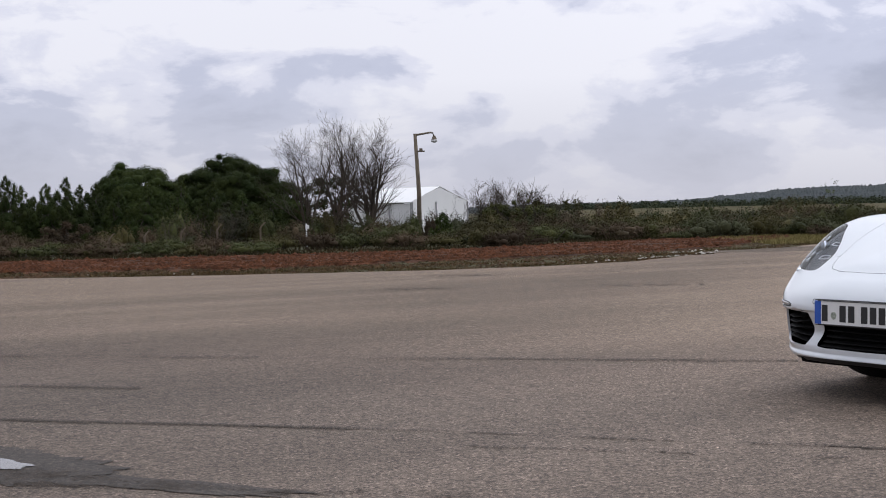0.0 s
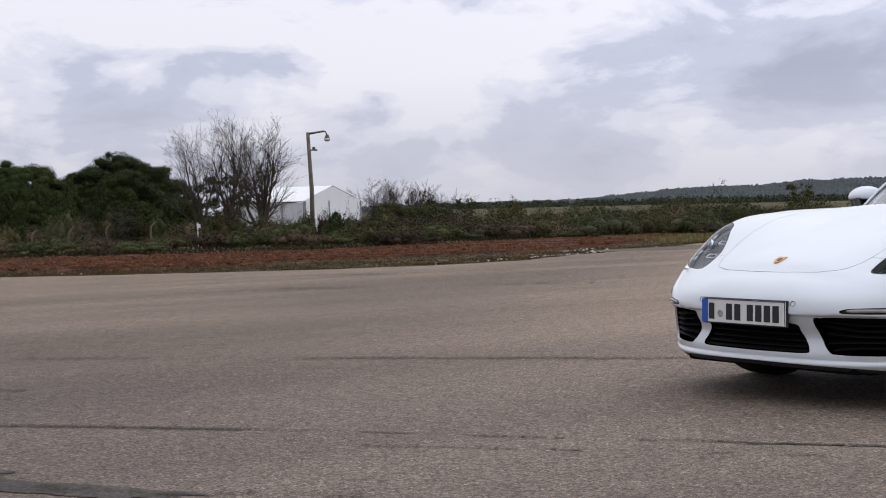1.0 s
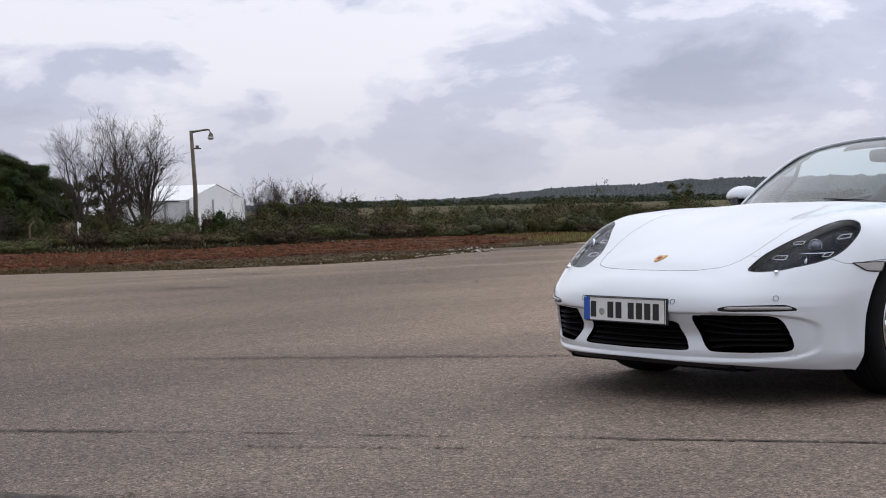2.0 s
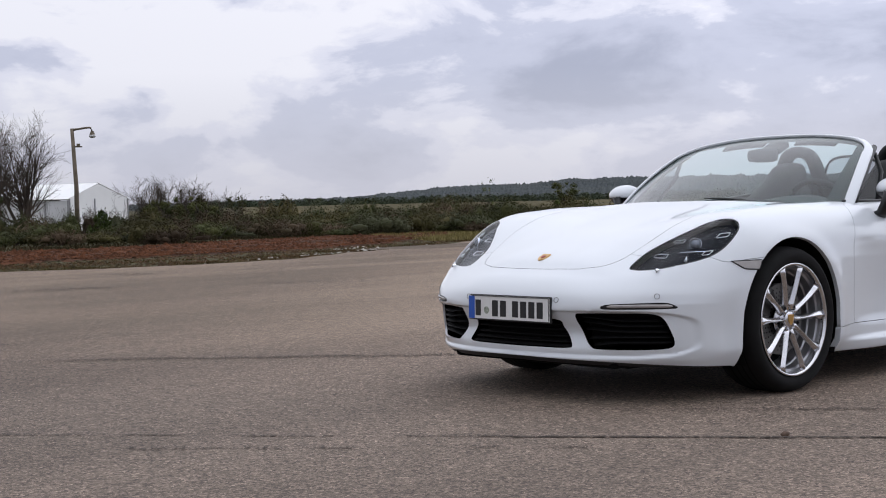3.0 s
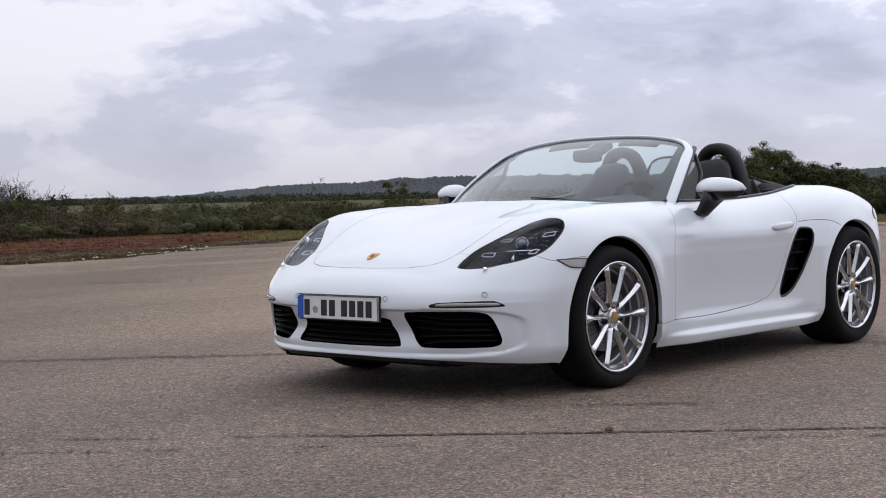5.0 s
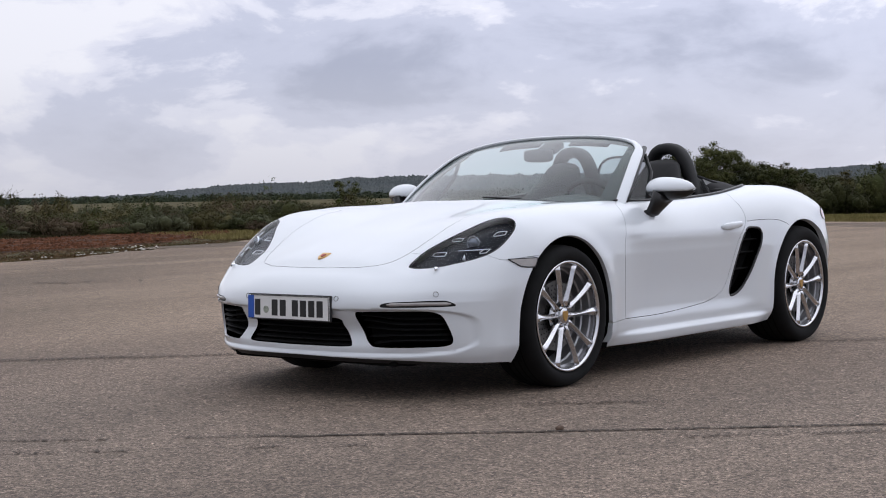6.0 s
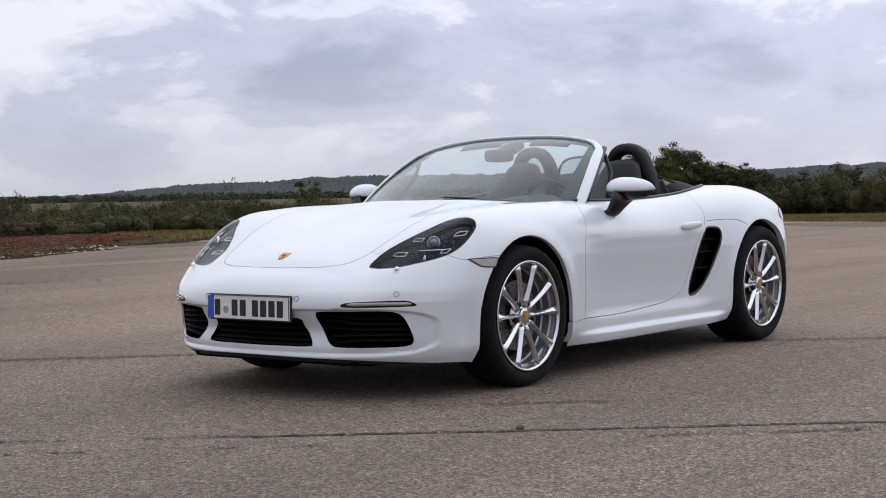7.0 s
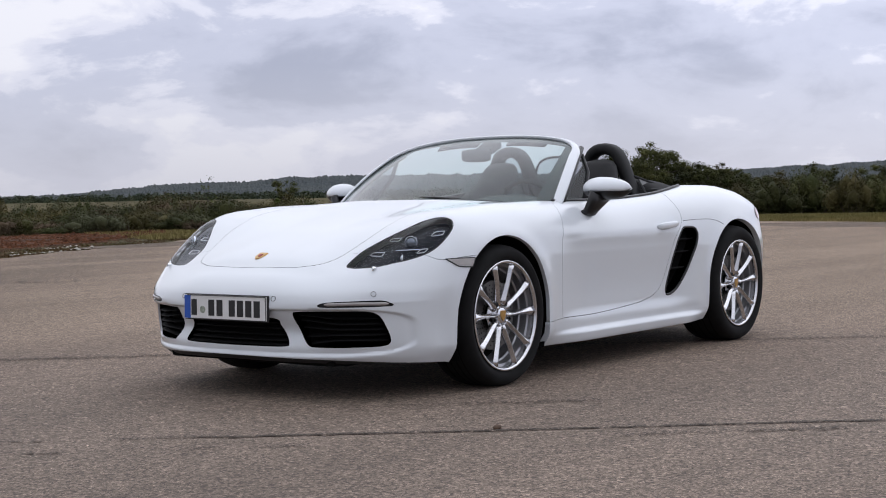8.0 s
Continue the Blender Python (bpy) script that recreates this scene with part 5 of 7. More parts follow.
def panel(name, domain, outer, mat, parent, holes=(), h=0.03, gap=0.0015, flange=0.022, depth=0.0, mirror=False, label="", rows=()):
    """A body panel: the part of the skin inside an outline, with its edges turned in. depth sinks the whole panel under the skin."""
    from mathutils.geometry import delaunay_2d_cdt
    to_uv, from_uv, scale = domain
    loops = [np.asarray(outer)] + [np.asarray(q) for q in holes]
    flat = [to_uv(q) * scale for q in loops]
    lo, hi = flat[0].min(0), flat[0].max(0)
    gx, gy = np.meshgrid(np.arange(lo[0], hi[0], h), np.arange(lo[1], hi[1], h))
    gx = gx + (np.arange(gx.shape[0]) % 2)[:, None] * h / 2
    g = np.stack([gx.ravel(), gy.ravel()], 1)
    keep = in_polygon(g, flat[0])
    for q in flat[1:]:
        keep &= ~in_polygon(g, q)
    edge = np.concatenate(flat)
    g = g[keep]
    near = np.array([np.min(np.hypot(edge[:, 0] - a, edge[:, 1] - b)) for a, b in g]) if len(g) else np.zeros(0)
    g = g[near > 0.5 * h]
    for row in rows:
        # rows of points along a crease, so that the mesh follows it
        row = to_uv(row) * scale
        inside = in_polygon(row, flat[0])
        for q in flat[1:]:
            inside &= ~in_polygon(row, q)
        inside &= np.array([np.min(np.hypot(edge[:, 0] - a, edge[:, 1] - b)) for a, b in row]) > 0.35 * h
        row = row[inside]
        g = g[np.array([np.min(np.hypot(row[:, 0] - a, row[:, 1] - b)) for a, b in g]) > 0.4 * h]
        g = np.concatenate([g, row])
    skin_g = from_uv(g / scale) if len(g) else np.zeros((0, 3))
    links, base = [], 0
    for k, q in enumerate(loops):
        n = len(q)
        links += [(base + i, base + (i + 1) % n) for i in range(n)]
        base += n
    pts2 = np.concatenate([edge, g])
    res = delaunay_2d_cdt([Vector(p) for p in pts2], links, [], 0, 1e-7)
    rv, rf, orig = res[0], res[2], res[3]
    pos = np.concatenate(loops + [skin_g])
    co = np.zeros((len(rv), 3))
    for i, o in enumerate(orig):
        co[i] = pos[o[0]] if o else from_uv(np.array([rv[i]]) / scale)[0]
    back = {}
    for i, o in enumerate(orig):
        for j in o:
            back[j] = i
    tri = np.array([f for f in rf if len(f) == 3])
    rv2 = np.array([tuple(v) for v in rv])
    cen = rv2[tri].mean(1)
    ok = in_polygon(cen, flat[0])
    for q in flat[1:]:
        ok &= ~in_polygon(cen, q)
    tri = tri[ok]
    nrm = skin_normal(co)
    a, b, c = co[tri[:, 0]], co[tri[:, 1]], co[tri[:, 2]]
    turn = np.einsum("ij,ij->i", np.cross(b - a, c - a), nrm[tri].sum(1)) < 0
    tri[turn] = tri[turn][:, ::-1]
    co = co - nrm * depth
    verts, normals, faces = co.copy(), nrm.copy(), tri.tolist()
    extra_v, extra_n = [], []
    base = 0
    for k, q in enumerate(loops):
        n = len(q)
        ids = [back[base + i] for i in range(n)]
        base += n
        p, m = co[ids], nrm[ids]
        t = np.roll(p, -1, 0) - np.roll(p, 1, 0)
        t /= np.maximum(np.linalg.norm(t, axis=1, keepdims=True), 1e-9)
        inward = np.cross(m, t)
        f = flat[k]
        # find the side on which the panel lies by a probe
        probe = in_polygon((to_uv(p + inward * 0.006) * scale), f)
        sign = 1 if probe.mean() > 0.5 else -1
        sign = sign if k == 0 else -sign
        verts[ids] = p + inward * sign * gap
        if flange:
            start = len(verts) + len(extra_v)
            top = verts[ids] - m * 0.0004
            for i in range(n):
                extra_v += [top[i], top[i] - m[i] * flange + inward[i] * sign * 0.001]
                extra_n += [-inward[i] * sign, -inward[i] * sign]
            for i in range(n):
                j = (i + 1) % n
                faces.append([start + 2 * i, start + 2 * j, start + 2 * j + 1, start + 2 * i + 1])
    if extra_v:
        verts = np.concatenate([verts, extra_v])
        normals = np.concatenate([normals, extra_n])
    if mirror:
        verts = verts * [1, -1, 1]
        normals = normals * [1, -1, 1]
        faces = [f[::-1] for f in faces]
    ob = mesh_object(name, verts, faces, mat, parent, True, label)
    ob.data.normals_split_custom_set_from_vertices([tuple(v) for v in normals])
    return ob


def lathe(profile, seg=72, axis="y"):
    """A ring turned from (radius, offset) pairs about the y axis; closed profile."""
    bm = bmesh.new()
    rows = []
    for k in range(seg):
        a = 2 * math.pi * k / seg
        rows.append([bm.verts.new((r * math.cos(a), o, r * math.sin(a))) for r, o in profile])
    n = len(profile)
    for k in range(seg):
        p, q = rows[k], rows[(k + 1) % seg]
        for i in range(n):
            j = (i + 1) % n
            bm.faces.new((p[i], p[j], q[j], q[i]))
    return bm


def loft(sections, closed_ends=True):
    """A skin through closed rings of equal count."""
    bm = bmesh.new()
    rows = [[bm.verts.new(tuple(p)) for p in s] for s in sections]
    n = len(rows[0])
    for a, b in zip(rows[:-1], rows[1:]):
        for i in range(n):
            bm.faces.new((a[i], a[(i + 1) % n], b[(i + 1) % n], b[i]))
    if closed_ends:
        bm.faces.new(rows[0][::-1])
        bm.faces.new(rows[-1])
    return bm


def bar(path, across, up_, w, h, sides=10, power=2.6):
    """Sections of a rounded bar along a path, w wide along across and h high along up_ (each may change along the path)."""
    out = []
    for i, p in enumerate(path):
        ww = w[i] if hasattr(w, "__len__") else w
        hh = h[i] if hasattr(h, "__len__") else h
        a = across[i] if hasattr(across[0], "__len__") else across
        u = up_[i] if hasattr(up_[0], "__len__") else up_
        ring = []
        for k in range(sides):
            q = 2 * math.pi * k / sides
            c, s = math.cos(q), math.sin(q)
            c = math.copysign(abs(c) ** (2 / power), c)
            s = math.copysign(abs(s) ** (2 / power), s)
            ring.append(Vector(p) + Vector(a) * (c * ww / 2) + Vector(u) * (s * hh / 2))
        out.append(ring)
    return out


def pipe(name, pts, radius, mat, parent, sides=8, label=""):
    v, f = [], []
    tube(v, f, [Vector(p) for p in pts], [radius] * len(pts) if not hasattr(radius, "__len__") else list(radius), sides)
    return mesh_object(name, v, f, mat, parent, True, label)


def box(name, centre, size, mat, parent, bevel=0.01, rot=(0, 0, 0), label="", seg=2):
    bm = bmesh.new()
    bmesh.ops.create_cube(bm, size=1, matrix=Matrix.Diagonal((*size, 1)))
    bmesh.ops.bevel(bm, geom=bm.edges[:], offset=min(bevel, min(size) * 0.45), segments=seg, affect="EDGES", profile=0.6)
    bmesh.ops.transform(bm, matrix=pose(*centre, *rot), verts=bm.verts[:])
    return part(name, bm, mat, parent, label)


# ---- the car's materials ----
def paint_material():
    m = material("white_car_paint", (0.672, 0.706, 0.742), 0.3, coat=0.95, var=0.012, scale=0.6)
    return m


def glass_material(name, tint, rough=0.0, ior=1.45, clear=0.75, rise=4.6):
    """Thin glass: mostly lets light straight through, and mirrors more at a slant."""
    m = bpy.data.materials.new(name)
    m.use_nodes = True
    nt = m.node_tree
    nt.nodes.clear()
    N, L = nt.nodes.new, nt.links.new
    out, mix, tr, gl, fr = N("ShaderNodeOutputMaterial"), N("ShaderNodeMixShader"), N("ShaderNodeBsdfTransparent"), N("ShaderNodeBsdfGlossy"), N("ShaderNodeLayerWeight")
    tr.inputs[0].default_value = (*[clear * t for t in tint], 1)
    gl.inputs[0].default_value = (0.95, 0.95, 0.95, 1)
    gl.inputs["Roughness"].default_value = rough
    # mirror share: from both faces straight on, rising to all of it at a slant
    fr.inputs[0].default_value = 0.5
    slant, share = N("ShaderNodeMath"), N("ShaderNodeMapRange")
    slant.operation = "POWER"
    slant.inputs[1].default_value = rise
    L(fr.outputs["Facing"], slant.inputs[0])
    L(slant.outputs[0], share.inputs[0])
    share.inputs["To Min"].default_value, share.inputs["To Max"].default_value = 1.7 * ((ior - 1) / (ior + 1)) ** 2, 1.0
    L(share.outputs[0], mix.inputs[0])
    L(tr.outputs[0], mix.inputs[1])
    L(gl.outputs[0], mix.inputs[2])
    L(mix.outputs[0], out.inputs[0])
    return m


M_PAINT = paint_material()
M_BLACK = material("black_plastic", (0.012, 0.012, 0.013), 0.55, var=0.2, scale=12)
M_TRIM = material("satin_black_trim", (0.009, 0.009, 0.010), 0.38, var=0.2, scale=10)
M_SLAT = material("matt_black_slat", (0.0035, 0.0035, 0.004), 0.7, spec=0.15)
M_DARK = material("dark_liner", (0.006, 0.006, 0.006), 0.9, spec=0.1)
M_TYRE = material("tyre_rubber", (0.008, 0.008, 0.0085), 0.9, spec=0.25, var=0.3, scale=14, bump=0.25, bump_scale=80, dist=0.002)
M_ALLOY = material("silver_alloy", (0.68, 0.68, 0.70), 0.20, metal=1.0, var=0.05, scale=9)
M_BARREL = material("dull_silver_rim_well", (0.46, 0.46, 0.48), 0.42, metal=0.75, var=0.1, scale=12)
M_STEEL = material("brake_steel", (0.22, 0.215, 0.21), 0.45, metal=1.0, var=0.2, scale=30)
M_CHROME = material("bright_chrome", (0.85, 0.86, 0.88), 0.08, metal=1.0)
M_CALIPER = material("black_caliper", (0.02, 0.02, 0.02), 0.45)
M_PLATE = material("plate_white", (0.72, 0.72, 0.71), 0.4, var=0.04, scale=20)
M_INK = material("plate_black", (0.012, 0.012, 0.013), 0.5)
M_BLUE = material("plate_blue", (0.015, 0.085, 0.42), 0.4)
M_SEAL = material("plate_seal", (0.36, 0.40, 0.33), 0.5, var=0.5, scale=90)
M_GOLD = material("gold_badge", (0.60, 0.36, 0.12), 0.3, metal=0.8, var=0.15, scale=60)
M_RED = material("badge_red", (0.30, 0.04, 0.03), 0.4)
M_LEATHER = material("dark_grey_leather", (0.013, 0.013, 0.014), 0.6, spec=0.3, var=0.2, scale=20)
M_DASH = material("black_dashboard", (0.022, 0.022, 0.023), 0.65)
M_FABRIC = material("black_roof_fabric", (0.014, 0.014, 0.015), 0.9, var=0.2, scale=12)
M_GREYPLAST = material("grey_smoked_panel", (0.05, 0.05, 0.053), 0.35)
M_GLASS = glass_material("windscreen_glass", (0.80, 0.98, 0.95), 0.0, 1.47, 0.86)
M_LENS = glass_material("headlight_lens", (0.93, 0.96, 1.0), 0.0, 1.14, 0.96, 5.8)
M_CLEAR = glass_material("side_glass", (0.85, 0.88, 0.9), 0.0, 1.12, 0.7)
M_SMOKE = glass_material("wind_deflector_glass", (0.95, 0.97, 1.0), 0.0, 1.2, 0.75)
M_LAMPBOWL = material("headlight_bowl", (0.004, 0.0045, 0.008), 0.35, spec=0.15, var=0.2, scale=20)
M_PROJ = material("grey_projector_glass", (0.20, 0.215, 0.24), 0.08, metal=0.6)
M_LED = material("white_light_guide", (0.82, 0.83, 0.85), 0.25)
M_MARKER = material("grey_marker_lens", (0.36, 0.34, 0.33), 0.15, var=0.1, scale=40)
M_TAIL = material("tail_lamp_red", (0.34, 0.05, 0.05), 0.12, coat=1.0)
M_MIRROR = material("mirror_glass", (0.8, 0.8, 0.8), 0.02, metal=1.0)

car = empty("sports_car")
tagged(car, "white open two-seat sports car with silver alloy wheels on asphalt", "car")

# ---- seam lines on the skin ----
bonnet_side = skin_top(spline([(0.797, 0.285), (0.755, 0.372), (0.70, 0.418), (0.629, 0.446), (0.48, 0.477), (0.35, 0.489), (0.1, 0.515), (-0.15, 0.56), (-0.36, 0.60)]))
bonnet_front = skin_top(spline([(0.818, 0.0), (0.817, 0.12), (0.810, 0.22), (0.797, 0.285)]))
k_corner = int(np.argmin(np.hypot(bonnet_side[:, 0] - 0.629, bonnet_side[:, 1] - 0.446)))
lamp_ring = resample(from_side(spline([(0.71, 48.9), (0.612, 53.9), (0.513, 52.6), (0.427, 50.25), (0.346, 48.5), (0.302, 44.9), (0.292, 41.6), (0.318, 38.2), (0.379, 34.5), (0.456, 31.1),
                                       (0.529, 29.8), (0.608, 30.4), (0.676, 33.1), (0.708, 37.9), (0.721, 43.7)], True)), 0.012, True)


def along(ring, p, q, avoid):
    """The stretch of a closed ring from the point nearest p to that nearest q, on the side away from avoid."""
    i = int(np.argmin(np.linalg.norm(ring - p, axis=1)))
    j = int(np.argmin(np.linalg.norm(ring - q, axis=1)))
    n = len(ring)
    a = [ring[(i + k) % n] for k in range((j - i) % n + 1)]
    b = [ring[(i - k) % n] for k in range((i - j) % n + 1)]
    da = min(np.linalg.norm(np.array(x) - avoid) for x in a)
    db = min(np.linalg.norm(np.array(x) - avoid) for x in b)
    return np.array(a if da > db else b)


lamp_in, lamp_out = np.array([0.625, 0.51, 0.645]), np.array([0.516, 0.795, 0.637])
lamp_low = along(lamp_ring, lamp_in, lamp_out, np.array([0.30, 0.75, 0.80]))
lamp_high = along(lamp_ring, lamp_in, lamp_out, np.array([0.72, 0.56, 0.59]))
seam_in = from_side(resample(to_side(np.array([bonnet_side[k_corner], lamp_low[0]])) * (1, 0.0105), 0.012) / (1, 0.0105))
seam_out = from_side(spline(np.concatenate([to_side(lamp_low[-1:]), [(0.466, 26.0), (0.421, 25.1), (0.30, 24.6), (0.236, 24.4)]])))


def arch_line(cx, cz, rf, rr, top, a0, a1, n=40):
    """Wheel arch in the side view, from angle a0 (0 is ahead, 180 behind) to a1."""
    out = []
    for a in np.linspace(radians(a0), radians(a1), n):
        c, s = math.cos(a), math.sin(a)
        out.append((cx + (rf if c > 0 else rr) * c, cz + top * s))
    return out


arch_f_all = np.array([(0.388, 0.15), (0.390, 0.22), (0.389, 0.28)] + arch_line(0.0, 0.335, 0.387, 0.362, 0.379, 8, 172) + [(-0.360, 0.30), (-0.360, 0.275)])
i_cut = int(np.argmin(np.hypot(arch_f_all[:, 0] - 0.236, arch_f_all[:, 1] - 0.63)))
arch_front = skin_flat(spline(arch_f_all[: i_cut + 1], per=4))
arch_back = skin_flat(spline(arch_f_all[i_cut:], per=4))
seam_out[-1] = arch_front[-1]
low_edge = from_nose(spline([(0, 0.198), (10, 0.197), (24, 0.193), (37, 0.186), (52, 0.172), (64, 0.160), (70, 0.154)]))
low_edge[-1] = arch_front[0]

door_front = skin_flat(spline([(-0.612, 0.852), (-0.585, 0.80), (-0.545, 0.72), (-0.517, 0.63), (-0.516, 0.46), (-0.512, 0.283)]))
door_low = skin_flat(spline([(-0.512, 0.283), (-0.87, 0.282), (-1.29, 0.305), (-1.45, 0.330)]))
door_rear = skin_flat(spline([(-1.45, 0.330), (-1.53, 0.362), (-1.585, 0.42), (-1.625, 0.50), (-1.668, 0.60), (-1.715, 0.665), (-1.772, 0.712), (-1.803, 0.76), (-1.802, 0.81), (-1.790, 0.852)]))
wing_low = skin_flat(spline([(-0.360, 0.275), (-0.44, 0.279), (-0.512, 0.283)]))
rim = skin_top(spline([(-0.665, 0.728), (-0.86, 0.742), (-1.335, 0.744), (-1.65, 0.742), (-1.80, 0.738), (-1.95, 0.722), (-2.114, 0.69), (-2.28, 0.60), (-2.37, 0.46), (-2.40, 0.25), (-2.405, 0.0)]))
k_dr = int(np.argmin(np.hypot(rim[:, 0] + 1.785, rim[:, 1] - 0.738)))
door_front[0] = from_side(to_side(door_front[:1]))[0]
top_df = from_side(resample(to_side(np.array([rim[0], door_front[0]])) * (1, 0.0105), 0.015) / (1, 0.0105))
top_dr = from_side(resample(to_side(np.array([door_rear[-1], rim[k_dr]])) * (1, 0.0105), 0.015) / (1, 0.0105))
screen_foot = skin_top(spline([(-0.36, 0.60), (-0.50, 0.668), (-0.665, 0.728)]))
screen_mid = skin_top(spline([(-0.36, 0.60), (-0.325, 0.50), (-0.30, 0.35), (-0.29, 0.18), (-0.285, 0.0)]))
k_deck = int(np.argmin(np.hypot(rim[:, 0] + 2.37, rim[:, 1] - 0.46)))
deck_side = skin_top(spline([(-2.37, 0.46), (-2.6, 0.50), (-2.9, 0.50), (-3.08, 0.46)]))
deck_side[0] = rim[k_deck]
tail_top = skin_top(spline([(-3.08, 0.46), (-3.02, 0.60), (-2.93, 0.72)]))
tail_side = from_tail(resample(np.concatenate([to_tail(tail_top[-1:]), [(63.0, 0.70), (64.5, 0.5), (64.5, 0.34), (63, 0.20)]]) * (0.0145, 1), 0.02) / (0.0145, 1))
arch_r = skin_flat(spline(np.array([(-2.052, 0.16), (-2.058, 0.25)] + arch_line(-2.475, 0.345, 0.412, 0.398, 0.389, 0, 172) + [(-2.874, 0.30), (-2.87, 0.22)]), per=4))
tail_low = skin_flat(spline([(-2.87, 0.22), (-2.90, 0.21), (float(tail_side[-1, 0]), 0.20)]))
tail_low[-1] = tail_side[-1]
sill_low = skin_flat(spline([(-2.052, 0.16), (-1.6, 0.152), (-1.0, 0.150), (-0.5, 0.152), (-0.360, 0.155)]))
sill_front = skin_flat([(-0.360, 0.155), (-0.360, 0.215), (-0.360, 0.275)])
scoop_ring = resample(skin_flat(spline([(-1.792, 0.696), (-1.87, 0.702), (-1.935, 0.692), (-1.955, 0.655), (-1.932, 0.60), (-1.880, 0.53), (-1.822, 0.452), (-1.75, 0.376), (-1.685, 0.338),
                                        (-1.625, 0.330), (-1.612, 0.36), (-1.650, 0.46), (-1.690, 0.56), (-1.735, 0.64)], True)), 0.012, True)



# ---- panels ----
intake_ring = resample(from_nose(spline([(24.0, 0.391), (26.6, 0.403), (37.6, 0.405), (44.9, 0.402), (48.1, 0.383), (50.0, 0.332), (51.2, 0.272), (49.4, 0.251), (43.3, 0.246), (31.2, 0.246), (28.2, 0.258), (25.9, 0.312)], True)), 0.01, True)
grille_ring = resample(from_nose(spline([(-17, 0.372), (0, 0.374), (17, 0.372), (19.3, 0.335), (22.0, 0.262), (20.3, 0.247), (10, 0.245), (0, 0.244), (-10, 0.245), (-20.3, 0.247), (-22.0, 0.262), (-19.3, 0.335)], True)), 0.01, True)
strip_ring = resample(from_nose(spline([(32.3, 0.427), (33.3, 0.443), (40, 0.449), (47.2, 0.451), (49.6, 0.448), (51.8, 0.432), (50.5, 0.427), (41, 0.425)], True)), 0.008, True)
flip = lambda ring: ring * [1, -1, 1]
half = [bonnet_front, bonnet_side[: k_corner + 1], seam_in, lamp_low, seam_out, arch_front[::-1], low_edge[::-1]]
left = np.concatenate([resample(q, 0.014)[:-1] for q in half])
outline = np.concatenate([left, flip(left)[::-1][:-1]])
crease = []
for q in (1.30, 1.17, 1.04, 0.91, 0.79):
    th = np.linspace(-0.75, math.pi / 2, 80)
    a = 0.44 + 0.372 * q ** 0.25 * np.cos(th) ** 0.5
    z = 0.312 + 0.100 * q ** 0.25 * np.sign(np.sin(th)) * np.abs(np.sin(th)) ** 0.5
    line = resample(np.stack([body_front(a, z), a, z], 1), 0.011)
    crease += [line, flip(line)]
panel("front_bumper", NOSE, outline, M_PAINT, car, [intake_ring, flip(intake_ring), grille_ring, strip_ring, flip(strip_ring)], h=0.009, flange=0.010, rows=crease)
lip_low = from_nose(spline([(0, 0.172), (24, 0.168), (40, 0.163), (56, 0.156), (69, 0.148)]))
lip_all = np.concatenate([resample(low_edge, 0.02)[:-1], resample(np.array([low_edge[-1], lip_low[-1]]), 0.02)[:-1], resample(lip_low, 0.02)[::-1]])
lip_all = np.concatenate([lip_all, flip(np.concatenate([resample(lip_low, 0.02)[1:-1], resample(np.array([lip_low[-1], low_edge[-1]]), 0.02)[:-1], resample(low_edge, 0.02)[::-1][:-1]]))])
panel("chin_spoiler", NOSE, lip_all, M_BLACK, car, h=0.025, depth=0.006, label="black plastic chin spoiler")

bl = np.concatenate([resample(bonnet_front, 0.016)[:-1], resample(bonnet_side, 0.016)[:-1], resample(screen_mid, 0.016)])
panel("bonnet", TOP, np.concatenate([bl, flip(bl)[::-1][1:-1]]), M_PAINT, car, h=0.025, gap=0.0011)

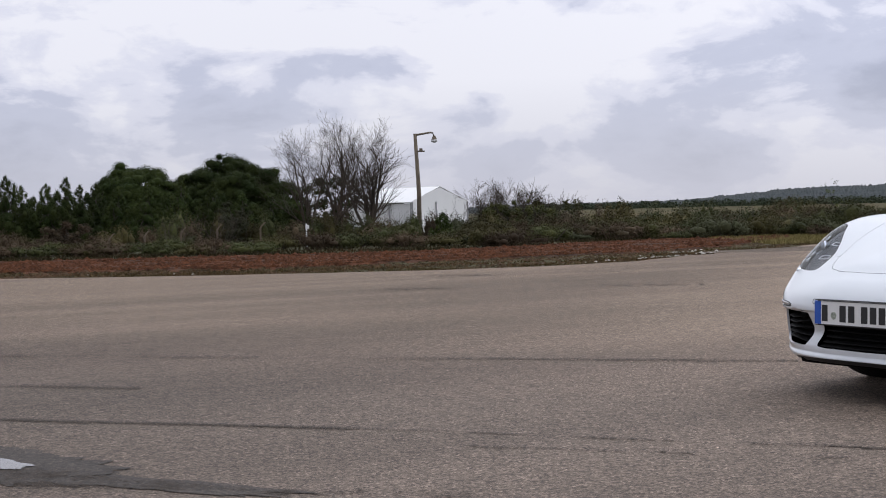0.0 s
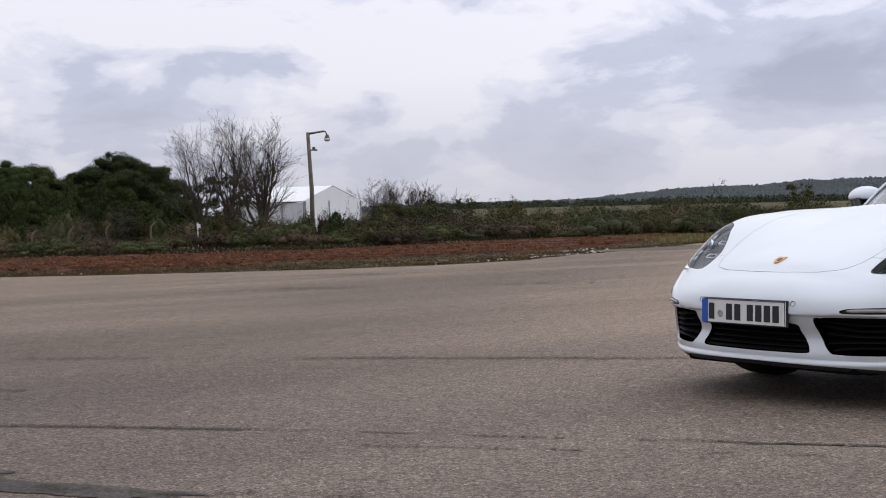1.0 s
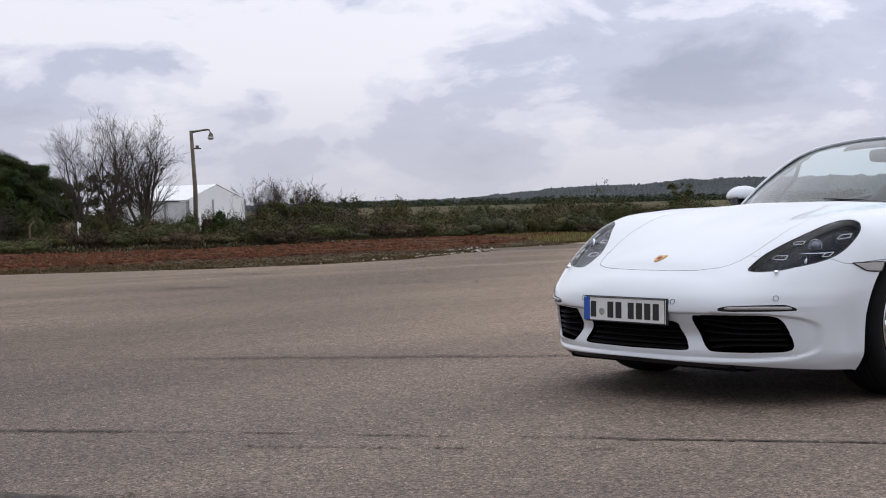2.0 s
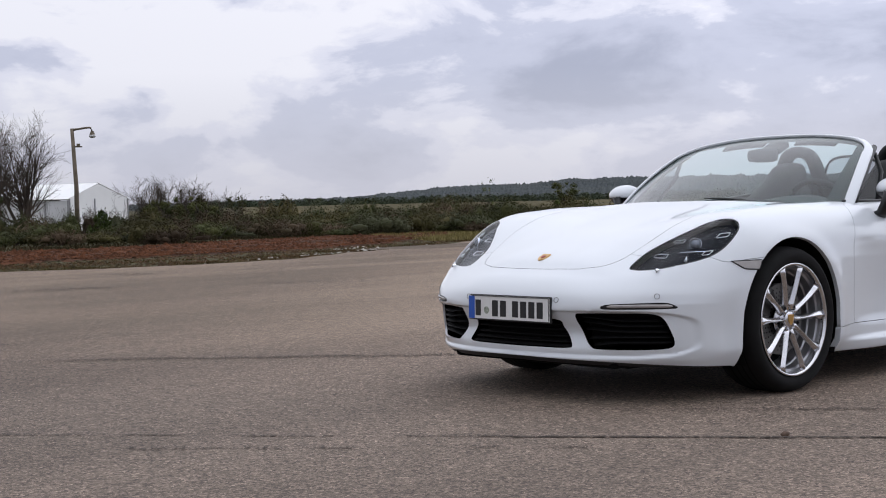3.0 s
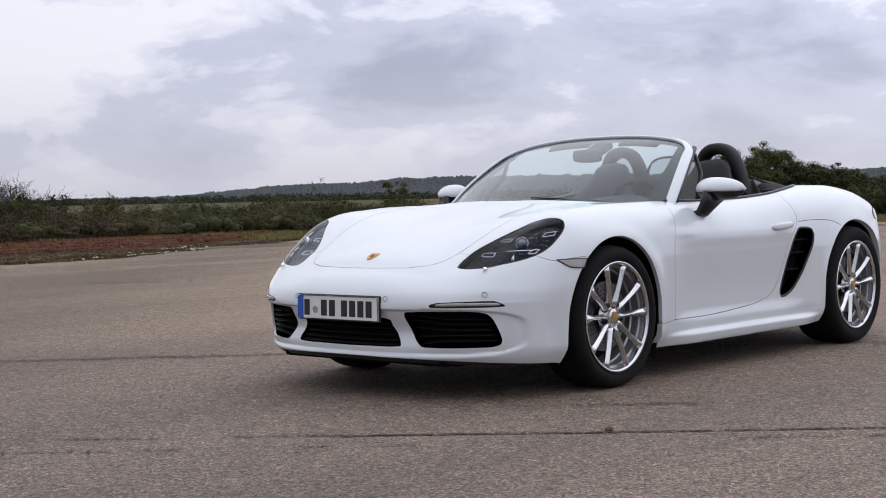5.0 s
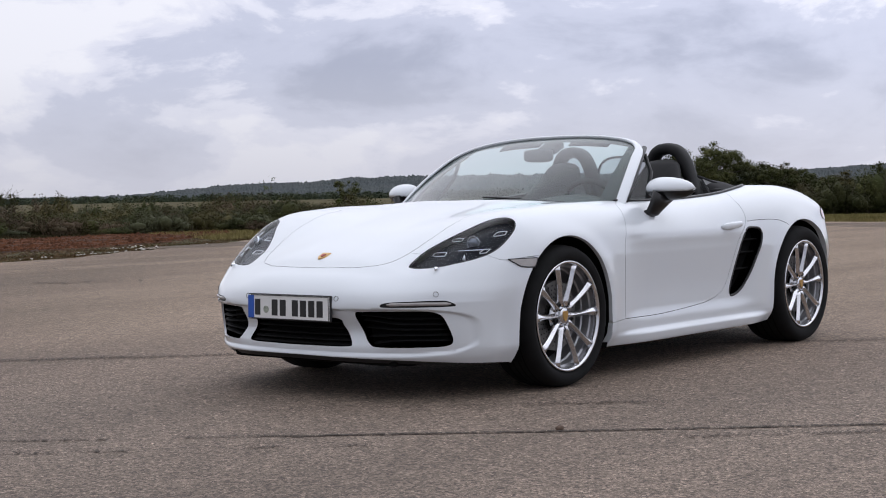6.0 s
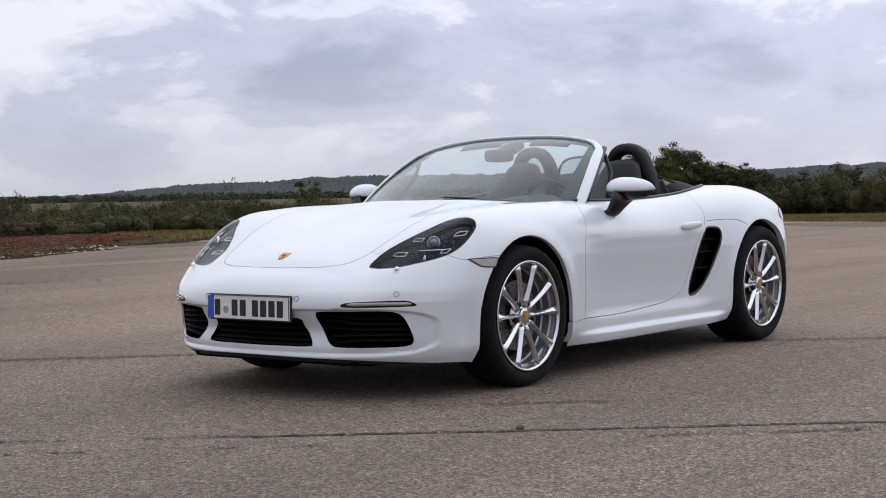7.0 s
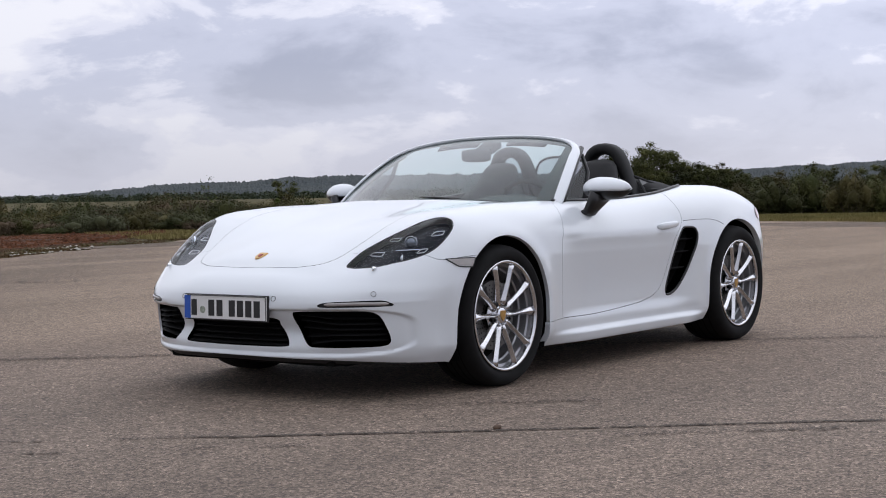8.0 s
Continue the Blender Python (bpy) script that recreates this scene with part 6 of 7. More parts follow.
for mir in (False, True):
    wing = chain(bonnet_side[k_corner:], screen_foot, top_df, door_front, wing_low[::-1], arch_back[::-1], seam_out[::-1], lamp_high[::-1], seam_in[::-1])
    panel("front_wing", SIDE, wing, M_PAINT, car, h=0.02, gap=0.0009, mirror=mir)
    d = chain(rim[: k_dr + 1], top_dr[::-1], door_rear[::-1], door_low[::-1], door_front[::-1], top_df[::-1])
    door = panel("door", SIDE, d, M_PAINT, car, h=0.016, mirror=mir)
    q = chain(sill_front, wing_low, door_low, door_rear, top_dr, rim[k_dr: k_deck + 1], deck_side, tail_top, tail_side, tail_low[::-1], arch_r[::-1], sill_low)
    ledge = [skin_flat([(x, z) for x in np.arange(-1.99, -0.42, 0.009)]) for z in (0.2255, 0.217, 0.2085, 0.200, 0.1915)]
    panel("rear_wing", SIDE, q, M_PAINT, car, [scoop_ring], h=0.014, mirror=mir, flange=0.03, rows=ledge)
    # door handle
    sgn = -1 if mir else 1
    hp = skin_flat([(-1.50 - 0.25 * t, 0.712 + 0.016 * t) for t in np.linspace(0, 1, 9)])
    prof = [0.004, 0.016, 0.022, 0.024, 0.025, 0.024, 0.022, 0.016, 0.004]
    path = [Vector((p[0], (p[1] + o * 0.8) * sgn, p[2])) for p, o in zip(hp, prof)]
    part("handle", loft(bar(path, (0, 0, 1), (0, 1, 0), [0.016, 0.034, 0.04, 0.04, 0.038, 0.036, 0.034, 0.028, 0.014], [0.008, 0.018, 0.022, 0.022, 0.022, 0.022, 0.02, 0.016, 0.008], 12)), M_PAINT, door, smooth_shade=True)
    gr = skin_flat(spline([(-1.812, 0.738), (-1.95, 0.743), (-2.122, 0.741), (-2.219, 0.728), (-2.286, 0.702)]))
    pipe("panel_groove", [Vector((p[0], (p[1] - 0.0002) * sgn, p[2])) for p in gr[::3]], 0.0014, M_DARK, car, 5)
    cup = resample(skin_flat(spline([(-1.53, 0.700), (-1.60, 0.692), (-1.68, 0.698), (-1.715, 0.716), (-1.68, 0.742), (-1.60, 0.744), (-1.54, 0.730)], True, 8)), 0.012, True)
    panel("handle_recess", SIDE, cup, M_PAINT, door, h=0.02, depth=-0.0012, flange=0, gap=0, mirror=mir)
    # side air scoop
    scoop = empty("air_scoop")
    scoop.parent = car
    panel("scoop_liner", SIDE, scoop_ring, M_DARK, scoop, h=0.03, depth=0.075, gap=-0.002, flange=0, mirror=mir)
    ring = [Vector((p[0], (p[1] - 0.004) * sgn, p[2])) for p in scoop_ring]
    pipe("scoop_edge", ring + ring[:1], 0.0075, M_TRIM, scoop, 8)
    for zz in (0.47, 0.56, 0.63):
        x0 = np.interp(zz, [0.36, 0.46, 0.56, 0.64], [-1.612, -1.65, -1.69, -1.735])
        x1 = np.interp(zz, [0.376, 0.452, 0.53, 0.6, 0.655], [-1.75, -1.822, -1.88, -1.932, -1.955])
        box("slat", ((x0 + x1) / 2, 0.835 * sgn, zz), (abs(x1 - x0) + 0.02, 0.05, 0.008), M_SLAT, scoop, 0.003, (12 * sgn, 0, 0))
dk = np.concatenate([resample(rim[k_deck:], 0.02)[::-1][:-1], resample(deck_side, 0.02)])
tl = skin_top(spline([(-3.08, 0.46), (-3.12, 0.25), (-3.13, 0.0)]))
dk = np.concatenate([dk[:-1], resample(tl, 0.02)])
panel("engine_cover", TOP, np.concatenate([dk, flip(dk)[::-1][1:-1]]), M_PAINT, car, h=0.04)
tb = np.concatenate([resample(tl, 0.02)[::-1][:-1], resample(tail_top, 0.02)[:-1], resample(tail_side, 0.02)])
lowt = from_tail(spline([(63, 0.20), (30, 0.19), (0, 0.19)]))
tb = np.concatenate([tb[:-1], resample(lowt, 0.03)])
panel("rear_bumper", TAIL, np.concatenate([tb, flip(tb)[::-1][1:-1]]), M_PAINT, car, h=0.04)

# intakes, grille and light strips of the bumper
for mir in (False, True):
    sgn = -1 if mir else 1
    inlet = empty("air_intake")
    inlet.parent = car
    panel("intake_liner", NOSE, intake_ring, M_DARK, inlet, h=0.03, depth=0.07, gap=-0.004, flange=-0.064, mirror=mir)
    for k, zz in enumerate((0.275, 0.300, 0.325, 0.350, 0.375)):
        f0 = np.interp(zz, [0.25, 0.31, 0.40], [30.0, 26.2, 24.6])
        f1 = np.interp(zz, [0.25, 0.27, 0.332, 0.383, 0.40], [49.6, 51.0, 50.0, 48.0, 46.0])
        arc = from_nose([(f, zz) for f in np.linspace(f0, f1, 12)])
        nn = skin_normal(arc)
        arc = arc - nn * 0.035
        secs = bar([Vector((p[0], p[1] * sgn, p[2])) for p in arc], [(n[0], n[1] * sgn, -0.35) for n in nn], (0, 0, 1), 0.04, 0.006, 8)
        part("slat", loft(secs), M_SLAT, inlet, smooth_shade=True)
    strip = empty("light_strip")
    strip.parent = car
    panel("strip_housing", NOSE, strip_ring, M_BLACK, strip, h=0.012, depth=0.012, gap=-0.003, flange=0, mirror=mir)
    arc = from_nose([(f, 0.4365 + 0.002 * math.sin((f - 33) / 18 * 3.1)) for f in np.linspace(33.6, 50.6, 16)])
    nn = skin_normal(arc)
    arc = arc - nn * 0.003
    secs = bar([Vector((p[0], p[1] * sgn, p[2])) for p in arc], [(n[0], n[1] * sgn, n[2]) for n in nn], (0, 0, 1), 0.012, [0.008] + [0.0155] * 14 + [0.006], 8)
    part("lens", loft(secs), M_MARKER, strip, "grey light strip lens", True)
grille = empty("lower_grille")
grille.parent = car
panel("grille_backing", NOSE, grille_ring, M_DARK, grille, h=0.03, depth=0.06, gap=-0.004, flange=-0.054)
for k in range(6):
    zz = 0.262 + 0.020 * k
    f1 = np.interp(zz, [0.25, 0.262, 0.335, 0.372], [20.0, 21.8, 19.2, 16.8])
    arc = from_nose([(f, zz) for f in np.linspace(-f1, f1, 22)])
    arc = arc - skin_normal(arc) * 0.022
    part("slat", loft(bar(arc, (1, 0, -0.3), (0, 0, 1), 0.03, 0.0085, 8)), M_SLAT, grille, smooth_shade=True)

# ---- head lamps ----
for mir in (False, True):
    sgn = -1 if mir else 1
    lampset = empty("headlight")
    lampset.parent = car
    panel("lens", SIDE, lamp_ring, M_LENS, lampset, h=0.02, flange=0.0, gap=0.002, mirror=mir, label="clear curved headlight lens").visible_shadow = False
    panel("bowl", SIDE, lamp_ring, M_LAMPBOWL, lampset, h=0.015, flange=-0.026, gap=0.0025, depth=0.030, mirror=mir, label="dark headlight bowl")
    ring = lamp_ring - skin_normal(lamp_ring) * 0.002
    ring = [Vector((p[0], p[1] * sgn, p[2])) for p in ring]
    pipe("seal", ring + ring[:1], 0.0035, M_BLACK, lampset, 6)

    def in_lamp(x, psi, sink):
        p = from_side([(x, psi)])
        n = skin_normal(p)
        q = (p - n * sink)[0]
        return Vector((q[0], q[1] * sgn, q[2])), Vector((n[0][0], n[0][1] * sgn, n[0][2]))

    c, n = in_lamp(0.497, 41.6, 0.027)
    fwd = Vector((0.80, 0.45 * sgn, 0.12)).normalized()
    bm = bmesh.new()
    bmesh.ops.create_uvsphere(bm, u_segments=20, v_segments=12, radius=0.025, matrix=Matrix.Translation(c))
    part("projector", bm, M_PROJ, lampset, "dark glass projector lens", True)
    bm = lathe([(0.0265, -0.010), (0.0285, -0.010), (0.029, 0.002), (0.027, 0.003)], 28)
    q = Vector((0, 1, 0)).rotation_difference(fwd)
    bmesh.ops.transform(bm, matrix=Matrix.Translation(c + fwd * 0.01) @ q.to_matrix().to_4x4(), verts=bm.verts[:])
    part("projector_ring", bm, M_CHROME, lampset, smooth_shade=True)
    for corners in (((0.483, 47.4), (0.486, 52.0), (0.508, 51.0), (0.506, 46.0)), ((0.584, 43.8), (0.590, 49.8), (0.614, 48.4), (0.610, 41.8)),
                    ((0.356, 38.3), (0.396, 39.7), (0.430, 38.3), (0.377, 36.9)), ((0.476, 32.7), (0.504, 33.7), (0.532, 32.5), (0.502, 31.5))):
        pts = [in_lamp(x, ps, 0.014)[0] for x, ps in corners]
        pts = [pts[0], pts[0].lerp(pts[1], 0.85), pts[1].lerp(pts[2], 0.15), pts[1].lerp(pts[2], 0.85), pts[2].lerp(pts[3], 0.15), pts[3].lerp(pts[2], 0.1), pts[3].lerp(pts[0], 0.1), pts[0]]
        pipe("daylight_bar", pts, 0.0019, M_LED, lampset, 6)
    v0, _ = in_lamp(0.568, 40.2, 0.016)
    v1, _ = in_lamp(0.506, 33.8, 0.016)
    pipe("light_blade", [v0, v1], 0.003, M_CHROME, lampset, 6)
    v0, _ = in_lamp(0.595, 32.6, 0.014)
    v1, _ = in_lamp(0.577, 35.1, 0.014)
    pipe("reflector", [v0, v1], [0.008, 0.002], M_LED, lampset, 6)
    # washer nozzle and side marker
    c, n = in_lamp(0.697, 32.2, -0.004)
    wash = empty("washer_nozzle")
    wash.parent = car
    pipe("nozzle", [c - Vector((0.02, 0, 0)), c + Vector((0.006, 0.002 * sgn, 0.004)), c + Vector((0.014, 0.004 * sgn, -0.004))], [0.007, 0.009, 0.004], M_CHROME, wash, 10)
    mk = resample(skin_flat(np.array([(0.432, 0.621), (0.35, 0.622), (0.264, 0.622), (0.276, 0.600), (0.288, 0.580), (0.33, 0.582), (0.372, 0.586), (0.40, 0.602)])), 0.008, True)
    marker_lamp = empty("side_marker")
    marker_lamp.parent = car
    panel("lens", SIDE, mk, M_MARKER, marker_lamp, h=0.012, depth=-0.004, gap=0.003, flange=0.006, mirror=mir, label="grey side marker lens")
    edge_r = [Vector((p[0], (p[1] + 0.003) * sgn, p[2])) for p in mk]
    pipe("edge", edge_r + edge_r[:1], 0.0026, M_TRIM, marker_lamp, 6)
    # parking sensors
    for f, zz in ((18.4, 0.462), (46.7, 0.480)):
        p = from_nose([(f, zz)])
        n = skin_normal(p)[0]
        bm = lathe([(0.0105, 0.0), (0.0125, 0.0), (0.0125, 0.0015), (0.0105, 0.0015)], 24)
        q = Vector((0, 1, 0)).rotation_difference(Vector((n[0], n[1] * sgn, n[2])))
        bmesh.ops.transform(bm, matrix=Matrix.Translation((p[0][0], p[0][1] * sgn, p[0][2])) @ q.to_matrix().to_4x4(), verts=bm.verts[:])
        part("parking_sensor", bm, M_GREYPLAST, car)

# ---- badge and number plate ----
bp = skin_top([(0.735, 0.0)])[0]
bn = Vector(skin_normal(np.array([bp]))[0])
badge = empty("bonnet_badge")
badge.parent = car


def shield(w, h, lift, mat, name):
    bm = bmesh.new()
    outl = [(-0.5, 0.46), (-0.25, 0.5), (0, 0.47), (0.25, 0.5), (0.5, 0.46), (0.5, 0.05), (0.42, -0.22), (0.25, -0.4), (0, -0.52), (-0.25, -0.4), (-0.42, -0.22), (-0.5, 0.05)]
    up_v = Vector((-1, 0, 0)) - bn * bn.dot(Vector((-1, 0, 0)))
    up_v.normalize()
    sd = up_v.cross(bn)
    lo = [bm.verts.new(Vector(bp) + sd * (a * w) + up_v * (b * h)) for a, b in outl]
    hi = [bm.verts.new(Vector(bp) + sd * (a * w * 0.94) + up_v * (b * h * 0.94) + bn * lift) for a, b in outl]
    bm.faces.new(hi)
    for i in range(len(lo)):
        j = (i + 1) % len(lo)
        bm.faces.new((lo[i], lo[j], hi[j], hi[i]))
    part(name, bm, mat, badge)


shield(0.052, 0.066, 0.004, M_GOLD, "badge_plate")
shield(0.022, 0.026, 0.0065, M_RED, "badge_centre")

plate = empty("number_plate", 0.975, 0, 0.415)
plate.parent = car
tilt = -1.3
box("carrier", (-0.010, 0, 0.0), (0.014, 0.530, 0.120), M_BLACK, plate, 0.006, (0, tilt, 0))
box("plate_sheet", (0.0, 0, 0), (0.006, 0.520, 0.110), M_PLATE, plate, 0.003, (0, tilt, 0))
box("blue_band", (0.0022, -0.2385, 0), (0.004, 0.040, 0.106), M_BLUE, plate, 0.001, (0, tilt, 0))
for k, (yy, ww) in enumerate(((-0.195, 0.036), (-0.083, 0.038), (-0.030, 0.038), (0.048, 0.038), (0.100, 0.038), (0.152, 0.038), (0.204, 0.038))):
    box("dark_bar", (0.0024, yy, -0.002), (0.004, ww, 0.074), M_INK, plate, 0.001, (0, tilt, 0))
for zz in (-0.0535, 0.0535):
    box("border", (0.0024, 0.010, zz), (0.004, 0.498, 0.003), M_INK, plate, 0.0005)
box("border", (0.0024, 0.2575, 0), (0.004, 0.003, 0.106), M_INK, plate, 0.0005)
bm = bmesh.new()
bmesh.ops.create_cone(bm, cap_ends=True, segments=20, radius1=0.017, radius2=0.017, depth=0.004, matrix=Matrix.Translation((0.003, -0.139, -0.012)) @ Matrix.Rotation(math.pi / 2, 4, "Y"))
part("seal", bm, M_SEAL, plate)


# ---- wheels ----
def wheel(tyre_r, width, rim_r):
    """A wheel about its own hub, outer side towards +y: the hub face is y = 0."""
    w = empty("wheel")
    w.parent = car
    o = 0.012
    side = [(rim_r - 0.004, o - 0.006), (rim_r + 0.012, o + 0.006), (rim_r + (tyre_r - rim_r) * 0.5, o + 0.014), (tyre_r - 0.016, o + 0.003), (tyre_r - 0.005, o - 0.018), (tyre_r, o - 0.045)]
    inner = [(r, -width + 0.02 - (y - o)) for r, y in side][::-1]
    part("tyre", lathe(side + inner, 96), M_TYRE, w, smooth_shade=True)
    for k in range(4):
        y = o - 0.06 - (width - 0.13) * k / 3
        part("tread_groove", lathe([(tyre_r + 0.0006, y - 0.004), (tyre_r + 0.0006, y + 0.004), (tyre_r - 0.004, y + 0.004), (tyre_r - 0.004, y - 0.004)], 64), M_DARK, w)
    lip = [(rim_r, o + 0.002), (rim_r - 0.002, o + 0.006), (rim_r - 0.010, o + 0.005), (rim_r - 0.015, o - 0.004), (rim_r - 0.017, o - 0.018), (rim_r - 0.004, o - 0.018)]
    part("rim", lathe(lip, 96), M_ALLOY, w, smooth_shade=True)
    well = [(rim_r - 0.017, o - 0.0185), (rim_r - 0.019, o - 0.034), (rim_r - 0.030, o - 0.038), (rim_r - 0.033, o - 0.075), (rim_r - 0.040, o - 0.080), (rim_r - 0.044, -width + 0.05), (rim_r - 0.004, -width + 0.03), (rim_r - 0.004, o - 0.0185)]
    part("rim_well", lathe(well, 96), M_BARREL, w, "dull silver inside of the rim")
    # one spoke, then its repeats
    sp = None
    for k in range(5):
        for s in (-1, 1):
            if sp is None or s == 1 and k == 0:
                path, aw, uw = [], [], []
                ws, hs = [], []
                for t in np.linspace(0, 1, 9):
                    r = 0.050 + (rim_r - 0.014 - 0.050) * t
                    a = radians(90 + s * (22 * (1 - t) ** 2 * 0.35 + 12 + 5.0 * t))
                    y = -0.030 + 0.032 * t ** 1.5 + 0.006 * math.sin(math.pi * t)
                    path.append(Vector((r * math.cos(a), y, r * math.sin(a))))
                    aw.append((-math.sin(a), 0, math.cos(a)))
                    uw.append((0, 1, 0))
                    ws.append(0.036 - 0.009 * math.sin(math.pi * min(1, t * 1.15)) + 0.016 * t ** 7)
                    hs.append(0.052 - 0.026 * t)
                made = part("spoke", loft(bar(path, aw, uw, ws, hs, 16, 1.18)), M_ALLOY, w, smooth_shade=True)
                if s == -1:
                    sp = made
                else:
                    sp2 = made
                continue
            src = sp if s == -1 else sp2
            ob = new("spoke", src.data)
            ob.parent = w
            ob.matrix_basis = Matrix.Rotation(radians(-72 * k), 4, "Y")
    part("hub", lathe([(0.001, -0.045), (0.082, -0.045), (0.086, -0.040), (0.074, -0.034), (0.050, -0.028), (0.042, -0.022), (0.001, -0.020)], 48), M_ALLOY, w, smooth_shade=True)
    part("hub_cap", lathe([(0.0005, -0.024), (0.038, -0.024), (0.038, -0.012), (0.034, -0.007), (0.0005, -0.005)], 32), M_ALLOY, w, smooth_shade=True)
    bm = bmesh.new()
    outl = [(-0.5, 0.46), (0, 0.47), (0.5, 0.46), (0.5, 0.05), (0.3, -0.35), (0, -0.52), (-0.3, -0.35), (-0.5, 0.05)]
    lo = [bm.verts.new((a * 0.040, -0.007, b * 0.050)) for a, b in outl]
    hi = [bm.verts.new((a * 0.038, -0.0025, b * 0.048)) for a, b in outl]
    bm.faces.new(hi)
    for i in range(8):
        bm.faces.new((lo[i], lo[(i + 1) % 8], hi[(i + 1) % 8], hi[i]))
    part("cap_badge", bm, M_GOLD, w, "gold cap badge")
    bolt_me = None
    for k in range(5):
        a = radians(54 + 72 * k)
        if bolt_me is None:
            first_bolt = part("wheel_bolt", lathe([(0.001, -0.03), (0.013, -0.03), (0.013, -0.022), (0.009, -0.018), (0.009, -0.030), (0.001, -0.030)], 16), M_BLACK, w)
            bolt_me = first_bolt.data
            first_bolt.matrix_basis = Matrix.Translation((0.064 * math.cos(a), 0.008, 0.064 * math.sin(a)))
        else:
            ob = new("wheel_bolt", bolt_me)
            ob.parent = w
            ob.matrix_basis = Matrix.Translation((0.064 * math.cos(a), 0.008, 0.064 * math.sin(a)))
    part("brake_disc", lathe([(0.07, -0.085), (0.165, -0.085), (0.165, -0.060), (0.07, -0.060)], 64), M_STEEL, w, "drilled steel brake disc")
    hv, hf = [], []
    for k in range(32):
        for r, da in ((0.090, 0.0), (0.108, 0.35), (0.126, 0.65), (0.145, 1.0)):
            a = 2 * math.pi * (k + da) / 32
            b = len(hv)
            hv += [(r * math.cos(a) + 0.0042 * math.cos(j * math.pi / 3), -0.0592, r * math.sin(a) + 0.0042 * math.sin(j * math.pi / 3)) for j in range(6)]
            hf.append(tuple(b + j for j in range(6)))
    mesh_object("drill_holes", hv, hf, M_DARK, w)
    secs = []
    for a in np.linspace(radians(10), radians(58), 8):
        c, s = math.cos(a), math.sin(a)
        secs.append([(r * c, y, r * s) for r, y in ((0.115, -0.045), (0.165, -0.040), (0.182, -0.05), (0.185, -0.10), (0.115, -0.10))])
    part("brake_caliper", loft(secs), M_CALIPER, w, "black brake caliper")
    part("well_backing", lathe([(0.05, -0.145), (rim_r - 0.046, -0.145), (rim_r - 0.046, -0.15), (0.05, -0.15)], 40), M_DARK, w)
    return w


wf = wheel(0.336, 0.235, 0.262)
wf.matrix_basis = pose(0, 0.868, 0.335, 0, 0, 0)
copy_thing(wf, pose(0, -0.868, 0.335, 0, 30, 180))
wr = wheel(0.348, 0.265, 0.262)
wr.matrix_basis = pose(-2.475, 0.885, 0.347, 0, 3, 0)
copy_thing(wr, pose(-2.475, -0.885, 0.347, 0, 5, 180))

# ---- wheel houses and underside ----
for cx, cz, rr in ((0.0, 0.335, 0.395), (-2.475, 0.345, 0.405)):
    for sgn in (1, -1):
        verts, faces = [], []
        n = 40
        for k in range(n + 1):
            a = radians(-28 + 236 * k / n)
            for y in (0.48, 0.862):
                verts.append((cx + rr * math.cos(a), y * sgn, cz + rr * math.sin(a) * 0.985))
        for k in range(n):
            faces.append((2 * k, 2 * k + 1, 2 * k + 3, 2 * k + 2))
        c0 = len(verts)
        verts.append((cx, 0.48 * sgn, cz))
        for k in range(n):
            faces.append((2 * k, 2 * k + 2, c0))
        mesh_object("wheel_house", verts, faces, M_DARK, car)
box("underbody", (-1.25, 0, 0.265), (3.9, 0.98, 0.25), M_DARK, car, 0.03)
box("floor_pan", (-1.24, 0, 0.225), (1.55, 1.62, 0.17), M_DARK, car, 0.03)
box("nose_pan", (0.58, 0, 0.180), (0.50, 1.04, 0.05), M_DARK, car, 0.02)

# ---- windscreen ----
def screen_base(s):
    y = 0.74 * s
    return Vector((-0.40 - 0.29 * abs(s) ** 2.3, y, 0.892 - 0.032 * abs(s) ** 2))


def screen_head(s):
    return Vector((-1.195 + 0.075 * abs(s) ** 2.4, 0.605 * s, 1.235 - 0.062 * abs(s) ** 2.6))


def screen(s, t):
    a, b = screen_base(s), screen_head(s)
    p = a.lerp(b, t)
    n = Vector((0.40, 0, 0.9)).normalized()
    return p + n * (0.035 * 4 * t * (1 - t) * 0.55) + Vector((0, math.copysign(0.012, s) * abs(s) * 4 * t * (1 - t), 0))


windscreen = empty("windscreen")
windscreen.parent = car


def screen_patch(name, s0, s1, t0, t1, mat, sink, ns=40, nt=18, thick=0.0):
    verts, faces = [], []
    for i in range(ns + 1):
        for j in range(nt + 1):
            verts.append(screen(s0 + (s1 - s0) * i / ns, t0 + (t1 - t0) * j / nt) - Vector((0.4, 0, 0.9)) * sink)
    w = nt + 1
    for i in range(ns):
        for j in range(nt):
            faces.append((i * w + j, (i + 1) * w + j, (i + 1) * w + j + 1, i * w + j + 1))
    return mesh_object(name, verts, faces, mat, windscreen, True)


screen_patch("glass", -0.985, 0.985, -0.04, 0.985, M_GLASS, 0.004).visible_shadow = False
for s0, s1 in ((-0.99, -0.80), (0.875, 0.99)):
    screen_patch("dark_band", s0, s1, -0.03, 0.99, M_BLACK, 0.008, 4, 18)
screen_patch("dark_band", -0.99, 0.99, 0.90, 0.99, M_BLACK, 0.008, 40, 4)
screen_patch("dark_band", -0.97, 0.97, -0.06, 0.0, M_BLACK, 0.008, 40, 3)
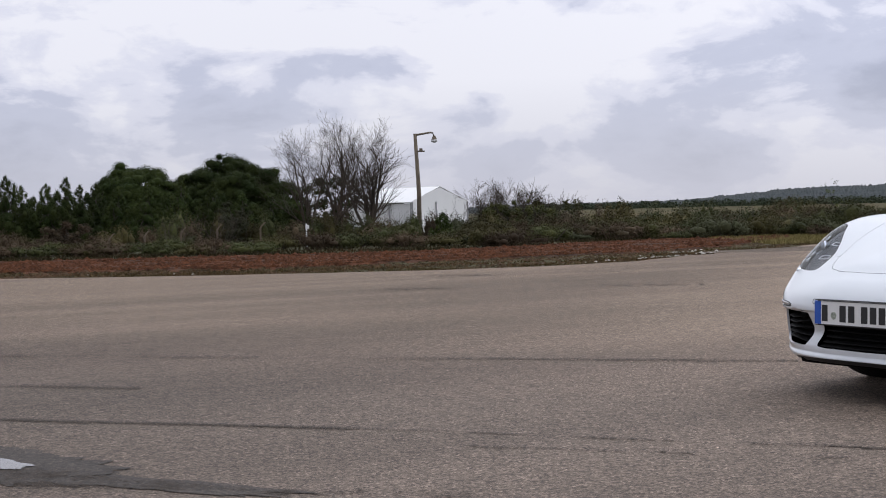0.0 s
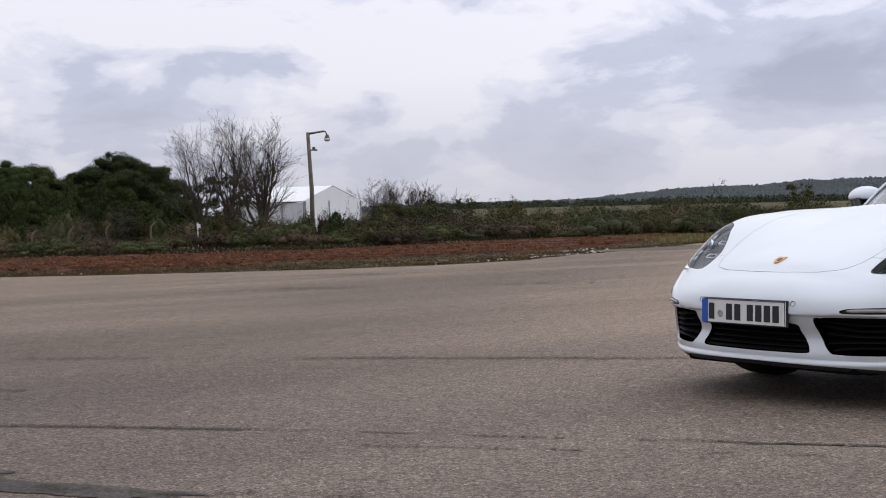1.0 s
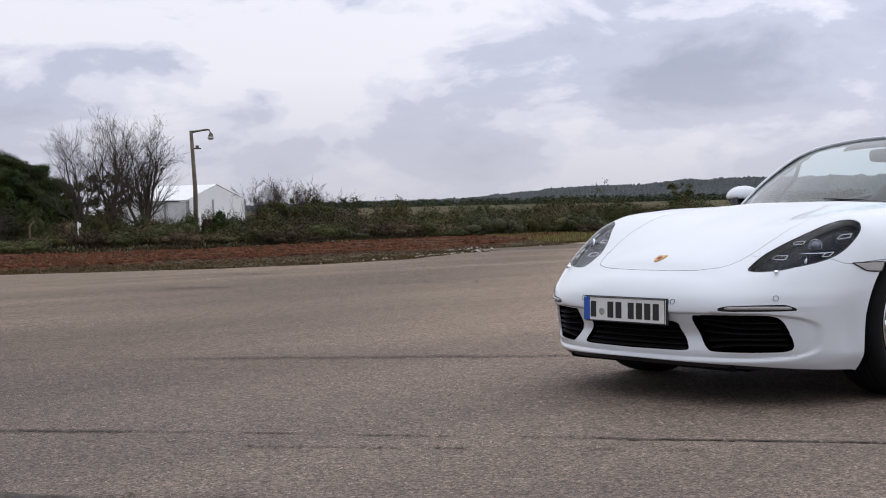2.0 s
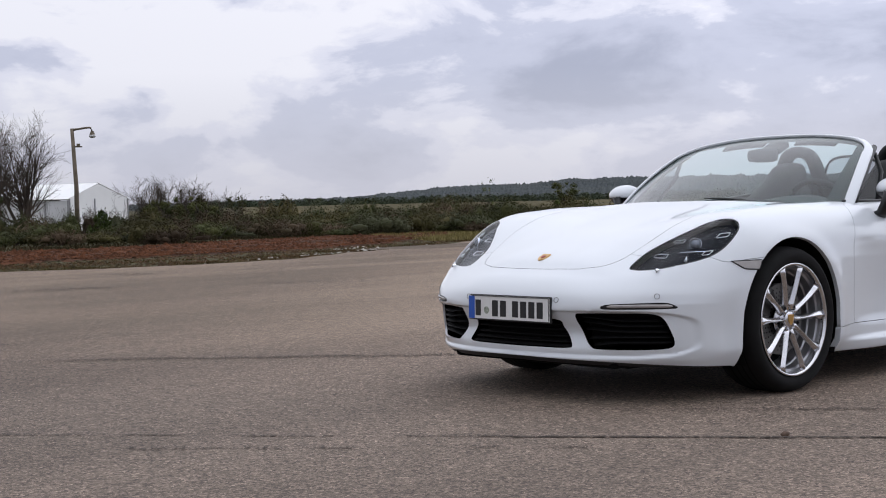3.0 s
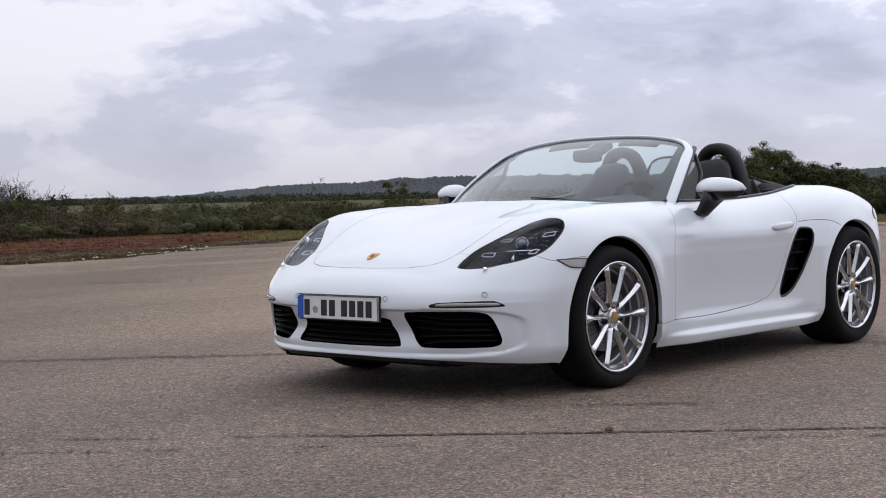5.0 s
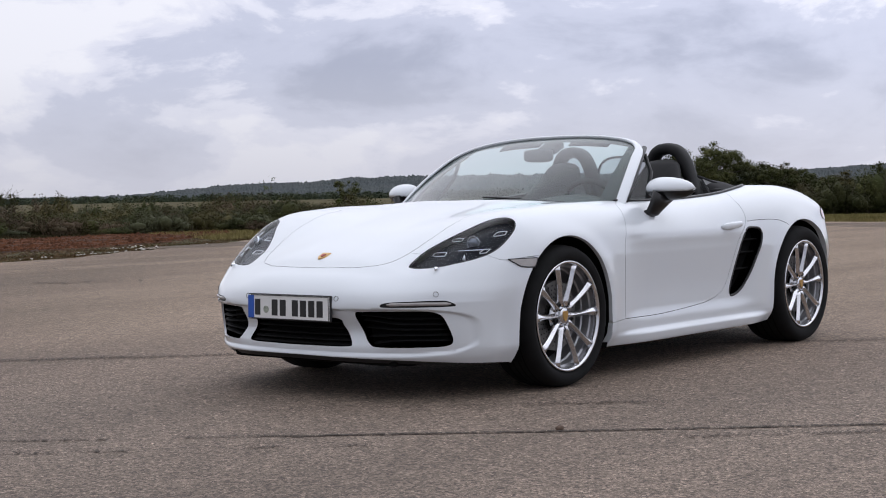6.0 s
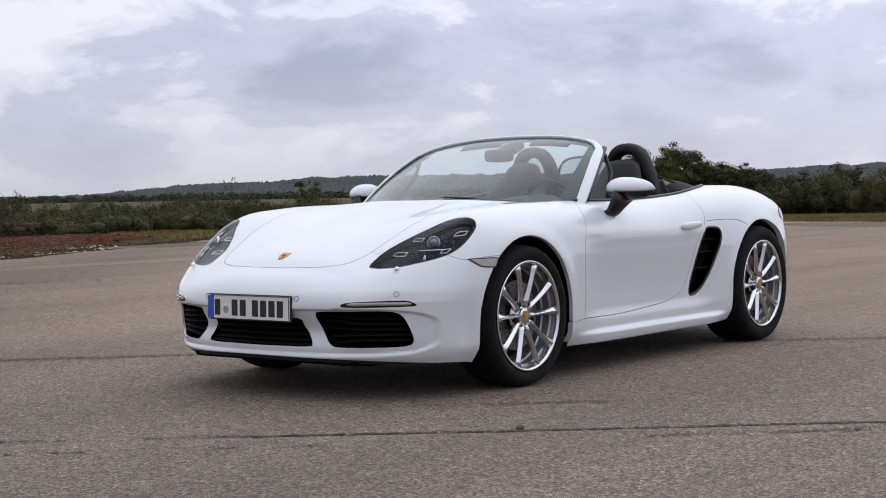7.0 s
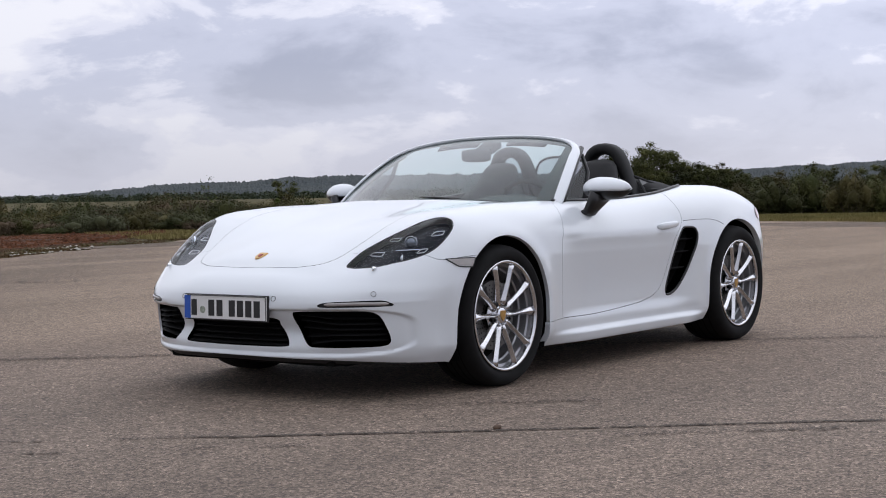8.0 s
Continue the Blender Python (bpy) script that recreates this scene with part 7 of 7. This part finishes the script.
# painted frame: pillar, rounded corner, header, corner, pillar
path = [screen(-1.0, t) for t in np.linspace(-0.12, 0.86, 15)]
ang = np.linspace(-0.985, 0.985, 41)
path += [screen(s, 0.995 - 0.10 * max(0, abs(s) - 0.86) / 0.14 * max(0, abs(s) - 0.86) / 0.14) for s in ang]
path += [screen(1.0, t) for t in np.linspace(0.86, -0.12, 15)]
path = [Vector(p) for p in resample(spline(np.array([tuple(p) for p in path])[::2], per=4), 0.03)]
acr, upv = [], []
for i, p in enumerate(path):
    d = (path[min(i + 1, len(path) - 1)] - path[max(i - 1, 0)]).normalized()
    out = Vector((0.42, p.y * 0.9, 0.88)).normalized()
    out = (out - d * out.dot(d)).normalized()
    upv.append(out)
    acr.append(d.cross(out).normalized())
wid = [0.054 if abs(p.y) > 0.58 else 0.015 for p in path]
wid = list(np.convolve(np.pad(wid, 4, mode="edge"), np.ones(9) / 9, "valid"))
part("frame", loft(bar(path, acr, upv, wid, 0.018, 14, 3.0)), M_PAINT, windscreen, "white painted windscreen frame", True)
# dark inner seal and quarter windows behind the pillars
for sgn in (1, -1):
    edge_pts = [screen(1.0 * sgn, t) + Vector((-0.045, -0.004 * sgn, -0.012)) for t in np.linspace(-0.02, 0.95, 10)]
    pipe("pillar_trim", edge_pts, 0.016, M_TRIM, windscreen, 8)
    a, b, c, d = screen(sgn, 0.0) + Vector((-0.05, -0.012 * sgn, 0)), screen(sgn, 0.74) + Vector((-0.05, -0.012 * sgn, 0)), Vector((-1.10, 0.675 * sgn, 1.02)), Vector((-0.98, 0.725 * sgn, 0.875))
    qg = mesh_object("quarter_glass", [a, b, c, d], [(0, 1, 2, 3)], M_CLEAR, windscreen)
    qg.visible_shadow = False
    pipe("quarter_post", [d, c, b + Vector((-0.05, 0, 0.01))], 0.012, M_TRIM, windscreen, 8)

# wipers, inside mirror
for y0, y1, drop_ in ((-0.52, 0.02, 0.014), (0.06, 0.50, 0.002)):
    wp = [screen_base((y0 + (y1 - y0) * t) / 0.74) + Vector((-0.012 - 0.012 * t, 0, 0.012 - drop_ - 0.016 * t)) for t in np.linspace(0, 1, 8)]
    pipe("wiper", wp, [0.003, 0.004, 0.0045, 0.0045, 0.0045, 0.004, 0.0035, 0.003], M_BLACK, windscreen, 6)
rvm = empty("inside_mirror")
rvm.parent = car
part("housing", loft(bar([Vector((-1.045 + 0.03 * abs(t), 0.098 * t, 1.128)) for t in (-1, -0.92, -0.6, 0, 0.6, 0.92, 1)], (1, 0, 0), (0, 0, 1), [0.01, 0.025, 0.035, 0.04, 0.035, 0.025, 0.01], [0.03, 0.06, 0.072, 0.076, 0.072, 0.06, 0.03], 12)), M_BLACK, rvm, smooth_shade=True)
box("sensor_box", (-1.135, 0, 1.170), (0.11, 0.12, 0.04), M_BLACK, rvm, 0.015, (0, 24, 0))
pipe("stalk", [(-1.13, 0, 1.165), (-1.08, 0, 1.15), (-1.05, 0, 1.13)], 0.014, M_BLACK, rvm, 8)
for sgn in (1, -1):
    part("sun_visor", loft(bar([screen(sgn * s, 0.955) + Vector((-0.03, 0, -0.026)) for s in np.linspace(0.17, 0.60, 9)], (0.85, 0, -0.5), (0.4, 0, 0.9), 0.06, 0.012, 10, 3.5)), M_LEATHER, rvm, smooth_shade=True)

# ---- door mirrors ----
for sgn in (1, -1):
    dm = empty("door_mirror")
    dm.parent = car
    cx, cy, cz = -0.895, 0.900, 0.926

    def egg(lo, hi, lift, fat=1.0):
        secs = []
        for t in np.linspace(-1, 1, 17):
            q = math.sqrt(max(0.0, 1 - abs(t) ** 2.4))
            yy = cy + 0.128 * t
            top = 0.060 * q * (1 - 0.10 * t) * fat
            bot = 0.056 * q * (1 + 0.05 * t) * fat
            dep_f, dep_b = 0.075 * q * fat, 0.045 * (0.35 + 0.65 * q)
            x0 = cx - 0.02 * t - 0.03 * t * t
            ring = []
            for k in range(20):
                a = 2 * math.pi * k / 20
                c, s = math.cos(a), math.sin(a)
                z = (top if s > 0 else bot) * s
                z = min(max(z, lo), hi)
                ring.append((x0 + (dep_f if c > 0 else dep_b) * c * max(0.15, (1 - (z / 0.075) ** 2)) ** 0.5, yy * sgn, cz + z + lift))
            secs.append(ring)
        return loft(secs)

    part("cover", egg(-0.012, 0.2, 0.0, 1.02), M_PAINT, dm, "white upper mirror cover", True)
    part("housing", egg(-0.2, -0.013, 0.0), M_TRIM, dm, smooth_shade=True)
    foot = [Vector((-0.835, 0.815 * sgn, 0.798)), Vector((-0.838, 0.840 * sgn, 0.806)), Vector((-0.850, 0.862 * sgn, 0.842)), Vector((-0.875, 0.885 * sgn, 0.895))]
    part("stalk", loft(bar(foot, (1, 0, 0.2), (0, sgn * 0.8, -0.5), [0.080, 0.085, 0.11, 0.17], [0.05, 0.05, 0.055, 0.07], 12)), M_TRIM, dm, smooth_shade=True)
    box("mirror_glass", (cx - 0.048, (cy + 0.0) * sgn, cz - 0.0), (0.006, 0.17, 0.075), M_MIRROR, dm, 0.003, (0, -3, 12 * sgn))

# ---- cockpit ----
tubv, tubf = [], []
outl = [tuple(p) for p in resample(rim, 0.05)]
outl = outl + [(x, -y, z) for x, y, z in outl[::-1][1:]]
front = [tuple(screen_base(s) + Vector((-0.03, 0, -0.02))) for s in np.linspace(-0.97, 0.97, 13)]
loop_ = outl + front
nl = len(loop_)
for dz, sc in ((0.004, 0.0), (-0.03, 0.012), (-0.42, 0.05)):
    for x, y, z in loop_:
        tubv.append((x, y - math.copysign(sc, y) if abs(y) > 0.1 else y, z + dz if dz > -0.1 else 0.46))
for r in range(2):
    for i in range(nl):
        j = (i + 1) % nl
        tubf.append((r * nl + i, r * nl + j, (r + 1) * nl + j, (r + 1) * nl + i))
tubf.append(tuple(2 * nl + i for i in range(nl)))
cockpit = mesh_object("cockpit_tub", tubv, tubf, M_DASH, car, label="black cockpit lining")
edge_l = [Vector(p) + Vector((0, -0.006, 0.004)) for p in resample(rim[: k_dr + 30], 0.04)]
pipe("belt_trim", edge_l, 0.009, M_TRIM, car, 6)
pipe("belt_trim", [Vector((p.x, -p.y, p.z)) for p in edge_l], 0.009, M_TRIM, car, 6)

secs = []
for y in np.linspace(-0.69, 0.69, 25):
    hood_ = 0.045 * math.exp(-(((y - 0.36) / 0.2) ** 2))
    zt = 0.868 - 0.02 * (y / 0.69) ** 2
    secs.append([(-0.44 - 0.17 * (y / 0.69) ** 2, y, zt - 0.02), (-0.62, y, zt + 0.004), (-0.80, y, zt + 0.006 + hood_ * 0.8), (-0.90, y, zt + hood_), (-0.94, y, zt - 0.03), (-0.93, y, 0.66), (-0.5, y, 0.66)])
part("dashboard", loft(secs), M_DASH, car, "black dashboard with an instrument hood", True)
wheel_c = Vector((-1.03, 0.36, 0.815))
steer = empty("steering_wheel")
steer.parent = car
ax = Vector((-0.9, 0, 0.42)).normalized()
u = Vector((0, 1, 0))
w_ = ax.cross(u).normalized()
pipe("wheel_ring", [wheel_c + (u * math.cos(a) + w_ * math.sin(a)) * 0.182 for a in np.linspace(0, 2 * math.pi, 41)], 0.0165, M_LEATHER, steer, 10)
for a in (0.15, math.pi - 0.15, -math.pi / 2):
    pipe("wheel_spoke", [wheel_c - ax * 0.03, wheel_c + (u * math.cos(a) + w_ * math.sin(a)) * 0.175], 0.016, M_LEATHER, steer, 8)
bm = bmesh.new()
bmesh.ops.create_uvsphere(bm, u_segments=16, v_segments=10, radius=0.075, matrix=Matrix.Translation(wheel_c - ax * 0.02) @ ax.to_track_quat("Z", "Y").to_matrix().to_4x4() @ Matrix.Diagonal((1, 1, 0.4, 1)))
part("horn_pad", bm, M_LEATHER, steer, smooth_shade=True)
pipe("column", [wheel_c - ax * 0.03, wheel_c - ax * 0.2], 0.04, M_DASH, steer, 10)


def seat(yc):
    """A bucket seat: cushion, tall back with a one-piece head rest, side bolsters."""
    st = empty("seat")
    st.parent = car
    zs = [0.50, 0.56, 0.66, 0.78, 0.88, 0.94, 0.985, 1.03, 1.07, 1.093, 1.102]
    ws = [0.40, 0.48, 0.50, 0.49, 0.45, 0.37, 0.285, 0.255, 0.215, 0.155, 0.06]
    ts = [0.12, 0.14, 0.14, 0.13, 0.12, 0.11, 0.10, 0.10, 0.09, 0.07, 0.03]
    secs = bar([Vector((-1.50 - (z - 0.5) * 0.47, yc, z)) for z in zs], (0, 1, 0), (1, 0, 0), ws, ts, 20, 2.8)
    part("backrest", loft(secs), M_LEATHER, st, "dark leather backrest with fixed head rest", True)
    box("cushion", (-1.27, yc, 0.53), (0.50, 0.46, 0.14), M_LEATHER, st, 0.05, (0, -6, 0), seg=4)
    for s in (-1, 1):
        pipe("bolster", [(-1.50, yc + s * 0.23, 0.56), (-1.565, yc + s * 0.235, 0.70), (-1.63, yc + s * 0.215, 0.82), (-1.69, yc + s * 0.16, 0.92)], [0.05, 0.06, 0.055, 0.03], M_LEATHER, st, 12)


seat(0.35)
seat(-0.35)


def roll_hoop(yc):
    hoop = empty("roll_hoop")
    hoop.parent = car
    side = [(0.215, 0.82), (0.178, 0.90), (0.146, 0.97), (0.124, 1.04), (0.106, 1.095), (0.080, 1.138), (0.042, 1.160)]
    pts = [(-1.90 + 0.13 * (z - 0.82), yc + w, z) for w, z in side] + [(-1.856, yc, 1.166)] + [(-1.90 + 0.13 * (z - 0.82), yc - w, z) for w, z in side[::-1]]
    path = [Vector(p) for p in resample(spline(np.array(pts), per=4), 0.02)]
    out = [(p - Vector((p.x, yc, 0.98))).normalized() for p in path]
    part("hoop", loft(bar(path, (1, 0, 0), [tuple(v) for v in out], 0.105, 0.068, 16, 2.8)), M_LEATHER, hoop, "black padded roll hoop", True)
    pane = [(-1.885, yc + 0.11 * c, z) for c, z in ((-1.3, 0.88), (1.3, 0.88), (1, 1.0), (0.85, 1.06), (0.5, 1.13), (-0.5, 1.13), (-0.85, 1.06), (-1, 1.0))]
    mesh_object("mesh_pane", pane, [tuple(range(8))], M_SMOKE, hoop).visible_shadow = False
    return hoop


roll_hoop(0.337)
roll_hoop(-0.337)
defl = []
for a in np.linspace(0, math.pi, 21):
    defl.append((-1.90, 0.185 * math.copysign(abs(math.cos(a)) ** 0.6, math.cos(a)), 0.93 + 0.20 * abs(math.sin(a)) ** 0.5))
wind = empty("wind_deflector")
wind.parent = car
mesh_object("pane", defl, [tuple(range(len(defl)))], M_SMOKE, wind).visible_shadow = False
pipe("edge", defl, 0.008, M_TRIM, wind, 6)
box("bulkhead", (-1.96, 0, 0.80), (0.10, 1.36, 0.26), M_FABRIC, car, 0.04, label="black padded bulkhead behind the seats")

# folded soft top under its cover
rows = []
for x, hw, zc, ze in ((-1.92, 0.665, 0.86, 0.85), (-1.93, 0.665, 0.985, 0.885), (-2.0, 0.67, 1.0, 0.895), (-2.1, 0.665, 0.998, 0.91), (-2.2, 0.635, 0.990, 0.915), (-2.3, 0.565, 0.976, 0.925), (-2.38, 0.44, 0.960, 0.935), (-2.41, 0.25, 0.952, 0.94)):
    ring = []
    for y in np.linspace(-1, 1, 25):
        ring.append((x, y * hw, ze + (zc - ze) * (1 - abs(y) ** 5)))
    rows.append(ring)
verts = [p for r in rows for p in r]
faces = [(i * 25 + j, i * 25 + j + 1, (i + 1) * 25 + j + 1, (i + 1) * 25 + j) for i in range(len(rows) - 1) for j in range(24)]
mesh_object("folded_soft_top", verts, faces, M_FABRIC, car, True, "folded black fabric roof")
for sgn in (1, -1):
    vs = [(-1.945, 0.515 * sgn, 0.985), (-2.12, 0.60 * sgn, 0.918), (-1.91, 0.585 * sgn, 0.902)]
    vs += [(x, y - 0.012 * sgn, z) for x, y, z in vs]
    mesh_object("side_flap", vs, [(0, 1, 2), (5, 4, 3), (0, 3, 4, 1), (1, 4, 5, 2), (2, 5, 3, 0)], M_GREYPLAST, car, label="smoked grey triangular flap beside the roll hoop")
    pipe("flap_edge", [(-1.90, 0.50 * sgn, 1.0), (-1.945, 0.505 * sgn, 0.992), (-2.12, 0.59 * sgn, 0.928), (-2.25, 0.61 * sgn, 0.925)], 0.009, M_FABRIC, car, 8)

# tail lamps
for mir in (False, True):
    tr = resample(from_tail(spline([(58, 0.80), (66, 0.80), (72, 0.785), (74, 0.755), (71, 0.725), (58, 0.735)], True, 8)), 0.012, True)
    lamp_t = empty("tail_lamp")
    lamp_t.parent = car
    panel("lens", TAIL, tr, M_TAIL, lamp_t, h=0.015, depth=-0.004, flange=0.01, mirror=mir, label="red tail lamp lens")
